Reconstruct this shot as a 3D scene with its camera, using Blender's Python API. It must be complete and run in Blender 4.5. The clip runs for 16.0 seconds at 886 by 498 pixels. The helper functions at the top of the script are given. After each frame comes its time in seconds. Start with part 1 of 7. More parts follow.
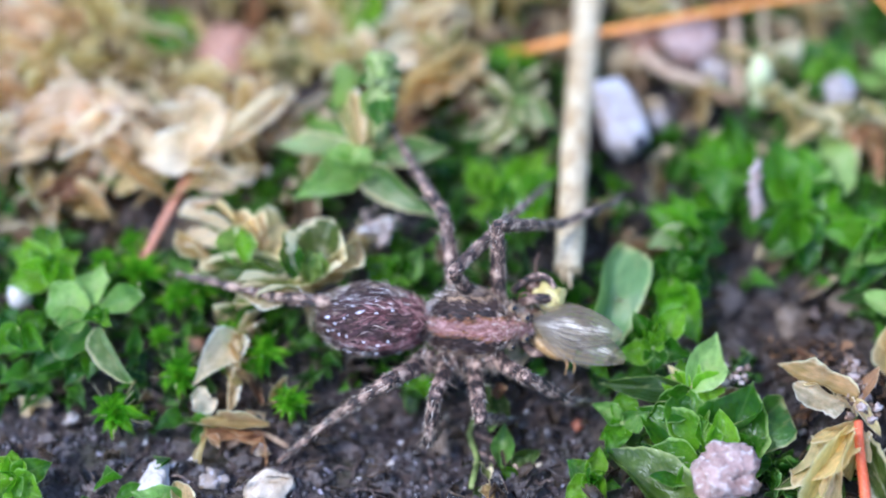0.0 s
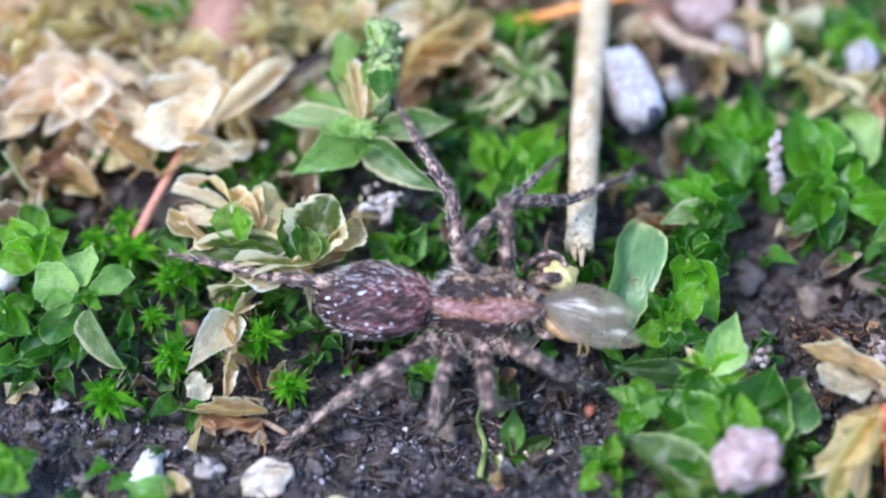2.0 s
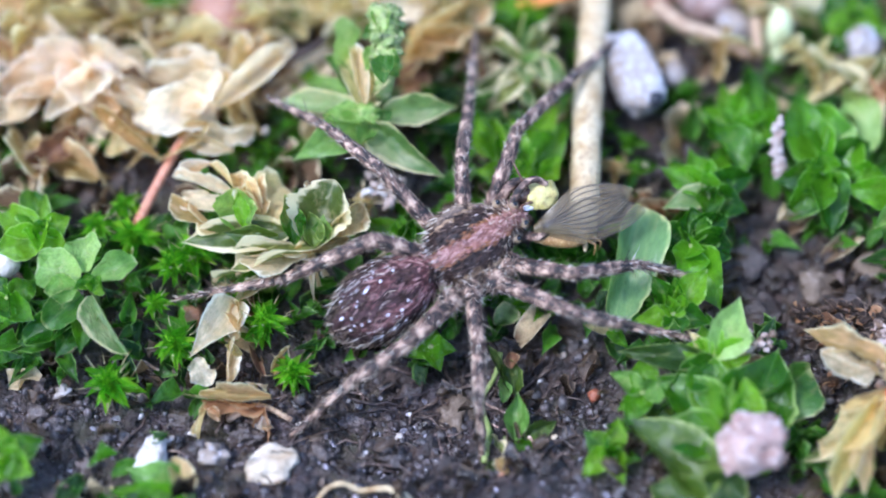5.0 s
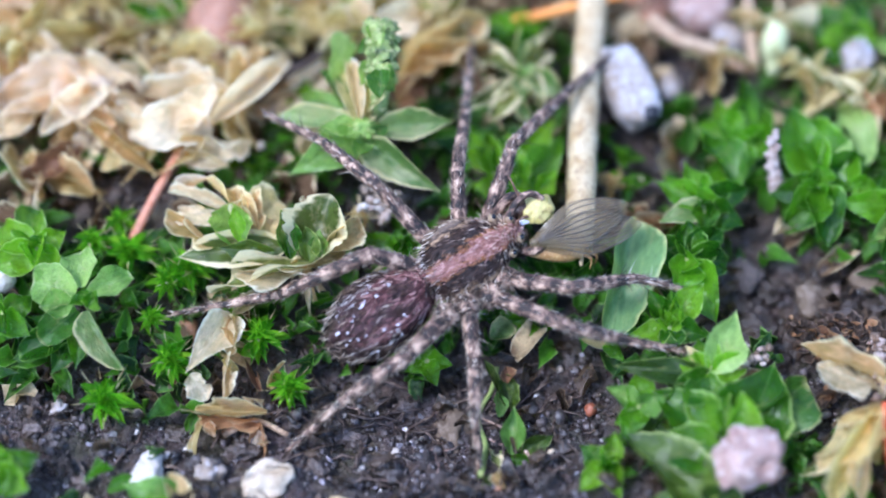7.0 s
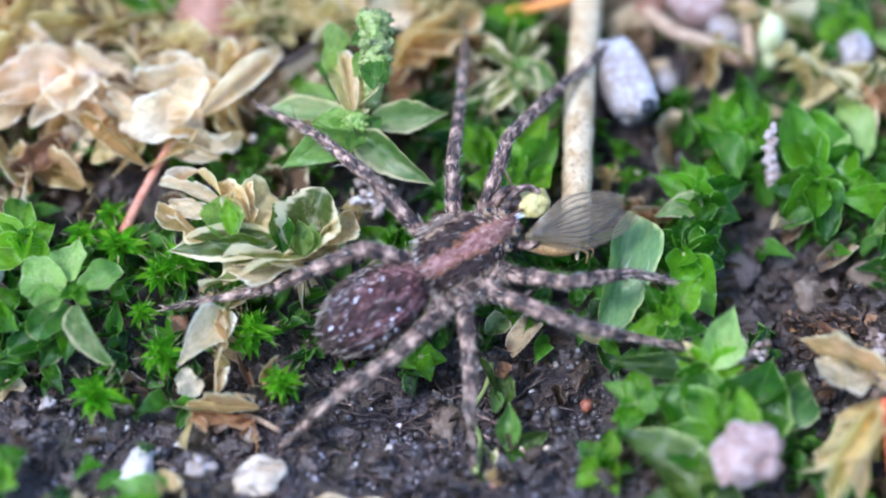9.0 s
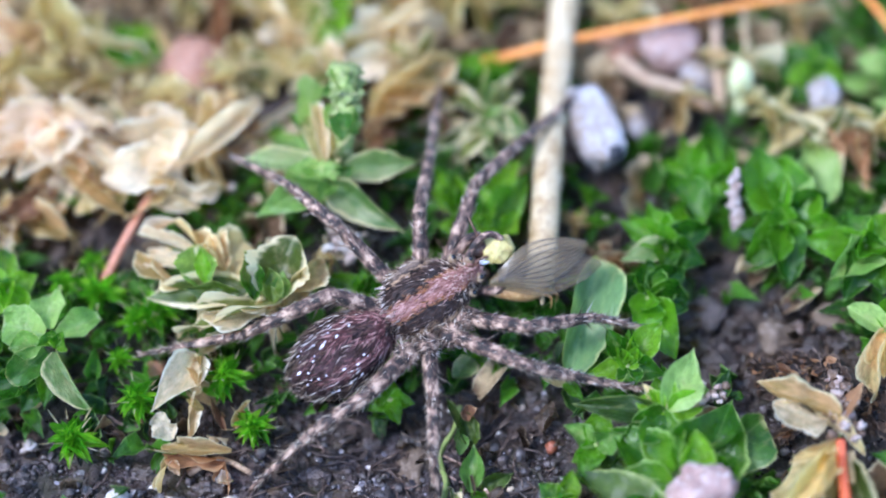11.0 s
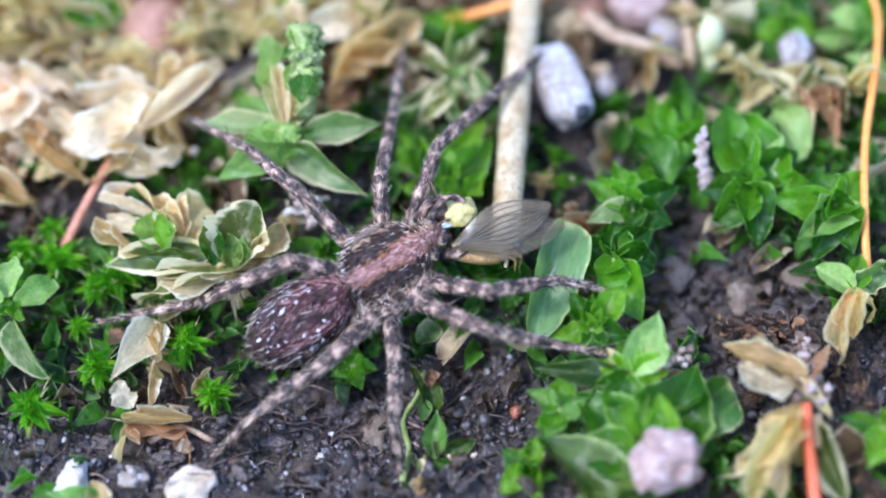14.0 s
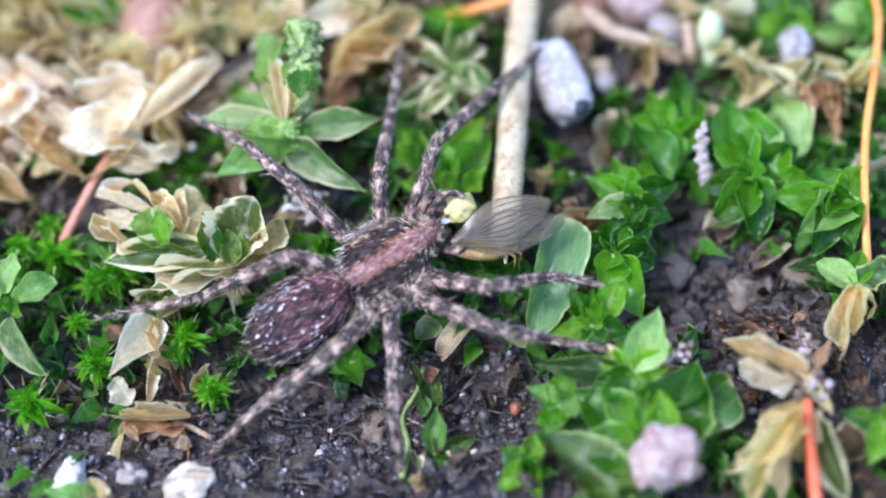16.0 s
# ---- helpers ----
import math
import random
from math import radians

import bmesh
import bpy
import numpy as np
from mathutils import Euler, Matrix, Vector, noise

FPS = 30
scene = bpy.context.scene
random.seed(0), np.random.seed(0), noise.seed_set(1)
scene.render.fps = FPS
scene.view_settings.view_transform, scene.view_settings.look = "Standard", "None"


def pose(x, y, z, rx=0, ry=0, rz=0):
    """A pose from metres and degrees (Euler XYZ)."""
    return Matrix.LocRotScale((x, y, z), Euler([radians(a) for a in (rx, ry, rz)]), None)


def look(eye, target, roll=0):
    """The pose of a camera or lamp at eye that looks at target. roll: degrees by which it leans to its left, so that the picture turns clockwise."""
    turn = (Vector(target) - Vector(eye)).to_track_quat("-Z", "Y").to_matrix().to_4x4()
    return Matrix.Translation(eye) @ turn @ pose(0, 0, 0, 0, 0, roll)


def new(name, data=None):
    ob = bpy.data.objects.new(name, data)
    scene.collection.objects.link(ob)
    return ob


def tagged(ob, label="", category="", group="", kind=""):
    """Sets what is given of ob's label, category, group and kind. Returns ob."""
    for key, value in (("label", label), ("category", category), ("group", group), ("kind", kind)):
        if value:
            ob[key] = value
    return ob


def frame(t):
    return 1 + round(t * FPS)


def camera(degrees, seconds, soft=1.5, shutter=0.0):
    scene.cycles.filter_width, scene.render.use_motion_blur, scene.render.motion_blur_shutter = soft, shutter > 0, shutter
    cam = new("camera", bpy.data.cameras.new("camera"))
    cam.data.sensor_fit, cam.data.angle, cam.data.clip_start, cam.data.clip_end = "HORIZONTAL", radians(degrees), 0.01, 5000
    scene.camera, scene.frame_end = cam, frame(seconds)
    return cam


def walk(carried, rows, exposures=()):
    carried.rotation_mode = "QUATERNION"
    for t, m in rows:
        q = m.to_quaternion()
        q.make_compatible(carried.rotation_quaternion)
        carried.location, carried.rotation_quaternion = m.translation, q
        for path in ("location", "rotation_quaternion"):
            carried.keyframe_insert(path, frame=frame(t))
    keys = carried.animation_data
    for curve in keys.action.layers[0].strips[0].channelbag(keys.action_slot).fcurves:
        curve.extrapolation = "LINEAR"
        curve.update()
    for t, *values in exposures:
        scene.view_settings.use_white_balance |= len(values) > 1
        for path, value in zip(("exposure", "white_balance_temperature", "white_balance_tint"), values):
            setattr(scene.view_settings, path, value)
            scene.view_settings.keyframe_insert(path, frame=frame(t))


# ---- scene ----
# A wolf spider with a caught fly on mossy soil. All sizes below are in millimetres, turned into metres by MM.
cam = camera(28.0, 16.0, soft=2.0, shutter=0.5)
walk(cam, [
    (0, look((0.000832, -0.032588, 0.046468), (0.000148, -0.001025, 0.002657), -0.528)),
    (0.5, look((0.000851, -0.032551, 0.046483), (0.000177, -0.001084, 0.002604), -0.542)),
    (1, look((0.000791, -0.031567, 0.045086), (0.000102, -0.000387, 0.001002), -0.660)),
    (1.5, look((0.000857, -0.031389, 0.044475), (0.000009, 0.000076, 0.000598), -1.008)),
    (2, look((0.000639, -0.031109, 0.044401), (-0.000047, -0.000104, 0.000194), -0.822)),
    (2.5, look((0.000034, -0.030793, 0.043863), (-0.000320, -0.000569, -0.000885), -0.271)),
    (3, look((0.000088, -0.030855, 0.044081), (-0.000311, -0.000706, -0.000717), -0.417)),
    (3.5, look((-0.000026, -0.030674, 0.043998), (-0.000309, -0.000472, -0.000765), -0.307)),
    (4, look((0.000100, -0.030973, 0.044449), (-0.000241, -0.000515, -0.000140), -0.407)),
    (6.3, look((-0.000109, -0.031144, 0.044170), (0.000063, -0.000327, -0.000173), 0.379)),
    (6.5, look((0.000012, -0.031135, 0.044401), (0.000100, -0.000247, 0.000107), 0.198)),
    (7, look((0.000000, -0.031054, 0.044351), (-0.000006, -0.000071, 0.000124), 0.006)),
    (7.5, look((0.000112, -0.031102, 0.044405), (0.000132, -0.000128, 0.000172), 0.020)),
    (8, look((-0.000098, -0.030681, 0.043464), (0.000132, 0.000005, -0.000970), 0.399)),
    (8.5, look((-0.000064, -0.031082, 0.044149), (0.000233, -0.000040, -0.000035), 0.513)),
    (9, look((-0.000240, -0.030810, 0.043755), (0.000172, 0.000144, -0.000491), 0.721)),
    (9.5, look((-0.000168, -0.031033, 0.044189), (0.000216, 0.000257, 0.000180), 0.661)),
    (9.7, look((-0.000111, -0.031189, 0.043995), (0.000204, 0.000500, 0.000272), 0.577)),
    (11.8, look((0.004036, -0.031115, 0.045654), (0.001545, 0.000513, 0.001957), -4.263)),
    (12, look((0.004026, -0.030720, 0.045241), (0.001601, 0.000380, 0.001163), -4.263)),
    (12.5, look((0.004262, -0.031025, 0.045610), (0.002080, 0.000473, 0.001802), -4.004)),
    (13, look((0.004365, -0.030883, 0.045442), (0.002393, 0.000458, 0.001512), -3.826)),
    (13.5, look((0.004355, -0.030681, 0.045145), (0.002254, 0.000257, 0.000936), -4.110)),
    (14, look((0.004293, -0.030361, 0.044669), (0.002182, 0.000041, 0.000090), -4.144)),
    (14.5, look((0.004204, -0.030233, 0.044361), (0.002154, -0.000053, -0.000371), -4.090)),
    (15, look((0.004287, -0.030272, 0.044590), (0.002186, -0.000096, -0.000142), -4.190)),
    (15.5, look((0.004355, -0.030411, 0.044589), (0.002207, -0.000038, -0.000008), -4.254)),
    (16, look((0.004221, -0.030339, 0.044465), (0.002198, 0.000045, -0.000130), -4.053)),
], exposures=[(0, 1.67, 5350, 16), (1.5, 1.72, 5350, 16), (2.5, 1.83, 5350, 16), (4, 1.85, 5350, 16), (6.5, 1.75, 5350, 16), (7.5, 1.72, 5350, 16), (8, 1.61, 5350, 16), (8.5, 1.72, 5350, 16), (12, 1.76, 5350, 16), (16, 1.85, 5350, 16)])
cam.data.dof.use_dof = True
cam.data.dof.focus_distance = 0.0520
cam.data.dof.aperture_fstop = 23.0

# ---- light ----
SUN_EL, SUN_AZ = radians(60), radians(-115)
world = bpy.data.worlds.new("world")
scene.world = world
world.use_nodes = True
_sky = world.node_tree.nodes.new("ShaderNodeTexSky")
_sky.sky_type = "NISHITA"
_sky.sun_disc = False
_sky.sun_elevation, _sky.sun_rotation = SUN_EL, SUN_AZ
_bg = world.node_tree.nodes["Background"]
_bg.inputs["Strength"].default_value = 0.15
world.node_tree.links.new(_sky.outputs["Color"], _bg.inputs["Color"])
_sun = new("sun", bpy.data.lights.new("sun", "SUN"))
_sun.data.energy, _sun.data.angle, _sun.data.color = 1.4, radians(16), (1.0, 0.98, 0.95)
_way = Vector((math.sin(SUN_AZ) * math.cos(SUN_EL), math.cos(SUN_AZ) * math.cos(SUN_EL), math.sin(SUN_EL)))
_sun.matrix_world = look(_way, (0, 0, 0))

MM = 0.001
UP_VIEW = Vector((0, -0.57, 0.82))


# ---- materials ----
class Nodes:
    """A small builder for one node material."""

    def __init__(self, name):
        self.mat = bpy.data.materials.new(name)
        self.mat.use_nodes = True
        self.tree = self.mat.node_tree
        self.bsdf = self.tree.nodes["Principled BSDF"]
        self.out = self.tree.nodes["Material Output"]

    def node(self, kind, **values):
        n = self.tree.nodes.new(kind)
        for key, value in values.items():
            n.inputs[key].default_value = value
        return n

    def link(self, a, b):
        self.tree.links.new(a, b)

    def coords(self):
        return self.node("ShaderNodeTexCoord").outputs["Object"]

    def noise(self, size_mm, detail=3.0, rough=0.6, where=None):
        n = self.node("ShaderNodeTexNoise", Scale=1000.0 / size_mm, Detail=detail, Roughness=rough)
        self.link(where or self.coords(), n.inputs["Vector"])
        return n.outputs["Fac"]

    def ramp(self, fac, *stops):
        r = self.node("ShaderNodeValToRGB")
        while len(r.color_ramp.elements) < len(stops):
            r.color_ramp.elements.new(0.5)
        for e, (at, c) in zip(r.color_ramp.elements, stops):
            e.position, e.color = at, (*c, 1)
        self.link(fac, r.inputs["Fac"])
        return r.outputs["Color"]

    def mix(self, fac, a, b, blend="MIX"):
        m = self.tree.nodes.new("ShaderNodeMix")
        m.data_type, m.blend_type = "RGBA", blend
        for value, socket in ((fac, m.inputs["Factor"]), (a, m.inputs["A"]), (b, m.inputs["B"])):
            socket = {"Factor": m.inputs[0], "A": m.inputs[6], "B": m.inputs[7]}[socket.name]
            if isinstance(value, bpy.types.NodeSocket):
                self.link(value, socket)
            elif isinstance(value, (int, float)):
                socket.default_value = value
            else:
                socket.default_value = (*value, 1)
        return m.outputs[2]

    def maths(self, op, a, b=0.0, clamp=False):
        m = self.tree.nodes.new("ShaderNodeMath")
        m.operation, m.use_clamp = op, clamp
        for value, socket in ((a, m.inputs[0]), (b, m.inputs[1])):
            if isinstance(value, bpy.types.NodeSocket):
                self.link(value, socket)
            else:
                socket.default_value = value
        return m.outputs[0]

    def random_object(self):
        return self.node("ShaderNodeObjectInfo").outputs["Random"]

    def random_island(self):
        return self.node("ShaderNodeNewGeometry").outputs["Random Per Island"]

    def bump(self, height, mm, strength=1.0):
        b = self.node("ShaderNodeBump", Strength=strength, Distance=mm * MM)
        self.link(height, b.inputs["Height"])
        self.link(b.outputs["Normal"], self.bsdf.inputs["Normal"])
        return b

    def finish(self, colour, rough=0.6, spec=0.4):
        if isinstance(colour, bpy.types.NodeSocket):
            self.link(colour, self.bsdf.inputs["Base Color"])
        else:
            self.bsdf.inputs["Base Color"].default_value = (*colour, 1)
        if isinstance(rough, bpy.types.NodeSocket):
            self.link(rough, self.bsdf.inputs["Roughness"])
        else:
            self.bsdf.inputs["Roughness"].default_value = rough
        self.bsdf.inputs["Specular IOR Level"].default_value = spec
        return self.mat


def leaf_material(name, deep, mid, edge, rough=0.18, glow=0.45, edge_from=0.84, island=False, spec=0.5, blotch=None, lit=(1.3, 1.25, 0.5), clear=0.2):
    """A thin leaf: cell-grained blade, paler rim and midrib, light passing through."""
    n = Nodes(name)
    uv = n.node("ShaderNodeUVMap")
    uv.uv_map = "leaf"
    sep = n.node("ShaderNodeSeparateXYZ")
    n.link(uv.outputs["UV"], sep.inputs[0])
    across = n.maths("ABSOLUTE", n.maths("SUBTRACT", n.maths("MULTIPLY", sep.outputs["Y"], 2.0), 1.0))
    rnd = n.random_island() if island else n.random_object()
    patch = n.noise(0.45, 2.0)
    tone = n.maths("ADD", n.maths("MULTIPLY", patch, 0.9), n.maths("MULTIPLY", n.maths("SUBTRACT", rnd, 0.5), 1.0))
    tone = n.maths("ADD", tone, n.maths("MULTIPLY", n.maths("SUBTRACT", 0.4, sep.outputs["X"]), 0.35))
    base = n.ramp(tone, (0.2, deep), (0.68, mid))
    if blotch:
        base = n.mix(n.ramp(n.noise(0.8, 3.0), (0.5, (0, 0, 0)), (0.68, (1, 1, 1))), base, blotch)
    mottle = n.ramp(n.noise(0.16, 4.0, 0.7), (0.32, (0.66, 0.68, 0.6)), (0.5, (1.0, 1.0, 1.0)), (0.72, (1.45, 1.36, 1.35)))
    base = n.mix(0.8, base, mottle, "MULTIPLY")
    base = n.mix(n.maths("MULTIPLY", n.ramp(n.noise(0.33, 4.0, 0.7), (0.60, (0, 0, 0)), (0.70, (1, 1, 1))), 0.45), base, n.mix(0.5, edge, (0.16, 0.10, 0.04)))
    rim = n.maths("MULTIPLY", n.maths("SUBTRACT", n.maths("ADD", across, n.maths("MULTIPLY", n.noise(0.3), 0.5)), edge_from + 0.25), 7.0, True)
    tip = n.maths("MULTIPLY", n.maths("SUBTRACT", sep.outputs["X"], 0.92), 9.0, True)
    colour = n.mix(n.maths("MAXIMUM", rim, tip), base, edge)
    rib = n.maths("MULTIPLY", n.maths("SUBTRACT", 0.09, across), 8.0, True)
    colour = n.mix(n.maths("MULTIPLY", rib, 0.2), colour, edge)
    cells = n.node("ShaderNodeTexVoronoi", Scale=1000.0 / 0.06)
    n.link(n.coords(), cells.inputs["Vector"])
    b = n.bump(n.maths("ADD", n.maths("MULTIPLY", cells.outputs["Distance"], 0.35), n.maths("MULTIPLY", n.noise(0.42, 4.0), 6.0)), 0.05, 0.7)
    n.finish(colour, n.maths("ADD", rough, n.maths("MULTIPLY", n.noise(0.5, 3.0), 0.3)), spec)
    thin = n.node("ShaderNodeBsdfTranslucent")
    n.link(n.mix(1.0, colour, lit, "MULTIPLY"), thin.inputs["Color"])
    n.link(b.outputs["Normal"], thin.inputs["Normal"])
    both = n.node("ShaderNodeMixShader", Fac=glow)
    n.link(n.bsdf.outputs[0], both.inputs[1])
    n.link(thin.outputs[0], both.inputs[2])
    see = n.node("ShaderNodeBsdfTransparent")
    n.link(n.mix(0.75, (1, 1, 1), n.mix(1.0, colour, (1.6, 1.5, 1.2), "MULTIPLY")), see.inputs["Color"])
    film = n.node("ShaderNodeMixShader")
    n.link(n.maths("MULTIPLY", n.maths("SUBTRACT", 1.0, n.maths("MULTIPLY", rim, 0.7)), clear), film.inputs["Fac"])
    n.link(both.outputs[0], film.inputs[1])
    n.link(see.outputs[0], film.inputs[2])
    n.link(film.outputs[0], n.out.inputs["Surface"])
    return n.mat


def speckled(name, a, b, c, size=0.3, rough=0.75, bump=0.05, spec=0.35, fine=0.08, per=None, wet=0.0):
    """A grainy mineral or bark-like stuff: two tones in patches, a third in specks."""
    n = Nodes(name)
    big, small = n.noise(size, 4.0), n.noise(fine, 3.0)
    col = n.ramp(big, (0.3, a), (0.68, b))
    col = n.mix(n.ramp(small, (0.52, (0, 0, 0)), (0.72, (1, 1, 1))), col, c)
    # Random tone per piece; the brightest few are coloured as sparkling glints.
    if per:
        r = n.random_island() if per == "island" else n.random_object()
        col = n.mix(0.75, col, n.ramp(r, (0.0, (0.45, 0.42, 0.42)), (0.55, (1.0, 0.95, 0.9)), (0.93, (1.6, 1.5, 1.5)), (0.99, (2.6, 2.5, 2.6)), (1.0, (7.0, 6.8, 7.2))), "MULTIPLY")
    n.bump(n.maths("ADD", big, small), bump)
    if wet:
        rough = n.maths("ADD", rough, n.maths("MULTIPLY", n.maths("SUBTRACT", n.noise(wet, 3.0), 0.42), 2.6), True)
    return n.finish(col, rough, spec)


def soil_material():
    """Damp soil: brown and purple-black in patches, a little green film, wet and dull by turns."""
    n = Nodes("soil")
    big, mid, small = n.noise(1.7, 4.0), n.noise(0.4, 4.0, 0.65), n.noise(0.11, 3.0)
    col = n.ramp(n.maths("ADD", n.maths("MULTIPLY", big, 0.6), n.maths("MULTIPLY", mid, 0.4)), (0.36, (0.005, 0.0035, 0.003)), (0.49, (0.028, 0.018, 0.015)), (0.63, (0.10, 0.068, 0.056)))
    col = n.mix(n.maths("MULTIPLY", n.ramp(n.noise(1.1, 3.0), (0.5, (0, 0, 0)), (0.62, (1, 1, 1))), 0.55), col, (0.105, 0.070, 0.050))
    col = n.mix(n.maths("MULTIPLY", n.ramp(n.noise(0.8, 3.0), (0.54, (0, 0, 0)), (0.66, (1, 1, 1))), 0.5), col, (0.078, 0.064, 0.072))
    film = n.ramp(n.noise(2.4, 4.0), (0.52, (0, 0, 0)), (0.66, (1, 1, 1)))
    col = n.mix(n.maths("MULTIPLY", film, 0.5), col, (0.050, 0.048, 0.012))
    col = n.mix(n.ramp(small, (0.56, (0, 0, 0)), (0.75, (1, 1, 1))), col, (0.12, 0.098, 0.098))
    n.bump(n.maths("ADD", n.maths("MULTIPLY", mid, 3.0), small), 0.16)
    return n.finish(col, n.maths("ADD", 0.22, n.maths("MULTIPLY", n.maths("SUBTRACT", n.noise(0.6, 3.0), 0.42), 1.8), True), 0.7)


GREEN = leaf_material("leaf_green", (0.026, 0.11, 0.003), (0.15, 0.38, 0.010), (0.34, 0.55, 0.14), edge_from=0.92, glow=0.55, rough=0.06, clear=0.24, spec=0.5)
BRIGHT = leaf_material("leaf_bright", (0.042, 0.16, 0.004), (0.23, 0.48, 0.016), (0.46, 0.62, 0.20), edge_from=0.90, glow=0.56, rough=0.06, clear=0.26, spec=0.5)
TUFT = leaf_material("leaf_tuft", (0.10, 0.34, 0.006), (0.36, 0.70, 0.03), (0.80, 0.84, 0.70), edge_from=1.2, glow=0.55, clear=0.25)
DULL = leaf_material("leaf_olive", (0.13, 0.24, 0.06), (0.33, 0.46, 0.17), (0.72, 0.63, 0.36), edge_from=0.8, blotch=(0.50, 0.52, 0.27))
OLIVE = leaf_material("leaf_yellow_olive", (0.030, 0.068, 0.005), (0.11, 0.18, 0.018), (0.34, 0.40, 0.12), edge_from=0.88, glow=0.4)
GREENISH = leaf_material("leaf_mid_green", (0.06, 0.17, 0.02), (0.22, 0.38, 0.08), (0.62, 0.58, 0.28), edge_from=0.92)
SCRAP_I = leaf_material("litter_dark", (0.014, 0.010, 0.007), (0.085, 0.055, 0.034), (0.16, 0.11, 0.07), rough=0.12, glow=0.15, island=True)
SCRAP = leaf_material("leaf_scrap", (0.016, 0.009, 0.006), (0.075, 0.045, 0.03), (0.20, 0.14, 0.10), rough=0.4, glow=0.15)
PALE = leaf_material("leaf_pale", (0.16, 0.33, 0.05), (0.40, 0.58, 0.15), (0.66, 0.68, 0.34), edge_from=0.96, lit=(1.05, 1.02, 0.88))
RIMMED = leaf_material("leaf_straw_rimmed", (0.09, 0.13, 0.02), (0.30, 0.33, 0.08), (0.86, 0.74, 0.44), edge_from=0.62, lit=(1.05, 1.02, 0.88))
DRY = leaf_material("leaf_straw", (0.42, 0.29, 0.10), (0.78, 0.64, 0.30), (0.86, 0.76, 0.46), rough=0.5, glow=0.46, blotch=(0.68, 0.42, 0.20), lit=(1.05, 1.02, 0.88), spec=0.3)
BLEACH = leaf_material("leaf_bleached", (0.66, 0.53, 0.31), (0.86, 0.78, 0.56), (0.90, 0.84, 0.66), rough=0.5, glow=0.5, blotch=(0.88, 0.70, 0.44), lit=(1.05, 1.02, 0.88), spec=0.3)
PEACH = leaf_material("leaf_peach", (0.60, 0.38, 0.18), (0.88, 0.74, 0.48), (0.91, 0.80, 0.60), rough=0.5, glow=0.48, blotch=(0.90, 0.80, 0.66), lit=(1.05, 1.02, 0.88), spec=0.3)
WILT = leaf_material("leaf_wilted_yellow", (0.46, 0.36, 0.12), (0.78, 0.68, 0.32), (0.86, 0.78, 0.48), rough=0.35, glow=0.45, blotch=(0.52, 0.46, 0.17), lit=(1.05, 1.02, 0.8))
BROWN = leaf_material("leaf_brown", (0.16, 0.07, 0.03), (0.42, 0.22, 0.10), (0.50, 0.32, 0.16), rough=0.45, glow=0.25, lit=(1.05, 1.02, 0.88))
GREEN_I = leaf_material("carpet_green", (0.012, 0.060, 0.003), (0.085, 0.26, 0.010), (0.24, 0.40, 0.1), island=True)
DRY_I = leaf_material("carpet_dry", (0.14, 0.08, 0.04), (0.60, 0.46, 0.26), (0.66, 0.54, 0.34), rough=0.5, glow=0.3, island=True, lit=(1.05, 1.02, 0.88), spec=0.3)
SOIL = soil_material()
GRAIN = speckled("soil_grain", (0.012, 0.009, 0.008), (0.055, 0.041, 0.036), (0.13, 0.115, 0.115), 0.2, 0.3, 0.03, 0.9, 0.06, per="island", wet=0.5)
DULLSTONE = speckled("dull_stone", (0.030, 0.023, 0.018), (0.10, 0.073, 0.056), (0.18, 0.15, 0.14), 0.4, 0.35, 0.16, 0.8, 0.14, per="object")
CRUMBLE = speckled("soil_crumb", (0.020, 0.014, 0.011), (0.070, 0.050, 0.040), (0.14, 0.115, 0.11), 0.2, 0.3, 0.08, 0.9, 0.06, per="object", wet=0.15)
FIBRE = speckled("root_fibre", (0.022, 0.014, 0.011), (0.09, 0.06, 0.045), (0.22, 0.17, 0.13), 0.5, 0.5, 0.03, 0.4, 0.15, per="island")
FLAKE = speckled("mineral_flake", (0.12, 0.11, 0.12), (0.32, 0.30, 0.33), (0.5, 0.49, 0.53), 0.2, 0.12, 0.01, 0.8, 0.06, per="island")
QUARTZ = speckled("quartz", (0.40, 0.34, 0.28), (0.60, 0.57, 0.54), (0.32, 0.24, 0.18), 0.45, 0.3, 0.05, fine=0.16)
CREAM = speckled("cream_pebble", (0.34, 0.25, 0.15), (0.60, 0.51, 0.38), (0.26, 0.16, 0.09), 0.8, 0.35, 0.05, fine=0.3)
PINK = speckled("pink_granite", (0.23, 0.13, 0.10), (0.42, 0.29, 0.24), (0.62, 0.54, 0.48), 0.7, 0.6, 0.14, fine=0.2)
BUDPALE = speckled("pale_bud", (0.42, 0.44, 0.18), (0.58, 0.60, 0.34), (0.64, 0.62, 0.42), 0.7, 0.45, 0.04)
TIPGREEN = speckled("moss_tip", (0.08, 0.13, 0.02), (0.29, 0.37, 0.10), (0.50, 0.44, 0.24), 0.4, 0.4, 0.1, 0.5, 0.12)
BUDGREEN = speckled("moss_bud", (0.07, 0.15, 0.015), (0.28, 0.42, 0.07), (0.46, 0.46, 0.18), 0.4, 0.4, 0.1, 0.5, 0.12)
STRAP = leaf_material("leaf_strap", (0.22, 0.38, 0.14), (0.46, 0.60, 0.34), (0.70, 0.70, 0.30), edge_from=0.9, clear=0.15, spec=0.7)
TAN = speckled("tan_pebble", (0.07, 0.048, 0.032), (0.15, 0.11, 0.075), (0.20, 0.155, 0.12), 0.6, 0.75, 0.04, 0.3, 0.3)
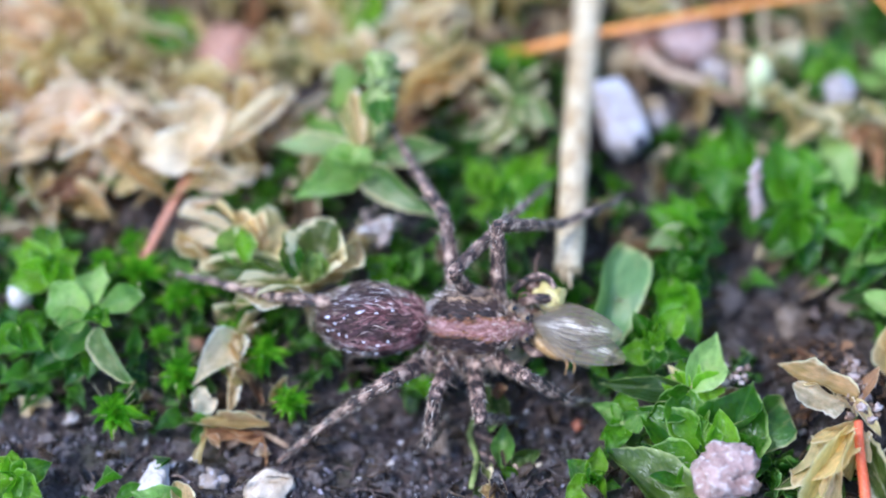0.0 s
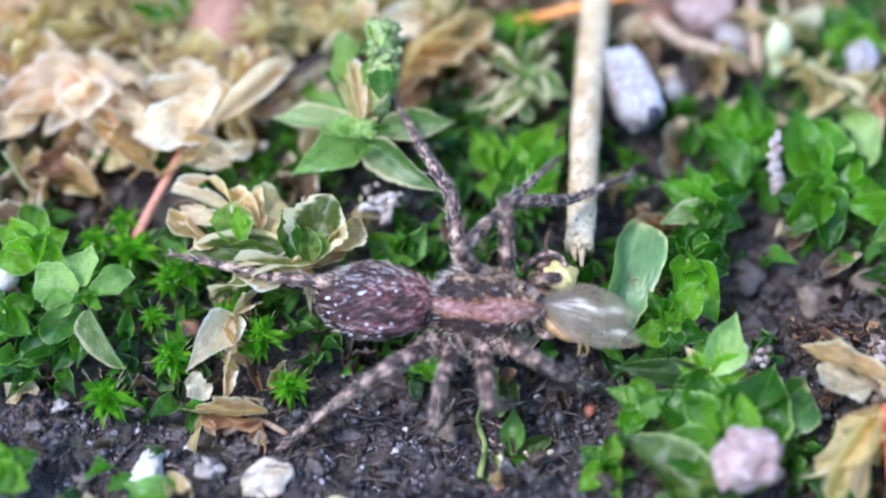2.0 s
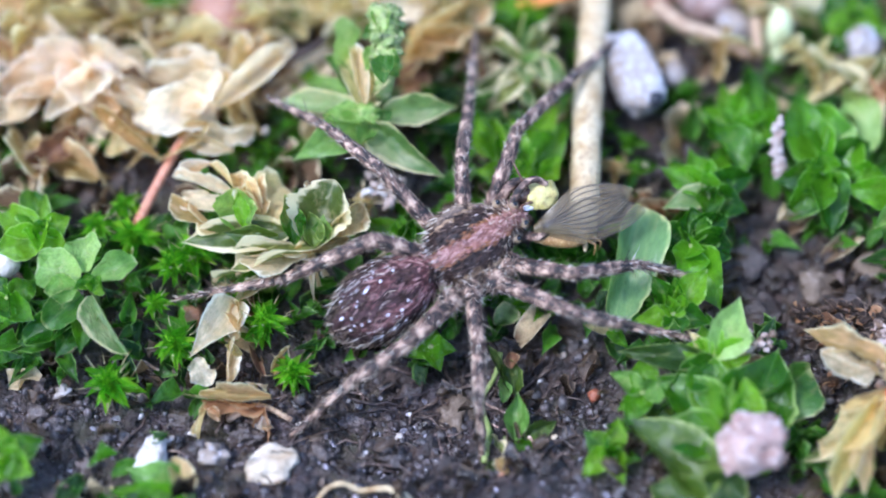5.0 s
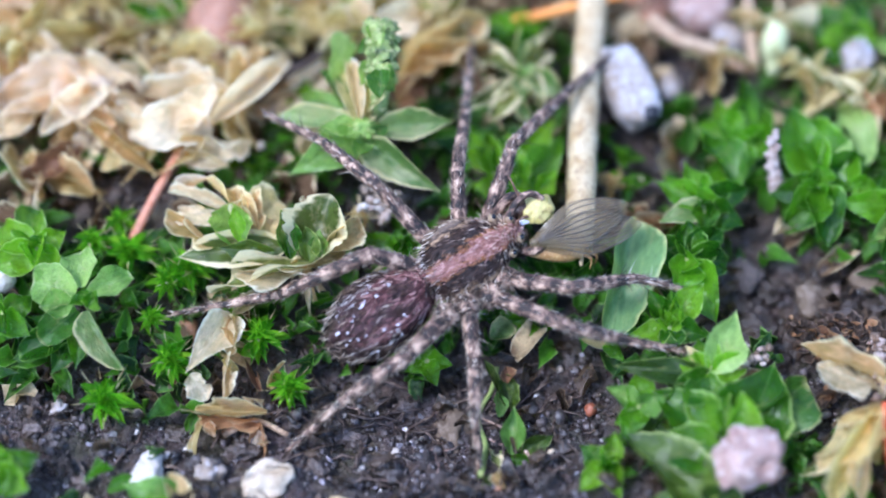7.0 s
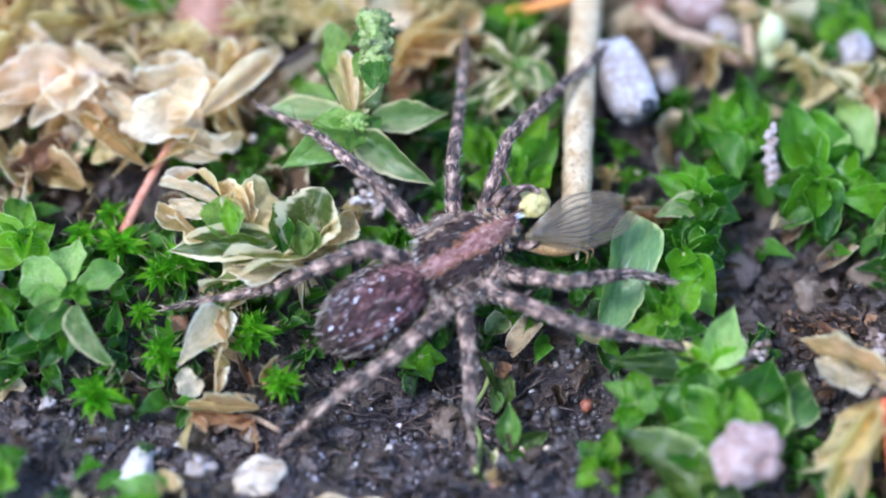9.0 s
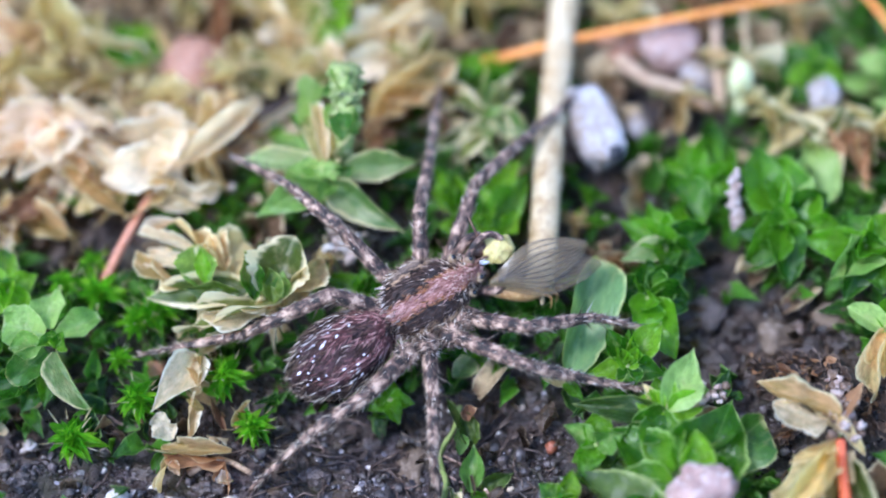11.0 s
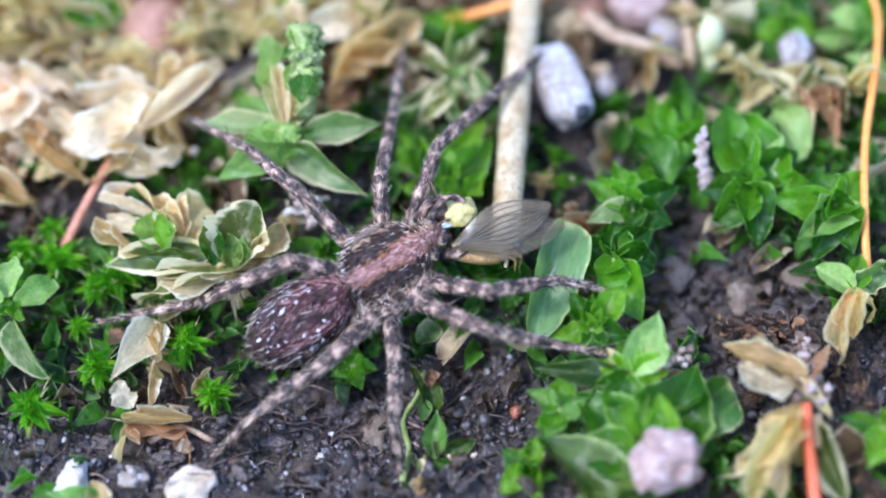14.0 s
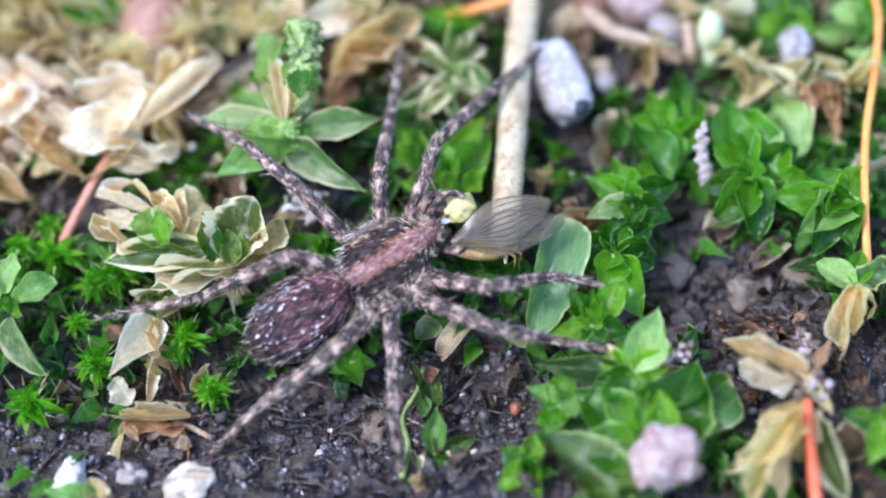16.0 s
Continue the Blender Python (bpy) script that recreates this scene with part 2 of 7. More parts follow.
RUST = speckled("rust_stone", (0.22, 0.085, 0.04), (0.38, 0.19, 0.11), (0.44, 0.32, 0.26), 0.9, 0.4, 0.05)
REDGRAIN = speckled("red_grain", (0.16, 0.045, 0.02), (0.28, 0.09, 0.045), (0.36, 0.16, 0.1), 0.3, 0.4, 0.03)
GREY = speckled("grey_stone", (0.19, 0.13, 0.075), (0.38, 0.355, 0.34), (0.48, 0.48, 0.52), 1.5, 0.55, 0.06, fine=0.2)
BLACK = speckled("black_inclusion", (0.008, 0.008, 0.01), (0.02, 0.02, 0.024), (0.05, 0.05, 0.055), 0.3, 0.5, 0.03)
STRAW = speckled("straw", (0.34, 0.22, 0.09), (0.62, 0.52, 0.33), (0.14, 0.07, 0.03), 0.8, 0.45, 0.10, fine=0.15)
ORANGE = speckled("orange_seta", (0.62, 0.20, 0.035), (0.75, 0.30, 0.06), (0.80, 0.42, 0.14), 0.8, 0.4, 0.02)
RED = speckled("red_seta", (0.42, 0.06, 0.02), (0.62, 0.13, 0.05), (0.55, 0.2, 0.1), 0.8, 0.4, 0.02)
RUSSET = speckled("russet_seta", (0.40, 0.15, 0.08), (0.60, 0.28, 0.17), (0.62, 0.40, 0.28), 0.8, 0.45, 0.02)
STEM = speckled("moss_stem", (0.10, 0.16, 0.03), (0.26, 0.32, 0.09), (0.36, 0.32, 0.14), 0.4, 0.5, 0.03)
TWIG = speckled("twig", (0.24, 0.14, 0.08), (0.52, 0.38, 0.24), (0.14, 0.08, 0.05), 0.6, 0.7, 0.06)
CRUMB = speckled("crumb", (0.26, 0.18, 0.14), (0.50, 0.42, 0.37), (0.20, 0.11, 0.07), 0.25, 0.6, 0.06)
RUSTDUFF = speckled("brown_duff", (0.06, 0.035, 0.022), (0.20, 0.13, 0.085), (0.34, 0.26, 0.20), 0.25, 0.6, 0.06)
CLOD = speckled("soil_clod", (0.016, 0.011, 0.008), (0.055, 0.037, 0.027), (0.10, 0.075, 0.062), 0.5, 0.45, 0.10, 0.5, 0.12)
DUFF = speckled("dark_duff", (0.02, 0.013, 0.01), (0.07, 0.045, 0.03), (0.16, 0.10, 0.07), 0.3, 0.6, 0.05)


# ---- mesh helpers ----
def link_mesh(name, mesh, material, parent=None, label="", smooth=True):
    ob = new(name, mesh)
    if material and not mesh.materials:
        mesh.materials.append(material)
    if smooth:
        mesh.polygons.foreach_set("use_smooth", [True] * len(mesh.polygons))
    if parent:
        ob.parent = parent
    if label:
        tagged(ob, label)
    return ob


def part(name, bm, material, parent=None, label="", smooth=True):
    """One bmesh, built in millimetres, as one mesh object."""
    bmesh.ops.scale(bm, vec=(MM, MM, MM), verts=bm.verts)
    bmesh.ops.recalc_face_normals(bm, faces=bm.faces)
    mesh = bpy.data.meshes.new(name)
    bm.to_mesh(mesh)
    bm.free()
    return link_mesh(name, mesh, material, parent, label, smooth)


def add_tube(bm, points, radii, sides=8, wobble=0.0, seed=0):
    """A tapered tube with closed ends along points."""
    pts = [Vector(p) for p in points]
    r = random.Random(seed)
    side = None
    rings = []
    for i, p in enumerate(pts):
        ahead = (pts[min(i + 1, len(pts) - 1)] - pts[max(i - 1, 0)]).normalized()
        if side is None:
            side = ahead.orthogonal().normalized()
        side = (side - ahead * side.dot(ahead)).normalized()
        other = ahead.cross(side)
        ring = []
        for k in range(sides):
            a = 2 * math.pi * k / sides
            rad = radii[i] * (1 + wobble * r.uniform(-1, 1))
            ring.append(bm.verts.new(p + (side * math.cos(a) + other * math.sin(a)) * rad))
        rings.append(ring)
    for a, b in zip(rings, rings[1:]):
        for k in range(sides):
            bm.faces.new((a[k], a[(k + 1) % sides], b[(k + 1) % sides], b[k]))
    bm.faces.new(list(reversed(rings[0])))
    bm.faces.new(rings[-1])
    return bm


def curve_points(points, steps=6):
    """A smooth line through points (Catmull-Rom)."""
    p = [Vector(q) for q in points]
    p = [p[0] * 2 - p[1], *p, p[-1] * 2 - p[-2]]
    out = []
    for i in range(1, len(p) - 2):
        for k in range(steps):
            t = k / steps
            a, b, c, d = p[i - 1 : i + 3]
            out.append(0.5 * ((2 * b) + (c - a) * t + (2 * a - 5 * b + 4 * c - d) * t * t + (3 * b - a - 3 * c + d) * t**3))
    return [*out, p[-2]]


def tube_part(name, points, r0, r1, material, parent=None, label="", steps=6, sides=8, wobble=0.0, seed=0):
    pts = curve_points(points, steps)
    radii = [r0 + (r1 - r0) * i / (len(pts) - 1) for i in range(len(pts))]
    return part(name, add_tube(bmesh.new(), pts, radii, sides, wobble, seed), material, parent, label)


def add_lump(bm, centre, radii, seed, rough=0.2, detail=2, freq=1.2, turn=(0, 0, 0), sharp=0.0, box=1.0):
    """A stone-like lump."""
    made = bmesh.ops.create_icosphere(bm, subdivisions=detail, radius=1.0)["verts"]
    rot = Euler(turn).to_matrix()
    for v in made:
        d = v.co.normalized()
        k = 1 + rough * noise.noise(d * freq + Vector((seed * 3.7, seed, -seed))) + rough * 0.4 * noise.noise(d * freq * 3.1 + Vector((seed, 9, 2)))
        if sharp:
            k *= 1 - sharp * max(0.0, abs(d.x) + abs(d.y) + abs(d.z) - 1.35)
        if box != 1.0:
            d = Vector([math.copysign(abs(c) ** box, c) for c in d])
        v.co = Vector(centre) + rot @ Vector((d.x * radii[0], d.y * radii[1], d.z * radii[2])) * k
    return made


def lump(name, centre, radii, seed, material, parent=None, label="", **kw):
    bm = bmesh.new()
    add_lump(bm, centre, radii, seed, **kw)
    return part(name, bm, material, parent, label)


def root(name, where, label, category, group="", kind=""):
    ob = new(name)
    ob.empty_display_size = 0.001
    ob.location = Vector(where) * MM
    return tagged(ob, label, category, group, kind)


# ---- ground ----
def dip(x, y, cx, cy, rx, ry):
    return math.exp(-(((x - cx) / rx) ** 2 + ((y - cy) / ry) ** 2))


def ground_z(x, y):
    """Height of the soil."""
    z = -0.9 + 0.55 * noise.noise(Vector((x * 0.16, y * 0.16, 3.0))) + 0.22 * noise.noise(Vector((x * 0.6, y * 0.6, 7.0)))
    z -= 0.7 * dip(x, y, 1.5, -4.5, 4.0, 2.5)
    z -= 0.8 * dip(x, y, 9.8, -1.6, 2.6, 1.7)
    z += 0.5 * dip(x, y, -9, 7, 8, 5) + 0.3 * dip(x, y, 10, -6, 5, 4)
    far = max(abs(x), abs(y)) - 40
    return z if far < 0 else z * math.exp(-far / 40) - 0.9 * (1 - math.exp(-far / 40))


def soil_amount(x, y):
    """How bare the soil is: 1 bare, 0 overgrown."""
    n = 0.35 * noise.noise(Vector((x * 0.35, y * 0.35, 11.0)))
    bare = max(dip(x, y, -2, -7.5, 9, 3.2), dip(x, y, 3, -5, 4, 2.5), dip(x, y, 10.5, -1.5, 3.4, 2.2), dip(x, y, -10, 2.0, 2.6, 1.2), dip(x, y, -12, -6.5, 4, 2.2), dip(x, y, 4, -10, 9, 3), 0.95 * dip(x, y, 12.8, -4.6, 3.2, 2.6))
    for bx, by, _ in GAPS:
        bare = max(bare, 0.95 * dip(x, y, bx, by, 1.5, 1.3))
    return bare + n


# dark gaps between the shoots
GAPS = ((6.21, 3.46, -0.50), (9.42, 6.99, -0.50), (7.42, 7.72, -0.50), (-1.68, 2.56, -0.50), (-3.24, 1.25, -0.50), (-5.72, 7.96, -0.50), (4.14, 1.25, -0.50), (10.58, -0.87, -0.50), (9.59, 1.25, -0.50), (-3.70, -0.46, -0.50), (5.65, 6.26, -0.50))


def axis_steps(fine, step, far):
    """Even steps in the middle, growing ones out to the horizon."""
    inner = np.arange(-fine, fine + step / 2, step).tolist()
    out, gap, x = [], step, fine
    while x < far:
        gap *= 1.5
        x += gap
        out.append(x)
    return [-v for v in reversed(out)] + inner + out


def clods(x, y):
    """The fine relief of the soil: crumbly clods with creases between them."""
    loose = 0.5 + 0.9 * noise.noise(Vector((x * 0.7, y * 0.7, 2.0)))
    near = noise.voronoi(Vector((x * 0.85 + 0.3 * noise.noise(Vector((x, y, 9.0))), y * 0.85, 0.5)))[0][0]
    fine = noise.voronoi(Vector((x * 2.3, y * 2.3 + 0.3 * noise.noise(Vector((x * 2, y * 2, 9.0))), 1.5)))[0][0]
    z = 0.6 * (0.42 - near) * max(0.25, loose) + 0.36 * (0.38 - fine)
    return z + 0.24 * noise.noise(Vector((x * 0.9, y * 0.9, 5.0))) + 0.12 * noise.noise(Vector((x * 4.5, y * 4.5, 4.0)))


def build_ground():
    xs, ys = axis_steps(22, 0.12, 300000), axis_steps(16, 0.12, 300000)
    verts = []
    for y in ys:
        for x in xs:
            z = ground_z(x, y)
            if abs(x) < 22.5 and abs(y) < 16.5:
                z += clods(x, y)
            verts.append((x * MM, y * MM, z * MM))
    w = len(xs)
    faces = [(j * w + i, j * w + i + 1, (j + 1) * w + i + 1, (j + 1) * w + i) for j in range(len(ys) - 1) for i in range(w - 1)]
    mesh = bpy.data.meshes.new("ground")
    mesh.from_pydata(verts, [], faces)
    return tagged(link_mesh("ground", mesh, SOIL), "dark brown crumbly damp soil under the moss", "soil", kind="structure")


def build_grains():
    """Loose crumbs and sand grains of the bare soil, the brightest coloured as wet glints."""
    r = random.Random(3)
    bm = bmesh.new()
    bmesh.ops.create_icosphere(bm, subdivisions=1, radius=1.0)
    base = [v.co.copy() for v in bm.verts]
    tris = [[v.index for v in f.verts] for f in bm.faces]
    bm.free()
    verts, faces = [], []
    made = 0
    while made < 7000:
        x, y = r.uniform(-17, 17), r.uniform(-13, 13)
        if soil_amount(x, y) < r.uniform(0.15, 0.6) and r.random() > 0.12:
            continue
        made += 1
        s = min(0.05 * math.exp(r.gauss(0.25, 0.5)), 0.26)
        rot = Euler((r.uniform(0, 6), r.uniform(0, 6), r.uniform(0, 6))).to_matrix()
        k = [s * r.uniform(0.7, 1.4) for _ in range(3)]
        c = Vector((x, y, ground_z(x, y) + clods(x, y) + s * 0.3))
        at = len(verts)
        for d in base:
            q = rot @ Vector((d.x * k[0], d.y * k[1], d.z * k[2])) * r.uniform(0.6, 1.3)
            verts.append((c + q) * MM)
        faces += [[at + i for i in t] for t in tris]
    mesh = bpy.data.meshes.new("soil_grains")
    mesh.from_pydata(verts, [], faces)
    tagged(link_mesh("soil_grains", mesh, GRAIN), "loose dark soil crumbs and pale sand grains, a few coloured as glints", "soil grains", kind="stuff")


# ---- leaves ----
def leaf_shape(rise, fall, cup, curl, wave, twist, seed, nu=14, nv=4, fat=0.45, fold=0.22, crinkle=0.0):
    """Vertices, faces and uv of a leaf, 1 long in +x and 1 wide, with its face up and a pointed tip."""
    r = random.Random(seed)
    ph, lop = r.uniform(0, 6.28), r.uniform(-0.12, 0.12)
    sway = r.uniform(-0.12, 0.12)
    peak = rise / (rise + fall)
    most = peak**rise * (1 - peak) ** fall
    verts, uvs = [], []
    x = z = 0.0
    for i in range(nu + 1):
        u, last = 1 - (1 - i / nu) ** 1.35, 1 - (1 - max(0, i - 1) / nu) ** 1.35
        if i:
            a = -curl * ((u + last) / 2) ** 1.3
            x += math.cos(a) * (u - last)
            z += math.sin(a) * (u - last)
        a = -curl * u**1.3
        w = 0.5 * u**rise * (1 - u) ** fall / most
        w = max(w, fat * 0.3 * (1 - u) ** 3, 0.008)
        w *= 1 + 0.03 * math.sin(u * 13 + ph) + r.uniform(-0.06, 0.06) * min(1.0, 0.3 + 2 * crinkle)
        tw = twist * u
        for k in range(nv + 1):
            v = 2 * k / nv - 1
            yy = (v + lop * v * v) * w
            zz = cup * v * v * w + fold * abs(v) * w + wave * w * math.sin(u * 9 + ph + v * 1.3) * abs(v)
            if crinkle:
                zz += crinkle * (0.25 + abs(v)) * w * noise.noise(Vector((u * 5 + ph, v * 1.8, seed * 0.37)))
                yy += crinkle * 0.5 * w * v * noise.noise(Vector((u * 9, seed * 0.7, v)))
            yy, zz = yy * math.cos(tw) - zz * math.sin(tw), yy * math.sin(tw) + zz * math.cos(tw)
            verts.append((x - zz * math.sin(a), yy + sway * u * u, z + zz * math.cos(a)))
            uvs.append((u, k / nv))
    w = nv + 1
    faces = [(i * w + k, (i + 1) * w + k, (i + 1) * w + k + 1, i * w + k + 1) for i in range(nu) for k in range(nv)]
    return verts, faces, uvs


def leaf_mesh(name, material, *args, **kw):
    verts, faces, uvs = leaf_shape(*args, **kw)
    mesh = bpy.data.meshes.new(name)
    mesh.from_pydata([tuple(c * MM for c in v) for v in verts], [], faces)
    layer = mesh.uv_layers.new(name="leaf")
    for loop in mesh.loops:
        layer.data[loop.index].uv = uvs[loop.vertex_index]
    mesh.materials.append(material)
    mesh.polygons.foreach_set("use_smooth", [True] * len(mesh.polygons))
    return mesh


# leaf kinds: widening, tapering, cup, curl, wave, twist, seed
SHAPES = {
    "flat": (0.64, 1.30, 0.25, 0.35, 0.30, 0.2, 1),
    "arch": (0.64, 1.28, 0.3, 0.9, 0.30, -0.2, 2),
    "cup": (0.62, 0.9, 0.75, -0.5, 0.26, 0.1, 3),
    "lance": (0.55, 1.35, 0.5, 0.5, 0.12, 0.2, 4),
    "wavy": (0.60, 0.70, 0.3, 0.6, 0.5, 0.5, 5),
    "roll": (0.60, 0.70, 1.2, 0.9, 0.4, 0.8, 6),
    "curl": (0.60, 0.70, 0.7, 2.2, 0.45, 0.9, 7),
    "twist": (0.60, 0.80, 0.9, 1.2, 0.5, 2.4, 8),
    "keel": (0.60, 0.95, 0.1, 0.4, 0.10, 0.0, 9),
    "boat": (0.50, 0.75, 0.75, 0.25, 0.42, 0.35, 12),
    "bowl": (0.45, 0.45, 0.9, -0.7, 0.3, 0.1, 13),
    "round": (0.60, 0.60, 0.35, 0.3, 0.26, 0.1, 10),
    "broad": (0.45, 0.62, 0.35, 0.7, 0.3, 0.7, 11),
}
CRUMPLED = ("wavy", "boat", "bowl", "broad", "roll", "twist", "curl")
LEAVES = {}
pick = random.Random(77)


def leaf_kind(shape, material):
    """One of four leaves of a kind, no two quite alike."""
    key = (shape, material.name, pick.randrange(4))
    if key not in LEAVES:
        r = random.Random(str(key))
        rise, fall, cup, curl, wave, twist, seed = SHAPES[shape]
        LEAVES[key] = leaf_mesh("leaf_" + shape, material, rise, fall * r.uniform(0.9, 1.12), cup * r.uniform(0.6, 1.3), curl + r.uniform(-0.25, 0.25), wave * r.uniform(0.7, 1.4), twist + r.uniform(-0.3, 0.3), r.randrange(999), fold=0.9 if shape == "keel" else r.uniform(0.1, 0.4), **(dict(nu=24, nv=8, crinkle=0.42) if shape in CRUMPLED else dict(nu=22, nv=6, crinkle=0.12)))
    return LEAVES[key]


def aim(base, tip, roll=0.0, up=UP_VIEW):
    """A turn whose x runs from base to tip and whose z is near up, rolled about x in degrees."""
    x = (Vector(tip) - Vector(base)).normalized()
    z = (up - x * up.dot(x)).normalized()
    m = Matrix((x, z.cross(x), z)).transposed()
    return m @ Matrix.Rotation(radians(roll), 3, "X")


def blade(plant, shape, material, base, tip, width, roll=0.0):
    """A leaf of a plant from base to tip, in world millimetres."""
    ob = new("leaf", leaf_kind(shape, material))
    ob.parent = plant
    length = (Vector(tip) - Vector(base)).length
    m = aim(base, tip, roll).to_4x4()
    m.translation = (Vector(base) - plant.location / MM) * MM
    ob.matrix_basis = m @ Matrix.Diagonal((length, width, (length + width) / 2, 1))
    return ob


def plant(name, where, leaves, material, label, stem=0.11, category="moss", group="moss shoots", stem_material=None):
    """A shoot with leaves given one by one: tip, width, roll, shape, and a material if it is not the plant's."""
    foot = (where[0] + 0.1, where[1] + 0.15, ground_z(where[0], where[1]) - 0.1)
    p = root(name, foot, label, category, group)
    rel = Vector(where) - Vector(foot)
    top = rel + Vector((0, 0, 0.06))
    tube_part("stem", [(0, 0, 0), rel * 0.5 + Vector((0.06, 0, 0)), top], stem, stem * 0.8, stem_material or STEM, p)
    for row in leaves:
        tip, width, roll, shape = row[:4]
        blade(p, shape, row[4] if len(row) > 4 else material, where, tip, width, roll)
    return p


def rosette(where, size, material, label, seed, n=9, lean=(0.0, -0.25), shapes=("flat", "arch", "cup"), wide=0.5, open_to=68, name="moss_shoot", group="moss shoots", alt=None, start=0.0):
    """A shoot with a spiral of leaves, large and spread below, small and upright in the middle."""
    r = random.Random(seed)
    foot = (where[0], where[1] + 0.1, ground_z(where[0], where[1]) - 0.1)
    p = root(name, foot, label, "moss", group)
    rel = Vector(where) - Vector(foot)
    tube_part("stem", [(0, 0, 0), rel * 0.5 + Vector((r.uniform(-0.1, 0.1), 0, 0)), rel], 0.1, 0.07, STEM, p)
    axis = Vector((lean[0], lean[1], 1)).normalized()
    frame3 = axis.to_track_quat("Z", "Y").to_matrix()
    for k in range(n):
        f = k / max(1, n - 1)
        az = start + k * 2.399 + r.uniform(-0.25, 0.25)
        el = radians(8 + open_to * f**1.2 + r.uniform(-7, 7))
        length = size * (1 - 0.55 * f) * r.uniform(0.85, 1.12)
        d = frame3 @ Vector((math.cos(az) * math.cos(el), math.sin(az) * math.cos(el), math.sin(el)))
        base = Vector(where) + axis * (0.12 * f * size - 0.05)
        mat = alt if alt and r.random() < 0.25 else material
        ob = new("leaf", leaf_kind(r.choice(shapes), mat))
        ob.parent = p
        m = aim(base, base + d, r.uniform(-14, 14), up=axis).to_4x4()
        m.translation = (base - Vector(foot)) * MM
        ob.matrix_basis = m @ Matrix.Diagonal((length, length * wide * r.uniform(0.85, 1.15), length, 1))
    return p


def spike(name, line, n, size, materials, shapes, wide, label, seed, rise=0.7, group="dead shoots", stem_material=None):
    """A crumpled shoot: small leaves set all the way up a stem."""
    r = random.Random(seed)
    base = Vector(line[0])
    foot = Vector((base.x, base.y, ground_z(base.x, base.y) - 0.1))
    p = root(name, foot, label, "moss", group)
    pts = curve_points(line, 6)
    tube_part("stem", [foot - foot, *(q - foot for q in pts[::3])], 0.1, 0.06, stem_material or STEM, p, steps=3)
    for k in range(n):
        f = (k + r.random()) / n
        i = min(len(pts) - 2, int(f * (len(pts) - 1)))
        at = pts[i].lerp(pts[i + 1], f * (len(pts) - 1) - i)
        along = (pts[i + 1] - pts[i]).normalized()
        az = k * 2.399 + r.uniform(-0.4, 0.4)
        side = along.orthogonal().normalized()
        out = side * math.cos(az) + along.cross(side) * math.sin(az)
        d = (out + along * rise * r.uniform(0.6, 1.4)).normalized()
        length = size * r.uniform(0.65, 1.2)
        ob = new("leaf", leaf_kind(r.choice(shapes), r.choice(materials)))
        ob.parent = p
        m = aim(at, at + d, r.uniform(-40, 40), up=along if abs(along.dot(d)) < 0.9 else UP_VIEW).to_4x4()
        m.translation = (at - foot) * MM
        ob.matrix_basis = m @ Matrix.Diagonal((length, length * wide * r.uniform(0.8, 1.2), length, 1))
    return p


def star(where, size, seed, label="small bright green spiky moss tuft on the soil"):
    p = rosette(where, size, TUFT, label, seed, n=38, shapes=("lance",), wide=0.34, open_to=80, name="moss_tuft", group="moss tufts")
    r = random.Random(seed + 5)
    for k in range(9):
        a, el = k * 2.399, r.uniform(0.1, 1.0)
        d = Vector((math.cos(a) * math.cos(el), math.sin(a) * math.cos(el), math.sin(el)))
        blade(p, "lance", BLEACH, Vector(where) + d * size * 0.7, Vector(where) + d * size * r.uniform(1.05, 1.3), 0.028)
    return p


def carpet(name, material, count, seed, keep, label, size, wide, shapes):
    """Countless low leaves between the shoots, as one sheet of stuff."""
    r = random.Random(seed)
    kinds = [leaf_shape(*SHAPES[s], nu=5, nv=2) for s in shapes]
    verts, faces, uvs = [], [], []
    made = tries = 0
    while made < count and tries < count * 30:
        tries += 1
        x, y = r.uniform(-19, 19), r.uniform(-12.5, 15)
        if r.random() > keep(x, y):
            continue
        made += 1
        z = ground_z(x, y) + r.uniform(-0.05, 0.55)
        az, el = r.uniform(0, 6.28), radians(r.uniform(5, 60))
        d = Vector((math.cos(az) * math.cos(el), math.sin(az) * math.cos(el), math.sin(el)))
        length = size * r.uniform(0.6, 1.35)
        m = aim((0, 0, 0), d, r.uniform(-40, 40), up=Vector((0, 0, 1)))
        vs, fs, us = r.choice(kinds)
        at = len(verts)
        for v in vs:
            q = m @ Vector((v[0] * length, v[1] * length * wide, v[2] * length))
            verts.append(((x + q.x) * MM, (y + q.y) * MM, (z + q.z) * MM))
        faces += [tuple(at + i for i in f) for f in fs]
        uvs += us
    mesh = bpy.data.meshes.new(name)
    mesh.from_pydata(verts, [], faces)
    layer = mesh.uv_layers.new(name="leaf")
    index = np.empty(len(mesh.loops), dtype=np.int32)
    mesh.loops.foreach_get("vertex_index", index)
    layer.data.foreach_set("uv", np.array(uvs, dtype=np.float32)[index].ravel())
    tagged(link_mesh(name, mesh, material), label, "moss", kind="stuff")


def dryness(x, y):
    """Where dead straw-coloured leaves lie: the far side, most of all at one end."""
    return min(1.0, dip(x, y, -11, 7.5, 8, 4.2) * 1.3 + 0.5 * dip(x, y, 8, 10, 9, 4) + 0.5 * dip(x, y, -1, 11, 8, 3.5) + 0.9 * dip(x, y, -12, 12, 7, 4))


GROUND = build_ground()
build_grains()


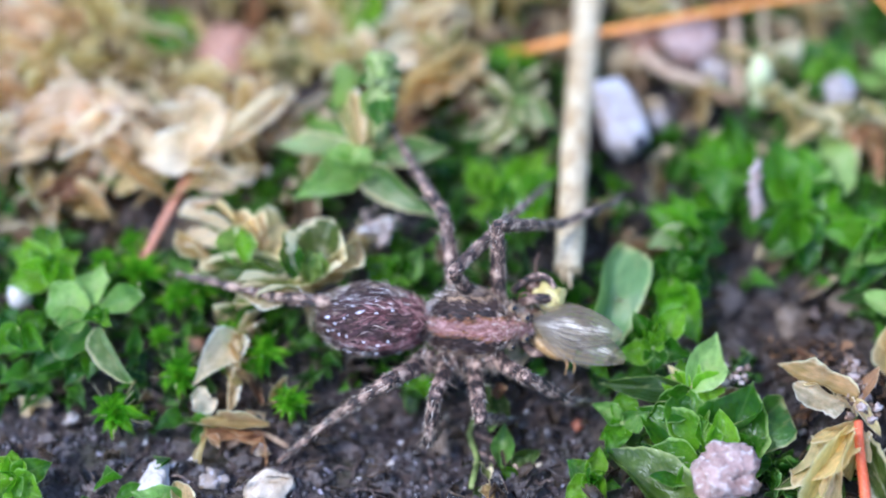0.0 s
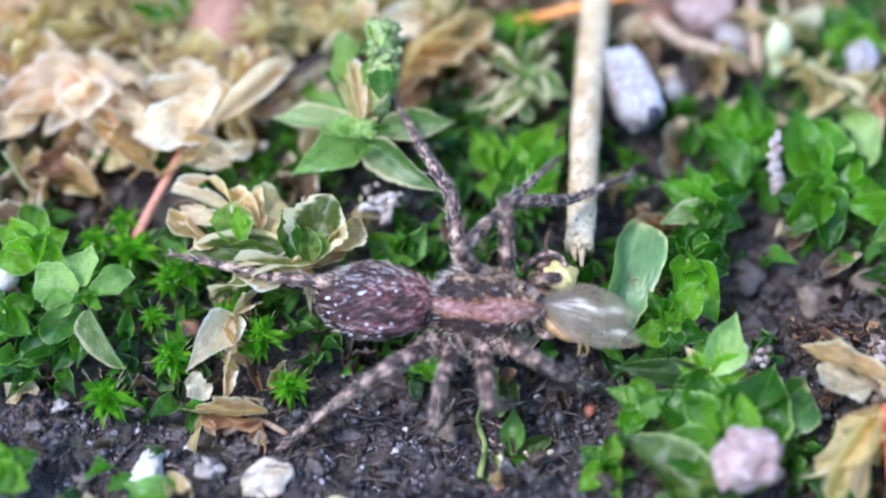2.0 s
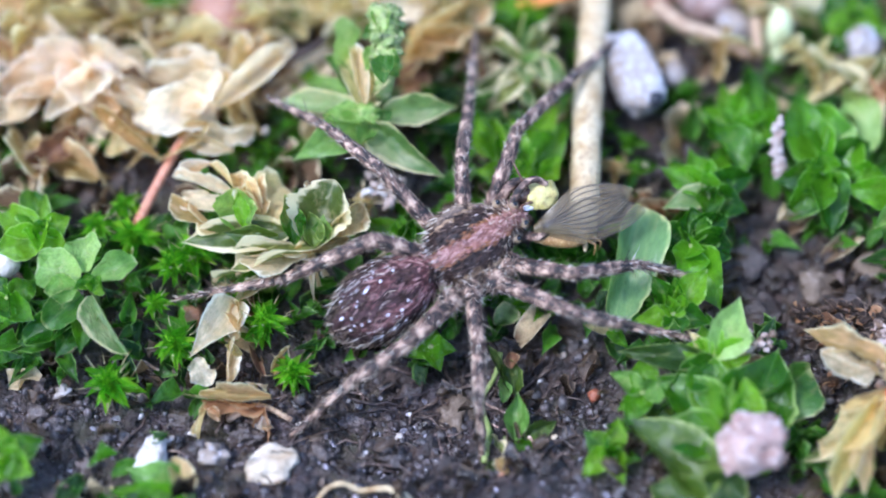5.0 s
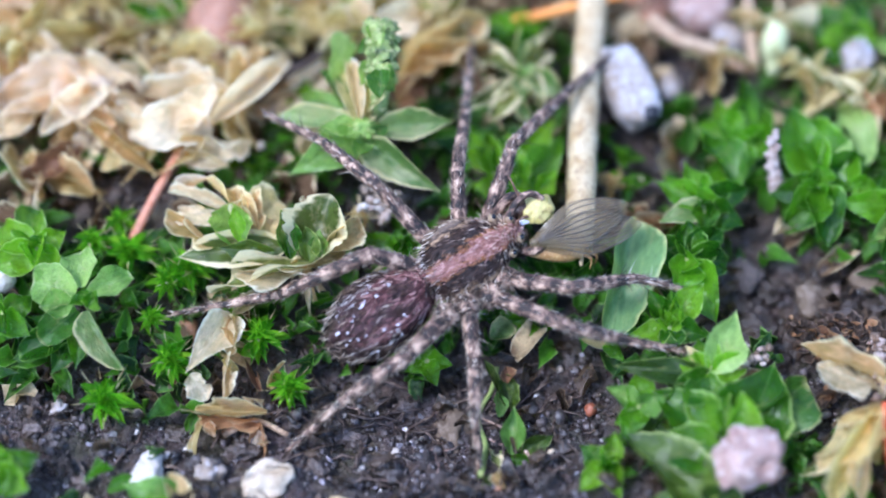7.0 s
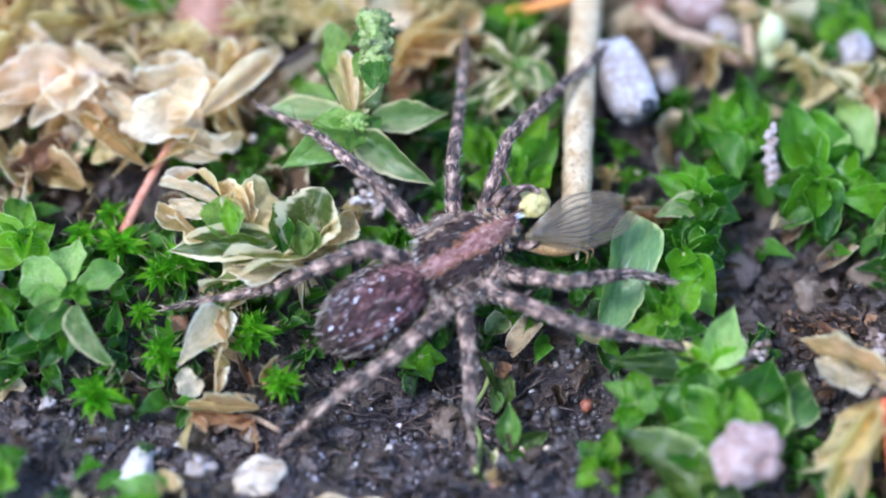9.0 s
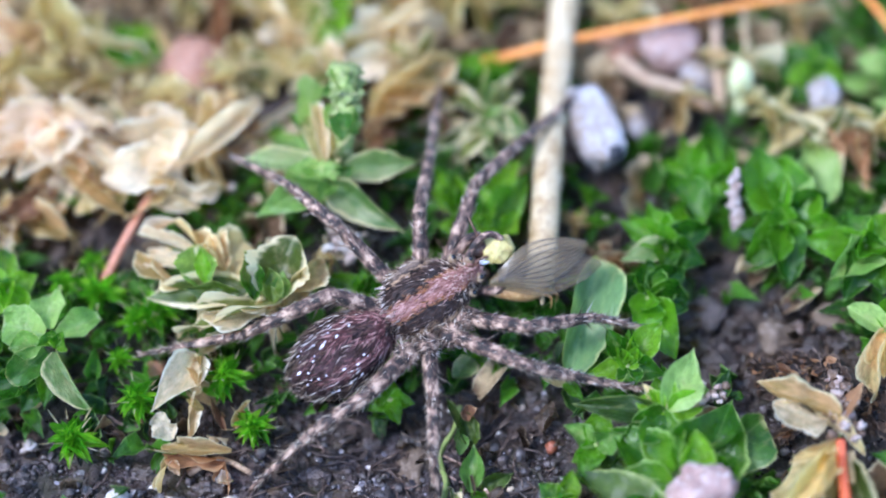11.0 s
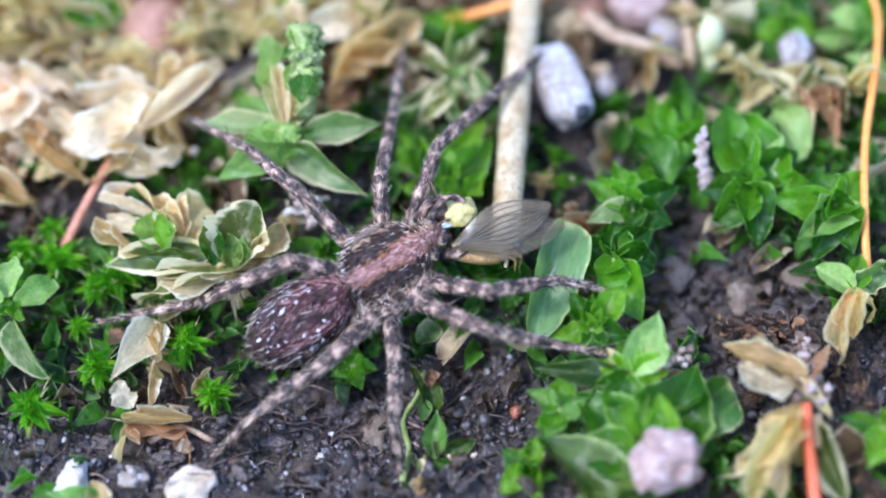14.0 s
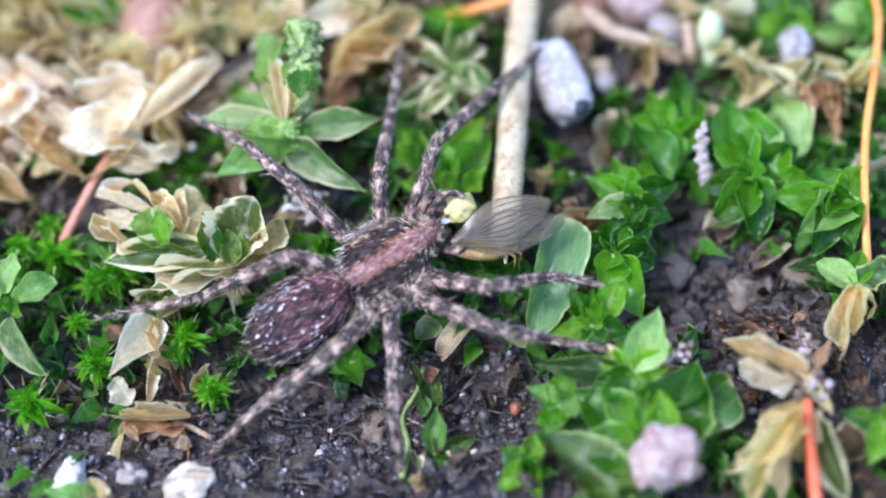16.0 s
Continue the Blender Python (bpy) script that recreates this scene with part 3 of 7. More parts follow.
def build_crumbs():
    """The larger crumbs of the bare soil, each a piece of its own on the ground."""
    r = random.Random(9)
    kinds = []
    for k in range(8):
        bm = bmesh.new()
        add_lump(bm, (0, 0, 0), (1.0, 0.75, 0.5), 200 + k, rough=1.0, detail=2, freq=1.9, sharp=0.5, box=0.8)
        ob = part("crumb", bm, CRUMBLE, GROUND)
        kinds.append(ob)
    made = 0
    while made < 170:
        x, y = r.gauss(0, 7.0), r.gauss(-5.5, 3.5)
        if soil_amount(x, y) < 0.55 or abs(x) > 15 or y < -11:
            continue
        ob = kinds[made] if made < 8 else new("crumb", kinds[made % 8].data)
        ob.parent = GROUND
        s = min(0.5, 0.13 * math.exp(r.gauss(0.2, 0.5)))
        ob.matrix_basis = Matrix.LocRotScale(Vector((x, y, ground_z(x, y) + clods(x, y) + 0.2 * s)) * MM, Euler((r.uniform(-0.5, 0.5), r.uniform(-0.5, 0.5), r.uniform(0, 6.28))), (s, s, s))
        made += 1


build_crumbs()


def build_fibres():
    """Dark rootlets and rotting fibres strewn on the bare soil."""
    r = random.Random(15)
    bm = bmesh.new()
    for k in range(170):
        x, y = r.gauss(1.0, 4.5), r.gauss(-5.6, 2.2)
        a, length = r.uniform(0, 3.14), r.uniform(0.4, 2.0)
        pts = []
        for i in range(5):
            f = i / 4 - 0.5
            px, py = x + math.cos(a) * length * f, y + math.sin(a) * length * f
            pts.append((px, py, ground_z(px, py) + 0.12 + r.uniform(-0.08, 0.14)))
            a += r.uniform(-0.45, 0.45)
        s = r.uniform(0.015, 0.05)
        add_tube(bm, pts, [s * q for q in (0.5, 1.0, 1.1, 0.9, 0.4)], 5, 0.2, k)
    tagged(part("soil_fibres", bm, FIBRE), "dark brown rootlets and rotting moss fibres on soil", "root fibres", kind="stuff")


build_fibres()


def build_flakes():
    """Thin flat mineral flakes on the damp soil, coloured pale to add glints."""
    r = random.Random(31)
    verts, faces = [], []
    while len(faces) < 420 * 7:
        x, y = r.gauss(0, 7.0), r.gauss(-6.0, 3.0)
        if soil_amount(x, y) < 0.45 or abs(x) > 15 or y < -12:
            continue
        s = 0.05 * math.exp(r.gauss(0.1, 0.5))
        turn = Euler((r.gauss(0.25, 0.45), r.gauss(0, 0.45), r.uniform(0, 6.28))).to_matrix()
        c = Vector((x, y, ground_z(x, y) + clods(x, y) + 0.05))
        at = len(verts)
        ring = [turn @ Vector((math.cos(a) * s * r.uniform(0.6, 1.4), math.sin(a) * s * r.uniform(0.5, 1.0), 0)) for a in (0, 1.1, 2.2, 3.3, 4.3, 5.3)]
        low = turn @ Vector((0, 0, -0.3 * s))
        verts += [(c + q) * MM for q in ring] + [(c + q + low) * MM for q in ring]
        faces.append([at + k for k in range(6)])
        faces += [[at + k, at + 6 + k, at + 6 + (k + 1) % 6, at + (k + 1) % 6] for k in range(6)]
    mesh = bpy.data.meshes.new("soil_flakes")
    mesh.from_pydata(verts, [], faces)
    tagged(link_mesh("soil_flakes", mesh, FLAKE, smooth=False), "thin mineral flakes coloured pale as glints on damp soil", "mineral flakes", kind="stuff")


build_flakes()
carpet("moss_carpet", GREEN_I, 3800, 21, lambda x, y: max(0.0, 1 - soil_amount(x, y) * 1.9) * (1 - 0.9 * dryness(x, y)) * (1 - 0.6 * dip(x, y, -8, -2.5, 4, 3)), "low green moss leaves covering the soil", 1.0, 0.45, ("flat", "arch", "lance", "cup"))
carpet("dead_leaf_litter", DRY_I, 900, 22, lambda x, y: 0.06 + dryness(x, y) if soil_amount(x, y) < 0.45 else 0.0, "dead straw-coloured moss leaves lying in a tangle", 1.2, 0.5, ("wavy", "roll", "curl", "twist"))
carpet("dark_litter", SCRAP_I, 1300, 23, lambda x, y: 0.12 if soil_amount(x, y) < 0.3 else 0.09, "dark brown rotting leaf scraps between moss shoots", 0.6, 0.42, ("wavy", "roll", "curl"))

# ---- moss shoots with leaves of their own ----
_p = plant("moss_rosette", (-2.44, 3.25, 1.50), [], DULL, "olive green moss rosette with pale yellow leaf rims", group="moss shoots")
blade(_p, "flat", DULL, (-2.61, 3.39, 1.80), (-5.59, 3.89, 1.70), 0.95, 10)
blade(_p, "flat", GREENISH, (-2.46, 2.90, 1.80), (-4.69, 1.51, 1.90), 1.35, -10)
blade(_p, "flat", DULL, (-2.08, 3.17, 1.80), (0.37, 3.66, 1.80), 1.00, -8)
blade(_p, "flat", DULL, (-2.39, 2.77, 1.80), (-0.08, 1.16, 1.40), 1.15, 12)
blade(_p, "cup", PALE, (-2.50, 2.85, 2.00), (-3.95, 2.66, 2.10), 0.80, 20)
blade(_p, "lance", PALE, (-2.26, 2.84, 1.60), (-1.38, 1.52, 1.20), 0.45, 0)
blade(_p, "cup", GREENISH, (-2.41, 2.60, 1.90), (-2.73, 1.76, 2.00), 0.70, 0)
blade(_p, "flat", GREEN, (-2.64, 3.32, 1.00), (-5.50, 2.34, 0.60), 0.80, 0)
blade(_p, "cup", GREENISH, (-2.24, 2.74, 2.00), (-1.69, 3.13, 2.20), 0.50, 0)
_p = plant("withered_shoot", (-2.59, 3.62, 1.60), [], BLEACH, "withered pale yellow moss shoot with folded leaves", group="dead shoots")
blade(_p, "flat", WILT, (-2.38, 2.97, 2.20), (-3.34, 5.81, 2.70), 0.95, 10)
blade(_p, "keel", BLEACH, (-2.54, 3.07, 2.40), (-2.90, 5.31, 2.90), 0.5, 10)
blade(_p, "roll", PALE, (-3.24, 4.58, 2.20), (-2.82, 5.95, 2.70), 0.40, -40)
blade(_p, "boat", GREENISH, (-2.96, 3.85, 2.00), (-3.84, 5.32, 2.20), 0.50, 20)
blade(_p, "flat", GREENISH, (-3.05, 3.96, 2.00), (-4.75, 5.37, 1.00), 0.60, 0)
blade(_p, "roll", RIMMED, (-2.50, 3.19, 2.20), (-1.99, 4.02, 2.60), 0.40, 20)
_knob = root("moss_bud", (-2.46, 2.97, 2.15), "knobby yellow-green moss bud in a rosette", "bud")
for _k in range(34):
    _a, _f = _k * 2.399, (_k / 33) ** 0.6
    _s = 0.17 - 0.05 * (1 - _f)
    _d = Vector((math.cos(_a) * 0.36 * _f, math.sin(_a) * 0.30 * _f, 0.30 * (1 - _f * _f)))
    lump("scale", _d, (_s, _s * 0.85, _s * 0.6), 740 + _k, BUDGREEN, _knob, rough=0.5, freq=1.8, turn=(0.8 * _f * math.sin(_a), 0.8 * _f * math.cos(_a), _a))
_tip = root("crumpled_shoot", (-2.09, 4.81, 0.60), "lumpy crumpled olive green moss shoot tip", "moss", "moss shoots")
tip_rng = random.Random(22)
_way = [Vector(q) - _tip.location / MM for q in ((-2.04, 3.73, 1.90), (-1.98, 3.87, 2.80), (-1.91, 4.47, 3.40), (-1.88, 5.01, 3.80), (-1.95, 5.51, 4.00))]
tube_part("stem", [(0, 0.3, -1.2), *_way], 0.22, 0.5, TIPGREEN, _tip, sides=12, wobble=0.2)
for _k in range(110):
    _f = tip_rng.random() * 3.0
    _c = _way[1 + int(_f)].lerp(_way[2 + int(_f)], _f % 1)
    _s = tip_rng.uniform(0.07, 0.26)
    lump("scale", _c + Vector((tip_rng.uniform(-0.4, 0.4), tip_rng.uniform(-0.35, 0.1), tip_rng.uniform(-0.1, 0.35))), (_s, _s * tip_rng.uniform(0.5, 1.0), _s * 0.5), 700 + _k, TIPGREEN, _tip, rough=1.1, freq=2.2, turn=(tip_rng.uniform(-1, 1), tip_rng.uniform(-1, 1), 0))
for _a, _b, _w in (((-1.87, 4.20, 3.50), (-1.36, 3.45, 3.30), 0.75), ((-2.11, 4.47, 3.40), (-2.51, 3.75, 3.20), 0.6), ((-1.89, 3.90, 3.80), (-1.81, 2.95, 3.50), 0.75), ((-1.88, 5.01, 3.80), (-1.34, 4.92, 3.40), 0.55), ((-2.03, 5.01, 3.80), (-2.60, 4.92, 3.40), 0.55), ((-1.93, 4.61, 4.00), (-2.09, 5.69, 4.00), 0.6)):
    blade(_tip, "cup", GREENISH, _a, _b, _w, 0)
plant("amber_leaf_shoot", (-1.53, 5.39, 0.40), [((-0.66, 6.14, 0.50), 1.0, 0, "round"), ((-1.00, 7.30, 0.40), 0.4, 10, "curl", DRY), ((-0.80, 5.36, 0.30), 0.7, 0, "cup")], BROWN, "amber brown dead moss leaf curled into a bowl")
_p = plant("curled_dry_shoot", (-4.35, -1.06, 1.00), [], RIMMED, "half-dried moss shoot with straw-edged curling leaves", group="dry shoots")
blade(_p, "flat", RIMMED, (-4.68, -0.80, 1.30), (-8.09, -0.96, 1.20), 1.25, 10)
blade(_p, "flat", OLIVE, (-4.98, -1.11, 1.50), (-6.71, -1.14, 1.60), 0.75, -14)
blade(_p, "boat", RIMMED, (-3.75, -1.24, 1.20), (-6.96, -2.04, 0.90), 0.80, 18)
blade(_p, "boat", BLEACH, (-4.14, -1.57, 1.30), (-6.12, -1.80, 1.20), 0.45, -20)
blade(_p, "bowl", RIMMED, (-4.00, -1.30, 1.20), (-3.35, 0.71, 1.70), 1.90, -8)
blade(_p, "bowl", DRY, (-3.49, -1.10, 1.50), (-2.70, 0.23, 1.50), 0.90, 20)
blade(_p, "cup", GREEN, (-4.47, -1.41, 1.50), (-4.88, 0.08, 1.90), 0.75, 15)
blade(_p, "cup", OLIVE, (-3.89, -1.47, 1.50), (-4.01, -0.55, 2.00), 0.65, 0)
blade(_p, "cup", GREENISH, (-3.56, -1.35, 1.50), (-3.52, -0.57, 1.90), 0.60, -20)
blade(_p, "boat", BLEACH, (-4.46, -0.11, 1.40), (-4.20, 0.85, 1.60), 0.55, 25)
blade(_p, "wavy", DRY, (-4.51, -1.26, 1.00), (-2.85, -0.89, 1.20), 0.50, 0)
_p = plant("curled_dry_shoot", (-5.73, -0.45, 1.00), [], DRY, "straw-coloured moss shoot with thin curling dead leaves", group="dry shoots")
blade(_p, "broad", DRY, (-5.78, -0.59, 1.20), (-4.89, 1.01, 1.50), 1.75, -20)
blade(_p, "boat", DRY, (-5.53, -0.42, 1.40), (-6.30, 1.15, 1.40), 0.80, 30)
blade(_p, "boat", DRY, (-5.55, -0.14, 1.30), (-7.25, 1.57, 1.60), 0.50, 35)
blade(_p, "arch", PEACH, (-7.12, 1.48, 1.60), (-8.60, 1.37, 1.10), 0.42, 20)
blade(_p, "boat", BLEACH, (-6.44, 0.59, 1.30), (-8.40, 1.26, 1.30), 0.45, 10)
blade(_p, "wavy", PEACH, (-6.24, 0.17, 1.30), (-8.17, 0.51, 1.20), 0.60, -10)
blade(_p, "boat", DRY, (-6.70, -0.65, 1.20), (-8.35, 0.52, 1.30), 0.50, -30)
blade(_p, "bowl", GREENISH, (-6.18, -0.80, 1.30), (-6.18, 0.42, 1.80), 1.25, 0)
blade(_p, "cup", BRIGHT, (-5.95, -0.87, 1.60), (-6.31, 0.13, 2.00), 0.50, 20)
plant("withered_wisp", (-4.05, -0.93, 0.50), [((-3.73, -2.31, 0.60), 0.3, 0, "twist"), ((-4.24, -1.85, 0.80), 0.22, 20, "curl"), ((-3.94, -2.62, 0.30), 0.25, 0, "lance"), ((-3.49, -1.98, 0.70), 0.2, 0, "twist"), ((-4.42, -1.55, 0.80), 0.2, 0, "roll")], BLEACH, "thin pale wisps of dead moss leaf", stem=0.06, group="dry shoots")
plant("withered_wisp", (-2.32, 0.84, 0.50), [((-2.76, 1.56, 0.70), 0.35, 0, "twist"), ((-2.91, 0.84, 0.80), 0.4, 20, "wavy", DRY), ((-2.38, 0.10, 0.50), 0.3, 0, "twist", DRY), ((-1.63, 1.13, 0.70), 0.3, 0, "roll")], BLEACH, "thin pale wisps of dead moss leaf", stem=0.06, group="dry shoots")
_p = plant("moss_rosette", (-10.62, -2.24, 0.80), [], PALE, "pale green moss rosette with rounded glossy leaves", group="moss shoots")
blade(_p, "round", PALE, (-10.56, -2.21, 1.20), (-10.71, -0.96, 1.40), 1.00, 0)
blade(_p, "round", PALE, (-10.70, -2.41, 1.20), (-12.03, -2.01, 1.40), 1.25, 12)
blade(_p, "cup", GREENISH, (-10.74, -2.77, 1.30), (-11.70, -2.87, 1.30), 0.90, -10)
blade(_p, "round", PALE, (-10.34, -2.41, 1.20), (-9.09, -1.89, 1.40), 0.85, -14)
blade(_p, "cup", BRIGHT, (-10.33, -2.93, 1.40), (-10.40, -2.58, 1.90), 0.70, 0)
blade(_p, "cup", BRIGHT, (-10.24, -3.03, 1.40), (-9.90, -2.61, 1.80), 0.60, 10)
blade(_p, "round", GREENISH, (-10.67, -2.80, 0.90), (-11.68, -3.76, 0.80), 0.95, 0)
blade(_p, "keel", DULL, (-10.34, -2.80, 0.90), (-9.29, -4.66, 0.50), 0.80, 20)
blade(_p, "flat", GREEN, (-10.55, -2.90, 0.60), (-10.69, -4.47, 0.40), 0.80, 0)
blade(_p, "round", GREEN, (-10.89, -3.06, 0.40), (-12.34, -4.03, 0.30), 0.90, 0)
blade(_p, "flat", GREEN, (-10.88, -3.42, 0.20), (-11.43, -4.42, 0.10), 0.80, 0)
plant("moss_rosette", (-12.11, -0.67, 1.00), [
    ((-12.78, 1.18, 1.00), 1.1, 0, "flat"), ((-13.80, 0.34, 0.90), 1.0, 0, "flat"), ((-11.30, -0.00, 1.00), 0.8, 0, "flat"), ((-13.42, -1.48, 1.00), 1.1, 0, "arch"),
    ((-11.25, -1.48, 1.00), 0.8, 0, "arch"), ((-11.98, -1.89, 1.30), 0.8, 0, "cup"), ((-11.80, -0.40, 1.50), 0.6, 0, "cup"), ((-12.36, -0.61, 1.50), 0.6, 20, "cup"),
], BRIGHT, "fresh bright green moss rosette with pointed leaves")
plant("moss_rosette", (-12.85, -2.84, 0.80), [
    ((-12.04, -2.15, 0.80), 0.8, 0, "flat"), ((-11.99, -3.59, 0.90), 0.9, 0, "flat"), ((-13.43, -3.78, 0.90), 1.0, 0, "flat"), ((-13.50, -2.22, 0.90), 0.9, 0, "flat"), ((-12.37, -3.97, 1.20), 0.7, 0, "cup"),
], GREEN, "green moss rosette with broad leaves", )
plant("moss_rosette", (-12.33, -7.92, 0.60), [
    ((-11.19, -7.47, 0.90), 0.9, 0, "flat"), ((-11.50, -8.67, 0.70), 1.0, 0, "arch"), ((-12.27, -7.17, 1.00), 0.8, 0, "cup"), ((-13.22, -7.41, 0.80), 1.1, 0, "flat"), ((-12.34, -9.15, 0.80), 1.0, 0, "flat"), ((-11.76, -8.20, 1.30), 0.7, 0, "cup"),
], BRIGHT, "bright green moss rosette at the soil's edge")
plant("lone_leaf_shoot", (-7.23, -8.63, -0.40), [((-8.99, -8.13, 0.10), 1.2, 10, "flat"), ((-7.63, -7.71, 0.20), 0.7, 20, "keel", DRY), ((-9.40, -8.84, 0.20), 0.9, 0, "flat", GREEN)], PALE, "pale green single moss leaves on bare soil")
plant("bleached_leaf_shoot", (-6.20, -2.62, 0.30), [((-7.34, -4.68, 0.50), 1.15, 0, "flat", BLEACH), ((-5.78, -1.92, 0.30), 0.5, 0, "roll"), ((-5.87, -4.07, 0.50), 0.45, 20, "cup", DRY)], BLEACH, "bleached dead moss leaf hanging from its shoot")
_p = plant("bleached_leaf_shoot", (-6.68, -5.10, -0.80), [], BLEACH, "curled cream and brown dead moss leaves on bare soil", group="dry shoots")
blade(_p, "bowl", BLEACH, (-6.85, -5.07, -0.40), (-7.25, -4.31, 0.00), 0.75, 0)
blade(_p, "roll", BLEACH, (-6.41, -5.08, -0.40), (-6.32, -4.09, 0.10), 0.30, 20)
blade(_p, "roll", DRY, (-5.12, -5.36, -0.60), (-7.30, -5.48, -0.20), 0.50, 10)
blade(_p, "boat", BROWN, (-5.28, -5.54, -0.70), (-7.12, -5.63, -0.40), 0.35, -20)
blade(_p, "roll", DRY, (-6.93, -5.63, -0.50), (-7.25, -6.85, -0.80), 0.30, 10)
blade(_p, "bowl", PEACH, (-6.78, -5.78, -0.40), (-6.55, -6.23, -0.60), 0.35, 0)
blade(_p, "twist", BLEACH, (-5.79, -4.95, -0.40), (-5.15, -5.20, -0.20), 0.20, 0)
blade(_p, "curl", BROWN, (-5.30, -4.77, -0.40), (-5.75, -3.98, -0.10), 0.25, 0)
blade(_p, "roll", DRY, (-5.08, -4.62, -0.50), (-4.84, -4.03, -0.20), 0.50, 0)
blade(_p, "curl", BROWN, (-5.36, -5.64, -0.70), (-5.21, -6.54, -0.80), 0.50, 0)
blade(_p, "bowl", PEACH, (-5.08, -6.14, -0.80), (-5.51, -6.43, -0.60), 0.45, 20)
blade(_p, "bowl", BLEACH, (-6.28, -3.69, -0.10), (-6.07, -3.22, 0.40), 0.45, 0)
blade(_p, "roll", WILT, (-6.00, -4.17, -0.20), (-6.43, -4.00, 0.10), 0.25, 0)
_p = plant("sprout", (1.65, -6.54, -0.90), [], BRIGHT, "tiny glossy pale green moss sprout in the soil", group="moss shoots", stem=0.07)
blade(_p, "cup", PALE, (1.96, -6.69, -0.70), (2.01, -5.23, -0.50), 0.72, 0)
blade(_p, "cup", PALE, (1.63, -5.51, -0.60), (1.44, -4.71, -0.50), 0.50, 30)
blade(_p, "bowl", OLIVE, (2.01, -5.17, -0.70), (1.81, -4.16, -0.30), 0.65, 0)
blade(_p, "bowl", BROWN, (1.88, -4.61, -0.20), (1.81, -4.09, -0.20), 0.45, 0)
blade(_p, "lance", OLIVE, (1.61, -4.66, -0.60), (1.19, -3.46, -0.50), 0.28, 20)
blade(_p, "flat", OLIVE, (2.26, -6.60, -0.80), (3.21, -6.06, -0.60), 0.60, 0)
blade(_p, "flat", GREEN, (1.93, -6.78, -0.80), (2.65, -6.92, -0.70), 0.50, 0)
blade(_p, "flat", OLIVE, (1.47, -7.38, -0.70), (1.08, -8.00, -0.70), 0.40, 0)
blade(_p, "wavy", RIMMED, (1.60, -7.11, -0.70), (1.28, -6.58, -0.50), 0.35, 30)
blade(_p, "bowl", DRY, (1.47, -7.34, -0.60), (1.82, -8.02, -0.50), 0.40, 0)
plant("strap_leaf_shoot", (4.83, -3.38, 0.00), [((5.99, 0.70, 0.60), 1.5, 6, "round", STRAP), ((5.26, -4.17, 0.30), 0.5, 0, "flat", GREEN), ((4.02, -3.34, 0.20), 0.4, 0, "lance", DRY)], DULL, "long translucent strap-shaped leaf with a yellow rim")
plant("moss_rosette", (7.29, -0.79, 0.60), [
    ((8.13, -2.84, 0.50), 1.3, 0, "flat"), ((8.79, -1.00, 0.60), 1.2, 0, "arch"), ((8.54, 0.31, 0.80), 1.1, 0, "flat"), ((6.18, -0.38, 0.90), 1.0, 0, "flat"),
    ((6.73, -2.34, 0.80), 1.1, 0, "flat"), ((7.33, 0.38, 1.00), 1.0, 0, "cup"), ((7.75, -1.41, 1.20), 0.8, 0, "cup"),
], GREEN, "deep green moss rosette with broad glossy leaves")
plant("moss_rosette", (6.54, -3.45, 1.00), [
    ((5.31, -3.74, 0.90), 0.8, 0, "flat"), ((7.41, -1.97, 1.20), 0.9, 10, "cup"), ((6.03, -2.25, 1.20), 0.8, 0, "cup"), ((7.68, -3.68, 0.90), 0.8, 0, "flat"),
    ((6.63, -2.48, 1.60), 0.7, 0, "cup"), ((6.17, -3.13, 1.70), 0.5, 0, "cup"), ((6.94, -3.03, 1.70), 0.5, 0, "cup"), ((6.59, -4.19, 0.80), 0.8, 0, "arch"),
], BRIGHT, "bright green moss rosette opening like a bud")
plant("moss_rosette", (7.56, -4.97, 1.00), [
    ((8.51, -3.15, 1.50), 1.25, 0, "flat", PALE), ((6.90, -4.14, 1.30), 0.45, 0, "flat", DRY), ((4.80, -4.76, 0.90), 0.75, 0, "flat", OLIVE), ((6.60, -4.66, 1.10), 0.9, 0, "flat"),
    ((7.39, -3.77, 1.20), 0.9, 0, "flat"), ((8.80, -4.60, 1.00), 0.9, 0, "arch"), ((6.29, -6.02, 0.90), 1.0, 0, "arch"),
], BRIGHT, "green moss rosette with one yellowed leaf tip")
_p = plant("moss_rosette", (8.22, -6.80, -0.10), [], GREEN, "large bright green moss rosette with broad pointed leaves")
blade(_p, "flat", BRIGHT, (8.35, -7.28, 0.30), (9.45, -4.43, 1.00), 2.30, -6)
blade(_p, "round", GREENISH, (8.24, -6.71, 0.40), (10.49, -4.96, 0.50), 1.60, 20)
blade(_p, "flat", GREEN, (8.11, -7.13, 0.50), (10.06, -7.16, 0.40), 1.50, -10)
blade(_p, "flat", BRIGHT, (7.63, -6.88, 0.70), (5.87, -5.37, 0.80), 1.50, 12)
blade(_p, "flat", BRIGHT, (7.66, -7.29, 0.80), (5.69, -7.22, 0.50), 1.50, 20)
blade(_p, "flat", BRIGHT, (7.49, -6.69, 0.70), (7.31, -4.52, 1.00), 1.35, -12)
blade(_p, "flat", PALE, (7.96, -4.90, 0.30), (8.49, -2.83, 0.90), 1.15, 8)
blade(_p, "flat", BRIGHT, (7.77, -5.12, 0.20), (7.62, -2.97, 0.50), 0.70, 25)
blade(_p, "cup", BRIGHT, (8.11, -7.22, 1.00), (8.35, -5.83, 1.40), 1.00, 0)
blade(_p, "cup", BRIGHT, (7.89, -7.13, 1.00), (7.72, -6.01, 1.40), 0.80, 20)
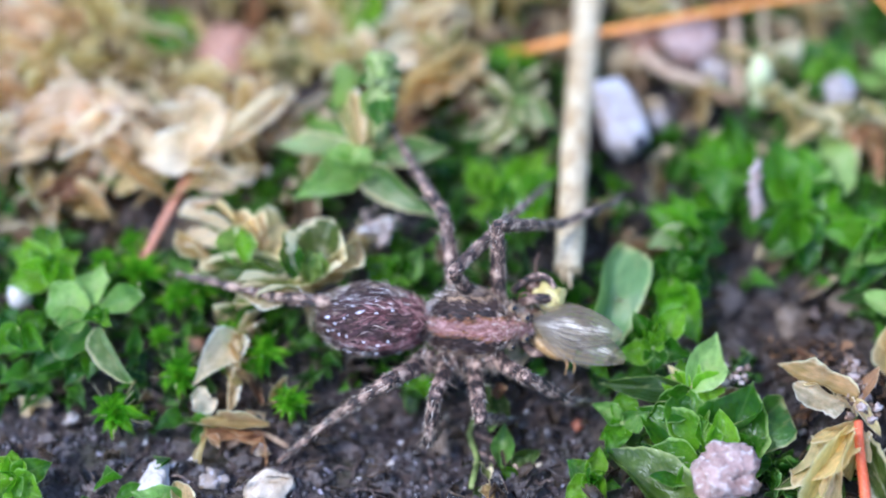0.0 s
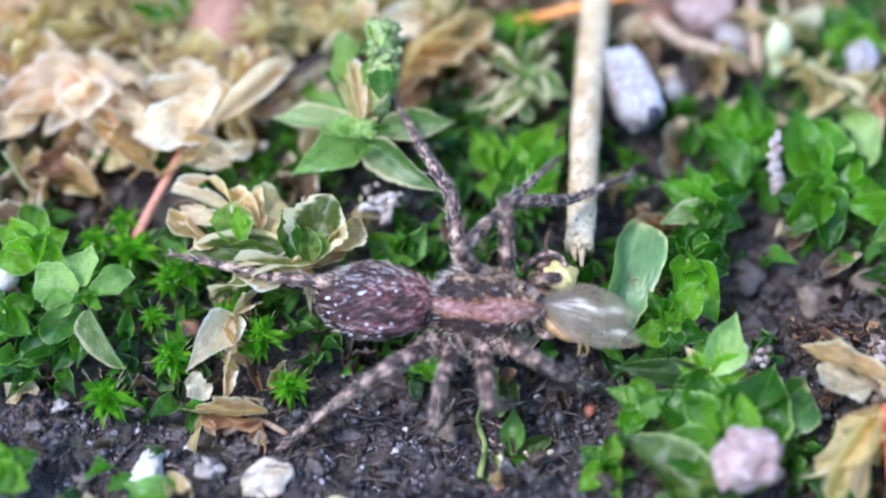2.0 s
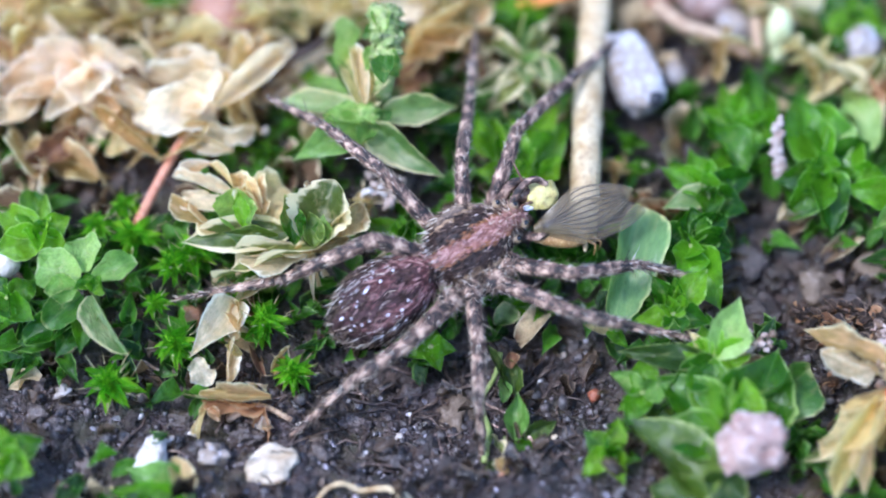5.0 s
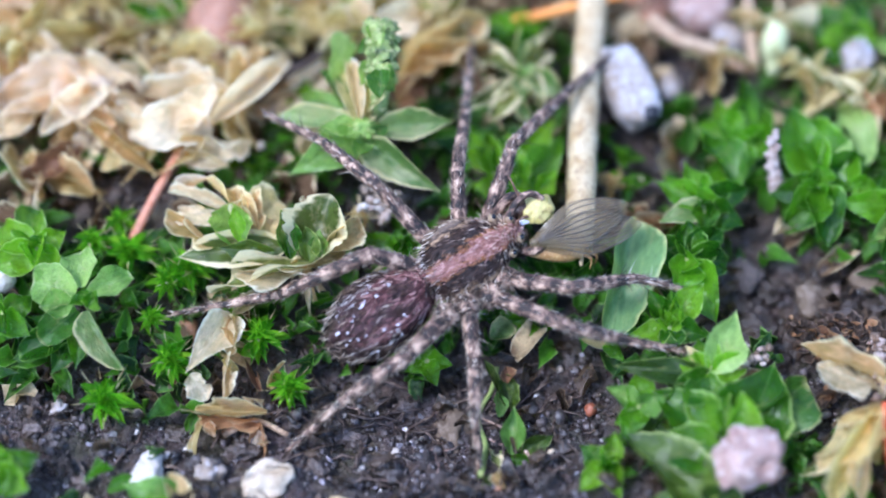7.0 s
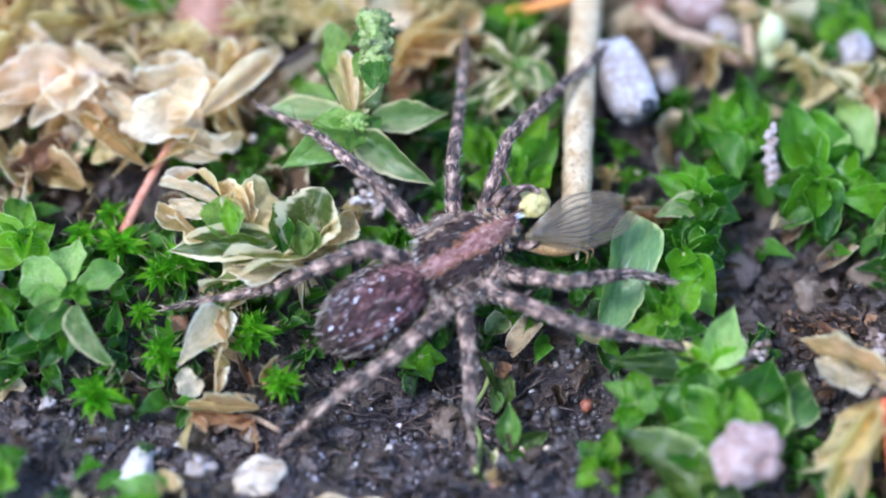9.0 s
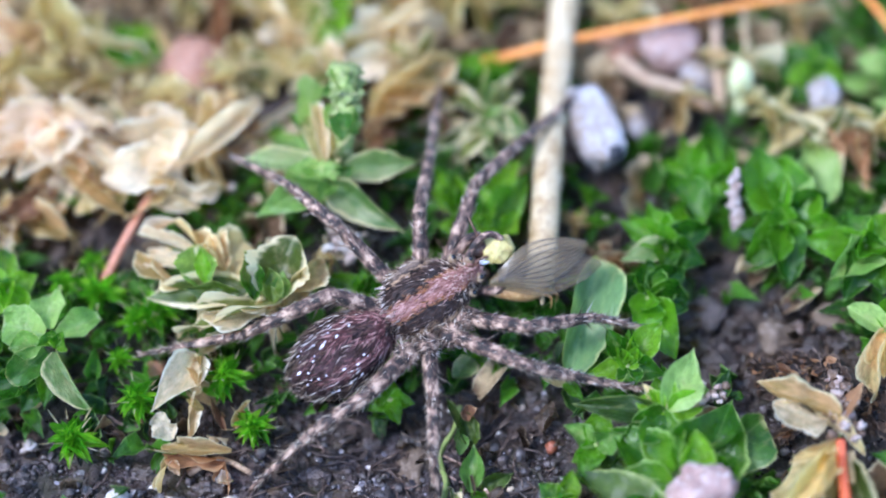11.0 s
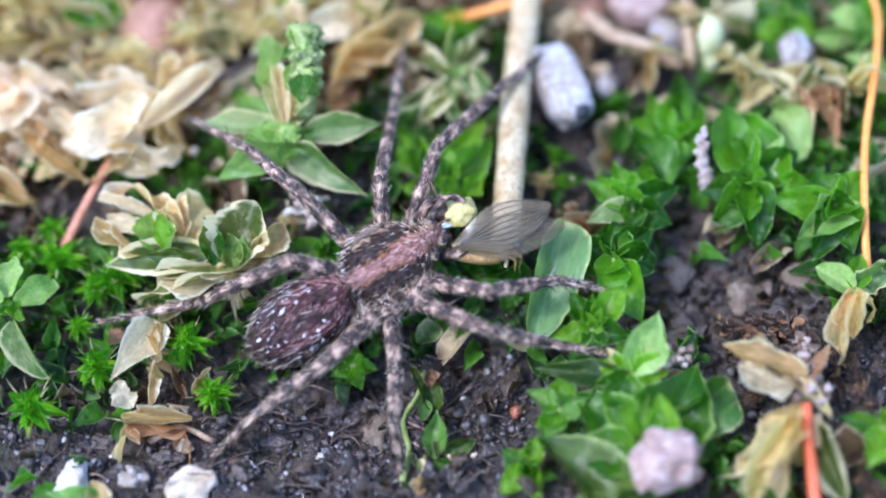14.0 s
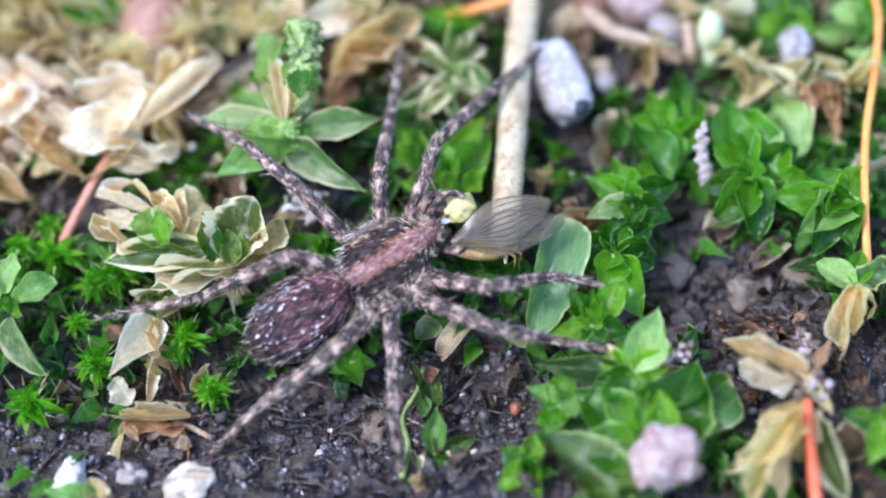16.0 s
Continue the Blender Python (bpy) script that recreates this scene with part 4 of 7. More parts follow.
blade(_p, "arch", GREEN, (7.83, -7.36, 0.60), (7.08, -8.42, 0.30), 1.30, 0)
blade(_p, "arch", GREEN, (8.32, -7.30, 0.50), (9.39, -8.03, 0.20), 1.40, 0)
blade(_p, "flat", OLIVE, (6.43, -6.19, -0.20), (5.44, -4.87, 0.10), 1.10, -20)
blade(_p, "keel", GREENISH, (5.68, -5.80, -0.40), (4.71, -4.68, -0.30), 0.45, 30)
plant("moss_rosette", (5.55, -5.74, 0.40), [
    ((4.60, -5.20, 0.60), 0.65, 0, "cup", PALE), ((5.16, -6.89, 0.50), 0.8, 0, "flat"), ((5.59, -4.67, 0.80), 0.9, 0, "flat"), ((6.34, -5.41, 0.80), 0.8, 0, "cup", PALE), ((4.87, -6.34, 0.50), 0.6, 0, "arch"),
], GREEN, "small green moss rosette under larger ones")
plant("leaning_leaf_shoot", (7.18, -9.03, 0.30), [((4.76, -6.49, 0.90), 1.9, 25, "lance"), ((8.16, -8.51, 0.80), 1.5, 0, "flat"), ((5.42, -8.73, 0.40), 1.3, 0, "arch")], OLIVE, "broad olive-yellow leaves leaning up over the rosettes")
plant("moss_rosette", (4.56, -7.22, -0.20), [
    ((3.85, -6.79, 0.00), 0.75, 0, "flat"), ((3.88, -8.15, -0.20), 0.75, 0, "flat"), ((5.47, -7.69, 0.00), 0.7, 0, "flat"), ((4.90, -6.39, 0.10), 0.7, 0, "cup"),
    ((4.95, -8.39, 0.00), 0.7, 0, "arch"), ((4.31, -8.07, 0.40), 0.5, 0, "cup"), ((4.74, -7.33, 0.50), 0.5, 0, "cup"),
], BRIGHT, "small bright green moss rosette beside bare soil")
_p = plant("withered_shoot", (12.47, -5.36, 0.70), [], WILT, "withered yellow moss shoot with a rolled leaf and hanging strands", group="dead shoots")
blade(_p, "boat", DRY, (12.47, -5.24, 1.20), (10.13, -4.33, 1.40), 0.75, 12)
blade(_p, "boat", BLEACH, (12.10, -5.40, 1.10), (10.56, -4.89, 1.20), 0.70, -20)
blade(_p, "arch", DRY, (12.41, -5.32, 1.20), (13.15, -6.52, 0.90), 0.40, 0)
blade(_p, "curl", BLEACH, (12.39, -5.80, 1.00), (11.90, -5.02, 1.40), 0.40, 20)
blade(_p, "twist", BROWN, (12.49, -5.53, 1.00), (13.07, -3.87, 1.00), 0.35, 10)
blade(_p, "roll", WILT, (12.12, -6.28, 0.90), (10.64, -9.22, 0.60), 0.70, 14)
blade(_p, "twist", DRY, (12.30, -6.01, 0.90), (10.40, -8.22, 0.80), 0.50, -20)
blade(_p, "wavy", PEACH, (11.96, -6.40, 0.80), (11.30, -8.98, 0.60), 0.60, 20)
blade(_p, "lance", RIMMED, (11.29, -7.08, 0.60), (9.87, -8.01, 0.40), 0.45, -10)
blade(_p, "boat", RIMMED, (12.60, -6.35, 0.70), (13.23, -8.73, 0.40), 0.90, 10)
blade(_p, "twist", WILT, (12.46, -6.73, 0.90), (11.89, -7.89, 0.80), 0.35, 30)
blade(_p, "roll", DRY, (12.35, -6.04, 1.10), (11.06, -6.59, 1.00), 0.35, 0)
blade(_p, "boat", BLEACH, (12.64, -6.34, 1.00), (12.64, -7.31, 1.00), 0.45, 20)
_rot = root("rotten_stem", (12.53, -4.93, 0.60), "crumbly brown rotten moss stem with white grains", "dead shoot")
rot_rng = random.Random(41)
for _k in range(70):
    _s, _f = rot_rng.uniform(0.06, 0.18), rot_rng.random()
    lump("grain", (rot_rng.gauss(0.05, 0.2), -0.9 + 2.1 * _f + rot_rng.gauss(0, 0.1), 0.5 - 0.5 * _f + rot_rng.uniform(-0.15, 0.2)), (_s, _s * 0.8, _s * 0.7), 900 + _k, CRUMB if _k % 3 == 0 else RUSTDUFF, _rot, rough=1.1, freq=2.0, sharp=0.5, box=0.75, turn=(rot_rng.uniform(-1, 1), 0, rot_rng.uniform(-1, 1)))
plant("moss_rosette", (7.92, 1.05, 0.80), [
    ((6.43, 1.99, 0.90), 0.9, 0, "flat"), ((7.41, 2.63, 1.10), 0.9, 0, "flat"), ((6.50, 0.42, 0.80), 0.8, 0, "flat", DULL), ((9.15, 0.42, 0.80), 1.0, 0, "flat"),
    ((8.59, 2.38, 1.20), 1.1, 0, "flat"), ((7.71, 1.49, 1.50), 0.7, 0, "cup"), ((8.15, 0.89, 1.60), 0.6, 0, "cup"), ((7.81, -0.04, 1.00), 0.8, 0, "arch"), ((9.44, 1.73, 0.90), 1.0, 0, "flat"),
], GREEN, "bright green moss rosette with pointed leaves")
plant("moss_rosette", (9.17, 3.67, 0.40), [
    ((7.94, 4.60, 0.60), 1.0, 0, "flat"), ((9.87, 5.73, 0.70), 1.2, 0, "flat"), ((10.82, 4.27, 0.50), 1.1, 0, "flat"), ((8.70, 5.70, 0.60), 1.0, 0, "flat"), ((9.20, 2.25, 0.50), 1.2, 0, "arch"), ((9.11, 4.02, 1.10), 0.8, 0, "cup"),
], GREEN, "dark green moss rosette in the shade")
plant("moss_rosette", (11.54, 1.81, 0.80), [
    ((10.86, 4.77, 1.30), 1.45, -8, "flat"), ((12.51, 4.50, 1.20), 1.0, 0, "flat", PALE), ((9.94, 1.52, 0.90), 1.1, 0, "flat"), ((11.79, -0.31, 0.80), 1.2, 0, "arch"), ((13.22, 2.97, 1.00), 1.2, 0, "flat"),
    ((11.31, 2.36, 1.50), 0.9, 0, "cup"), ((11.70, 1.42, 1.60), 0.8, 0, "cup"), ((10.34, 0.18, 0.70), 1.2, 0, "arch"),
], GREEN, "tall bright green moss rosette with a long upright leaf")
plant("moss_rosette", (13.98, 0.88, 0.90), [
    ((12.46, -0.76, 1.00), 1.3, 0, "cup", PALE), ((13.42, 2.16, 1.20), 1.1, 0, "flat"), ((15.15, 2.02, 1.10), 1.3, 0, "flat"), ((11.92, 1.15, 1.10), 1.1, 0, "flat"), ((14.41, -0.79, 0.90), 1.3, 0, "flat"),
    ((13.85, 1.13, 1.70), 0.9, 0, "cup"), ((13.30, -0.33, 1.70), 0.9, 0, "cup"), ((13.20, -1.00, 0.90), 1.2, 0, "arch"),
], GREEN, "bright green moss rosette with broad glossy leaves")
_p = plant("moss_rosette", (2.51, 6.52, 0.50), [], RIMMED, "olive moss rosette with straw-coloured wavy rims", group="moss shoots")
blade(_p, "wavy", RIMMED, (2.42, 6.09, 1.00), (0.93, 7.15, 1.10), 0.80, 10)
blade(_p, "wavy", RIMMED, (2.42, 5.97, 1.00), (1.62, 4.34, 1.00), 0.75, -10)
blade(_p, "flat", RIMMED, (2.33, 5.85, 1.00), (0.53, 4.85, 0.80), 0.60, 0)
blade(_p, "wavy", DULL, (2.54, 5.85, 1.00), (2.56, 4.34, 1.00), 0.60, 20)
blade(_p, "flat", DULL, (2.60, 6.09, 1.00), (3.98, 5.44, 0.80), 0.95, -8)
blade(_p, "wavy", RIMMED, (2.61, 6.33, 1.00), (3.57, 7.90, 1.00), 0.75, 15)
blade(_p, "roll", DULL, (2.42, 6.29, 1.10), (2.44, 7.31, 1.30), 0.55, 0)
blade(_p, "cup", RIMMED, (2.32, 5.96, 1.20), (1.96, 6.24, 1.50), 0.45, 0)
blade(_p, "cup", DULL, (2.59, 5.96, 1.20), (2.94, 6.18, 1.50), 0.45, 0)
blade(_p, "cup", GREENISH, (2.46, 5.87, 1.20), (2.40, 6.16, 1.60), 0.40, 0)
blade(_p, "arch", RIMMED, (2.79, 6.17, 0.90), (3.12, 4.94, 0.70), 0.60, 0)
plant("moss_rosette", (2.24, 8.08, 0.50), [
    ((0.88, 7.69, 0.60), 0.9, 0, "flat"), ((3.32, 7.37, 0.60), 0.9, 0, "flat"), ((2.27, 9.90, 0.70), 1.0, 0, "flat"), ((1.23, 9.23, 0.60), 0.9, 0, "flat"), ((3.47, 8.98, 0.60), 1.0, 0, "flat"), ((2.13, 8.03, 1.10), 0.6, 0, "cup"),
], GREEN, "green moss rosette among dead shoots")
plant("moss_rosette", (1.94, 2.11, 0.40), [
    ((0.67, 4.60, 0.80), 0.9, 0, "flat"), ((1.78, 3.83, 0.90), 0.9, 0, "flat", BRIGHT), ((3.58, 4.72, 0.80), 1.2, 0, "flat"), ((3.34, 2.62, 0.60), 1.1, 0, "arch"), ((0.88, 1.96, 0.60), 0.9, 0, "flat"), ((2.28, 2.89, 1.10), 0.8, 0, "cup", BRIGHT),
    ((1.48, 0.95, 0.50), 0.8, 0, "arch"), ((3.05, 1.52, 0.60), 0.9, 0, "flat"),
], BRIGHT, "green moss rosette with long pointed leaves")
_p = plant("moss_rosette", (2.27, 2.25, 0.10), [], BRIGHT, "fresh green moss leaves behind the spider", group="moss shoots")
blade(_p, "flat", BRIGHT, (2.34, 1.84, 0.50), (1.97, 3.97, 0.90), 0.85, 10)
blade(_p, "flat", GREEN, (2.69, 1.84, 0.50), (3.88, 3.97, 0.90), 1.05, -10)
blade(_p, "flat", BRIGHT, (1.40, 2.68, 0.40), (0.79, 4.05, 0.80), 0.75, 0)
blade(_p, "cup", BRIGHT, (2.85, 1.66, 0.60), (3.56, 2.38, 0.80), 0.70, 0)
blade(_p, "flat", BRIGHT, (2.16, 1.62, 0.50), (1.38, 1.79, 0.70), 0.70, 0)
plant("moss_rosette", (-1.35, -0.45, 0.40), [
    ((-2.50, 0.24, 0.60), 0.9, 0, "flat"), ((-0.62, 0.48, 1.00), 0.8, 30, "cup", PALE), ((-0.41, -0.52, 0.50), 0.8, 0, "flat"), ((-1.44, 0.31, 0.80), 0.6, 0, "lance"), ((-2.28, -0.86, 0.40), 0.7, 0, "arch"), ((-1.00, -0.08, 1.20), 0.6, 10, "cup"),
], GREEN, "small green moss rosette beside a grain of quartz")
plant("moss_rosette", (1.96, -2.23, -0.60), [((3.89, -2.33, -0.30), 0.8, 0, "flat"), ((2.72, -1.89, -0.20), 0.8, 0, "flat", PALE), ((1.44, -2.96, -0.40), 0.7, 0, "round", DULL), ((1.11, -2.23, -0.30), 0.6, 0, "flat")], GREEN, "small green moss rosette low on the soil")
plant("moss_rosette", (-0.49, -3.62, -0.60), [((-1.07, -4.13, -0.40), 0.6, 0, "flat"), ((0.26, -4.00, -0.30), 0.7, 0, "flat"), ((-0.41, -3.09, -0.20), 0.6, 0, "flat"), ((-0.24, -4.46, -0.50), 0.6, 0, "arch")], GREEN, "small dark green moss rosette low on the soil")
plant("moss_rosette", (13.28, 8.24, 0.60), [
    ((12.26, 9.30, 0.80), 1.1, 0, "flat"), ((12.27, 7.65, 0.70), 0.9, 0, "flat"), ((13.98, 9.56, 0.80), 1.2, 0, "flat"), ((14.30, 7.81, 0.80), 1.1, 0, "flat"), ((12.94, 7.01, 0.60), 1.0, 0, "arch"), ((12.98, 8.19, 1.20), 0.7, 0, "cup"),
], BRIGHT, "green moss rosette far back in the tangle")
plant("moss_rosette", (15.88, 8.24, 0.60), [
    ((14.55, 8.46, 0.90), 0.9, 0, "flat", PALE), ((16.75, 9.15, 0.70), 1.2, 0, "flat"), ((15.18, 6.36, 0.80), 1.0, 0, "cup", PALE), ((16.84, 7.41, 0.70), 1.1, 0, "flat"), ((15.67, 9.56, 0.80), 1.0, 0, "flat"),
], GREEN, "pale green moss rosette far back in the tangle")
plant("withered_shoot", (14.22, -2.14, 0.80), [
    ((13.12, -1.43, 1.00), 0.8, 15, "keel", PALE), ((14.07, -3.52, 0.50), 0.9, 0, "roll"), ((15.28, -1.47, 1.00), 0.9, 0, "wavy", DULL), ((14.95, -2.87, 0.70), 0.8, 0, "twist"), ((13.72, -4.11, 0.20), 0.7, 20, "roll"), ((14.54, -0.86, 1.00), 0.8, 0, "flat", GREEN),
], DRY, "half-withered moss shoot with cream and green leaves")
plant("moss_rosette", (14.46, -6.69, 0.80), [((13.20, -6.35, 1.00), 0.6, 0, "flat"), ((15.18, -6.02, 0.90), 1.0, 0, "flat"), ((13.97, -7.88, 0.70), 1.0, 0, "flat"), ((15.28, -7.40, 0.80), 1.0, 0, "arch")], BRIGHT, "green moss rosette with narrow leaves")
plant("moss_rosette", (-9.98, 9.54, 0.40), [((-10.62, 10.84, 0.80), 1.1, 0, "flat"), ((-8.73, 9.81, 0.80), 1.4, 0, "round"), ((-9.09, 8.39, 0.70), 1.2, 0, "flat"), ((-10.96, 9.23, 0.60), 0.9, 0, "flat")], BRIGHT, "green moss leaves behind the dead tangle")
plant("moss_rosette", (-4.55, 5.79, 0.20), [((-4.74, 6.53, 0.60), 0.7, 0, "flat"), ((-3.89, 5.78, 0.50), 0.7, 0, "flat"), ((-5.15, 5.51, 0.40), 0.6, 0, "flat")], BRIGHT, "small green moss leaves behind a rosette")
for _at, _size, _seed in (((-6.71, 3.57, -0.20), 0.9, 31), ((-5.78, 3.15, -0.10), 0.9, 32), ((-5.06, 2.78, -0.20), 0.9, 33), ((-6.43, 4.83, -0.20), 0.8, 34), ((5.75, 2.41, 0.00), 0.9, 36), ((5.65, 3.61, -0.10), 0.8, 37), ((7.32, 2.19, 0.00), 0.9, 38)):
    rosette(_at, _size, GREEN, "dark green moss shoot in the shade", _seed, n=7)

# ---- spiky moss tufts ----
for _at, _size, _seed in (((-9.73, -5.24, -0.20), 1.0, 41), ((-7.95, -3.99, 0.00), 0.85, 42), ((-5.36, -3.21, 0.00), 0.95, 43), ((-4.47, -4.77, -0.30), 0.8, 44), ((-9.45, -0.31, 0.20), 1.0, 45),
                          ((-8.65, -2.52, 0.00), 0.6, 46), ((-7.64, -0.94, 0.20), 0.9, 47), ((-8.21, -1.28, 0.10), 0.8, 48), ((-9.88, 0.92, 0.10), 0.7, 49), ((-6.45, -2.42, 0.00), 0.7, 50), ((-10.62, 0.03, 0.30), 0.7, 51), ((-2.84, 0.46, 0.00), 0.7, 52)):
    star(_at, _size, _seed)

# ---- dead shoots in the tangle at the back ----
for _k, (_at, _size) in enumerate((((-13.69, 7.71, 0.90), 2.6), ((-6.45, 6.44, 0.50), 1.8), ((-15.38, 6.59, 0.80), 2.6), ((-11.28, 9.04, 0.80), 2.6), ((-13.06, 9.80, 0.80), 2.6), ((-14.60, 10.06, 0.80), 2.6), ((-8.70, 7.16, 0.50), 2.0), ((-14.9, 4.4, 0.3), 2.2))):
    rosette(_at, _size, (WILT, BLEACH, PEACH)[_k % 3], "bleached dead moss shoot with broad crumpled leaves", 60 + _k, n=6, lean=(0, -0.5), shapes=("broad", "boat", "wavy", "lance", "boat"), wide=0.45, open_to=24, name="dead_shoot", group="dead shoots", alt=DRY)
_p = plant("dead_shoot", (-7.88, 4.58, 0.40), [], BLEACH, "broad cream dead moss leaves heaped in a crumpled mass", group="dead shoots")
blade(_p, "broad", BLEACH, (-6.71, 5.21, 0.90), (-9.95, 4.52, 1.50), 1.70, -10)
blade(_p, "broad", BLEACH, (-7.17, 5.33, 0.90), (-9.22, 5.95, 1.40), 1.20, 15)
blade(_p, "wavy", BLEACH, (-7.23, 3.87, 1.00), (-9.62, 3.16, 1.60), 1.60, 8)
blade(_p, "bowl", PEACH, (-8.27, 3.76, 1.00), (-6.98, 5.00, 1.70), 1.20, -15)
blade(_p, "boat", BLEACH, (-7.57, 3.47, 0.80), (-5.98, 3.50, 0.90), 0.80, 20)
blade(_p, "boat", BLEACH, (-8.25, 3.10, 0.70), (-6.62, 2.61, 0.90), 0.60, 0)
blade(_p, "curl", DRY, (-7.43, 3.37, 1.20), (-8.52, 2.50, 0.90), 0.70, 0)
_p = plant("dead_shoot", (-7.06, 4.50, 0.50), [], BLEACH, "long bleached dead moss leaf reaching over the heap", group="dead shoots")
blade(_p, "lance", BLEACH, (-7.32, 4.01, 1.10), (-4.57, 7.37, 1.10), 0.85, 8)
blade(_p, "boat", DRY, (-6.72, 5.03, 0.70), (-5.79, 7.41, 0.70), 0.70, -20)
blade(_p, "boat", WILT, (-7.05, 4.42, 0.60), (-6.15, 6.16, 0.90), 0.70, 30)
blade(_p, "boat", PEACH, (-5.85, 4.90, 0.30), (-4.86, 6.98, 0.50), 0.75, 10)
blade(_p, "roll", DRY, (-5.89, 3.80, 0.10), (-6.66, 5.23, 0.60), 0.60, -30)
_p = plant("dead_shoot", (-11.81, 5.94, 0.30), [], PEACH, "pinkish cream and orange-tan dead moss leaves", group="dead shoots")
blade(_p, "arch", PEACH, (-12.20, 6.41, 1.00), (-10.01, 2.89, 1.10), 0.95, 20)
blade(_p, "boat", DRY, (-10.95, 4.09, 1.00), (-8.87, 2.36, 0.80), 0.55, 0)
blade(_p, "broad", PEACH, (-11.54, 6.18, 1.00), (-14.10, 4.41, 1.30), 2.00, -8)
blade(_p, "wavy", BLEACH, (-11.92, 6.29, 1.00), (-13.46, 7.16, 1.10), 1.10, 10)
blade(_p, "boat", BLEACH, (-11.30, 5.59, 1.00), (-12.44, 3.55, 1.10), 1.00, -25)
blade(_p, "wavy", BLEACH, (-12.17, 5.32, 0.90), (-13.89, 3.60, 0.90), 1.00, 10)
blade(_p, "wavy", PEACH, (-11.77, 6.53, 1.00), (-9.71, 5.34, 1.30), 0.80, -20)
_p = plant("dead_shoot", (-12.09, 3.12, -0.20), [], DRY, "dull brown crumpled dead moss leaves over soil", group="dead shoots")
blade(_p, "wavy", DRY, (-10.88, 2.08, 0.00), (-13.15, 3.19, 0.80), 1.10, 10)
blade(_p, "boat", BROWN, (-13.05, 2.12, 0.10), (-11.33, 3.49, 0.90), 0.90, -10)
blade(_p, "roll", DRY, (-12.41, 1.90, 0.10), (-13.57, 3.54, 0.70), 0.90, 0)
blade(_p, "twist", DRY, (-12.34, 2.81, 0.20), (-10.28, 1.86, 0.30), 0.50, 0)
blade(_p, "wavy", BLEACH, (-11.11, 2.81, 0.20), (-11.91, 3.80, 0.80), 0.80, 20)
blade(_p, "curl", PEACH, (-12.89, 3.03, 0.20), (-12.50, 1.39, 0.20), 0.70, 0)
_p = plant("dead_shoot", (-10.75, 7.88, 0.30), [], WILT, "long pale yellow-green dead moss leaves", group="dead shoots")
blade(_p, "lance", WILT, (-12.35, 8.20, 0.90), (-8.78, 7.79, 0.90), 0.55, 15)
blade(_p, "boat", WILT, (-8.88, 8.42, 0.80), (-11.31, 7.30, 1.00), 0.70, -15)
blade(_p, "boat", BLEACH, (-13.65, 6.97, 0.90), (-10.23, 6.49, 1.00), 0.75, 10)
blade(_p, "round", RIMMED, (-9.34, 6.02, 0.50), (-10.80, 7.31, 0.80), 1.10, 0)
blade(_p, "boat", DRY, (-9.66, 6.49, 0.50), (-8.05, 7.20, 0.80), 0.90, 10)
blade(_p, "broad", BLEACH, (-13.59, 7.83, 0.90), (-14.48, 9.10, 1.00), 1.20, 0)
blade(_p, "broad", WILT, (-12.88, 7.92, 0.80), (-12.29, 9.35, 1.00), 1.00, 10)
_p = plant("dead_shoot", (-3.88, 6.94, 0.00), [], DRY, "straw-yellow dead moss leaves behind a green shoot", group="dead shoots")
blade(_p, "broad", PEACH, (-3.61, 7.25, 0.20), (-5.29, 4.74, 0.50), 1.00, 0)
blade(_p, "boat", BLEACH, (-2.42, 7.62, 0.20), (-3.89, 8.12, 0.60), 0.70, 10)
blade(_p, "boat", DRY, (-1.48, 6.77, 0.20), (1.29, 8.98, 0.90), 1.20, 10)
blade(_p, "boat", BLEACH, (-2.43, 8.30, 0.40), (-0.20, 9.19, 0.80), 0.90, -10)
blade(_p, "wavy", WILT, (-4.63, 7.65, 0.30), (-6.34, 9.21, 0.90), 0.80, 10)
blade(_p, "boat", WILT, (-4.46, 8.05, 0.40), (-4.22, 9.59, 0.90), 0.90, -10)
_p = plant("dead_shoot", (-8.12, 7.24, 0.20), [], WILT, "wilting yellow-green moss leaves behind the heap", group="dead shoots")
blade(_p, "boat", WILT, (-6.06, 6.91, 0.30), (-8.03, 6.96, 0.80), 0.90, 10)
blade(_p, "round", RIMMED, (-8.04, 6.43, 0.30), (-8.81, 7.25, 0.60), 0.80, 0)
blade(_p, "boat", WILT, (-5.40, 8.30, 0.40), (-6.18, 9.75, 1.00), 0.80, 0)
blade(_p, "broad", BLEACH, (-11.39, 8.94, 0.50), (-10.11, 9.87, 1.00), 1.10, 10)
blade(_p, "boat", PEACH, (-10.58, 8.00, 0.30), (-11.84, 6.98, 0.90), 0.80, -10)
blade(_p, "wavy", WILT, (-14.15, 8.68, 0.50), (-13.17, 8.97, 1.00), 1.00, 0)
blade(_p, "boat", DRY, (-8.28, 9.38, 0.30), (-9.04, 10.19, 0.80), 0.80, 0)
_p = plant("dead_shoot", (-10.01, 4.02, 0.10), [], BLEACH, "crumpled tan and cream dead moss leaves", group="dead shoots")
blade(_p, "boat", BLEACH, (-9.43, 4.34, 0.70), (-11.45, 5.35, 1.00), 0.90, 10)
blade(_p, "wavy", DRY, (-9.66, 3.70, 0.50), (-10.57, 2.65, 0.70), 0.70, -20)
blade(_p, "wavy", BLEACH, (-10.27, 5.46, 0.60), (-9.05, 3.64, 1.00), 0.80, 20)
blade(_p, "wavy", PEACH, (-10.58, 4.84, 0.50), (-11.38, 2.73, 0.60), 0.90, -10)
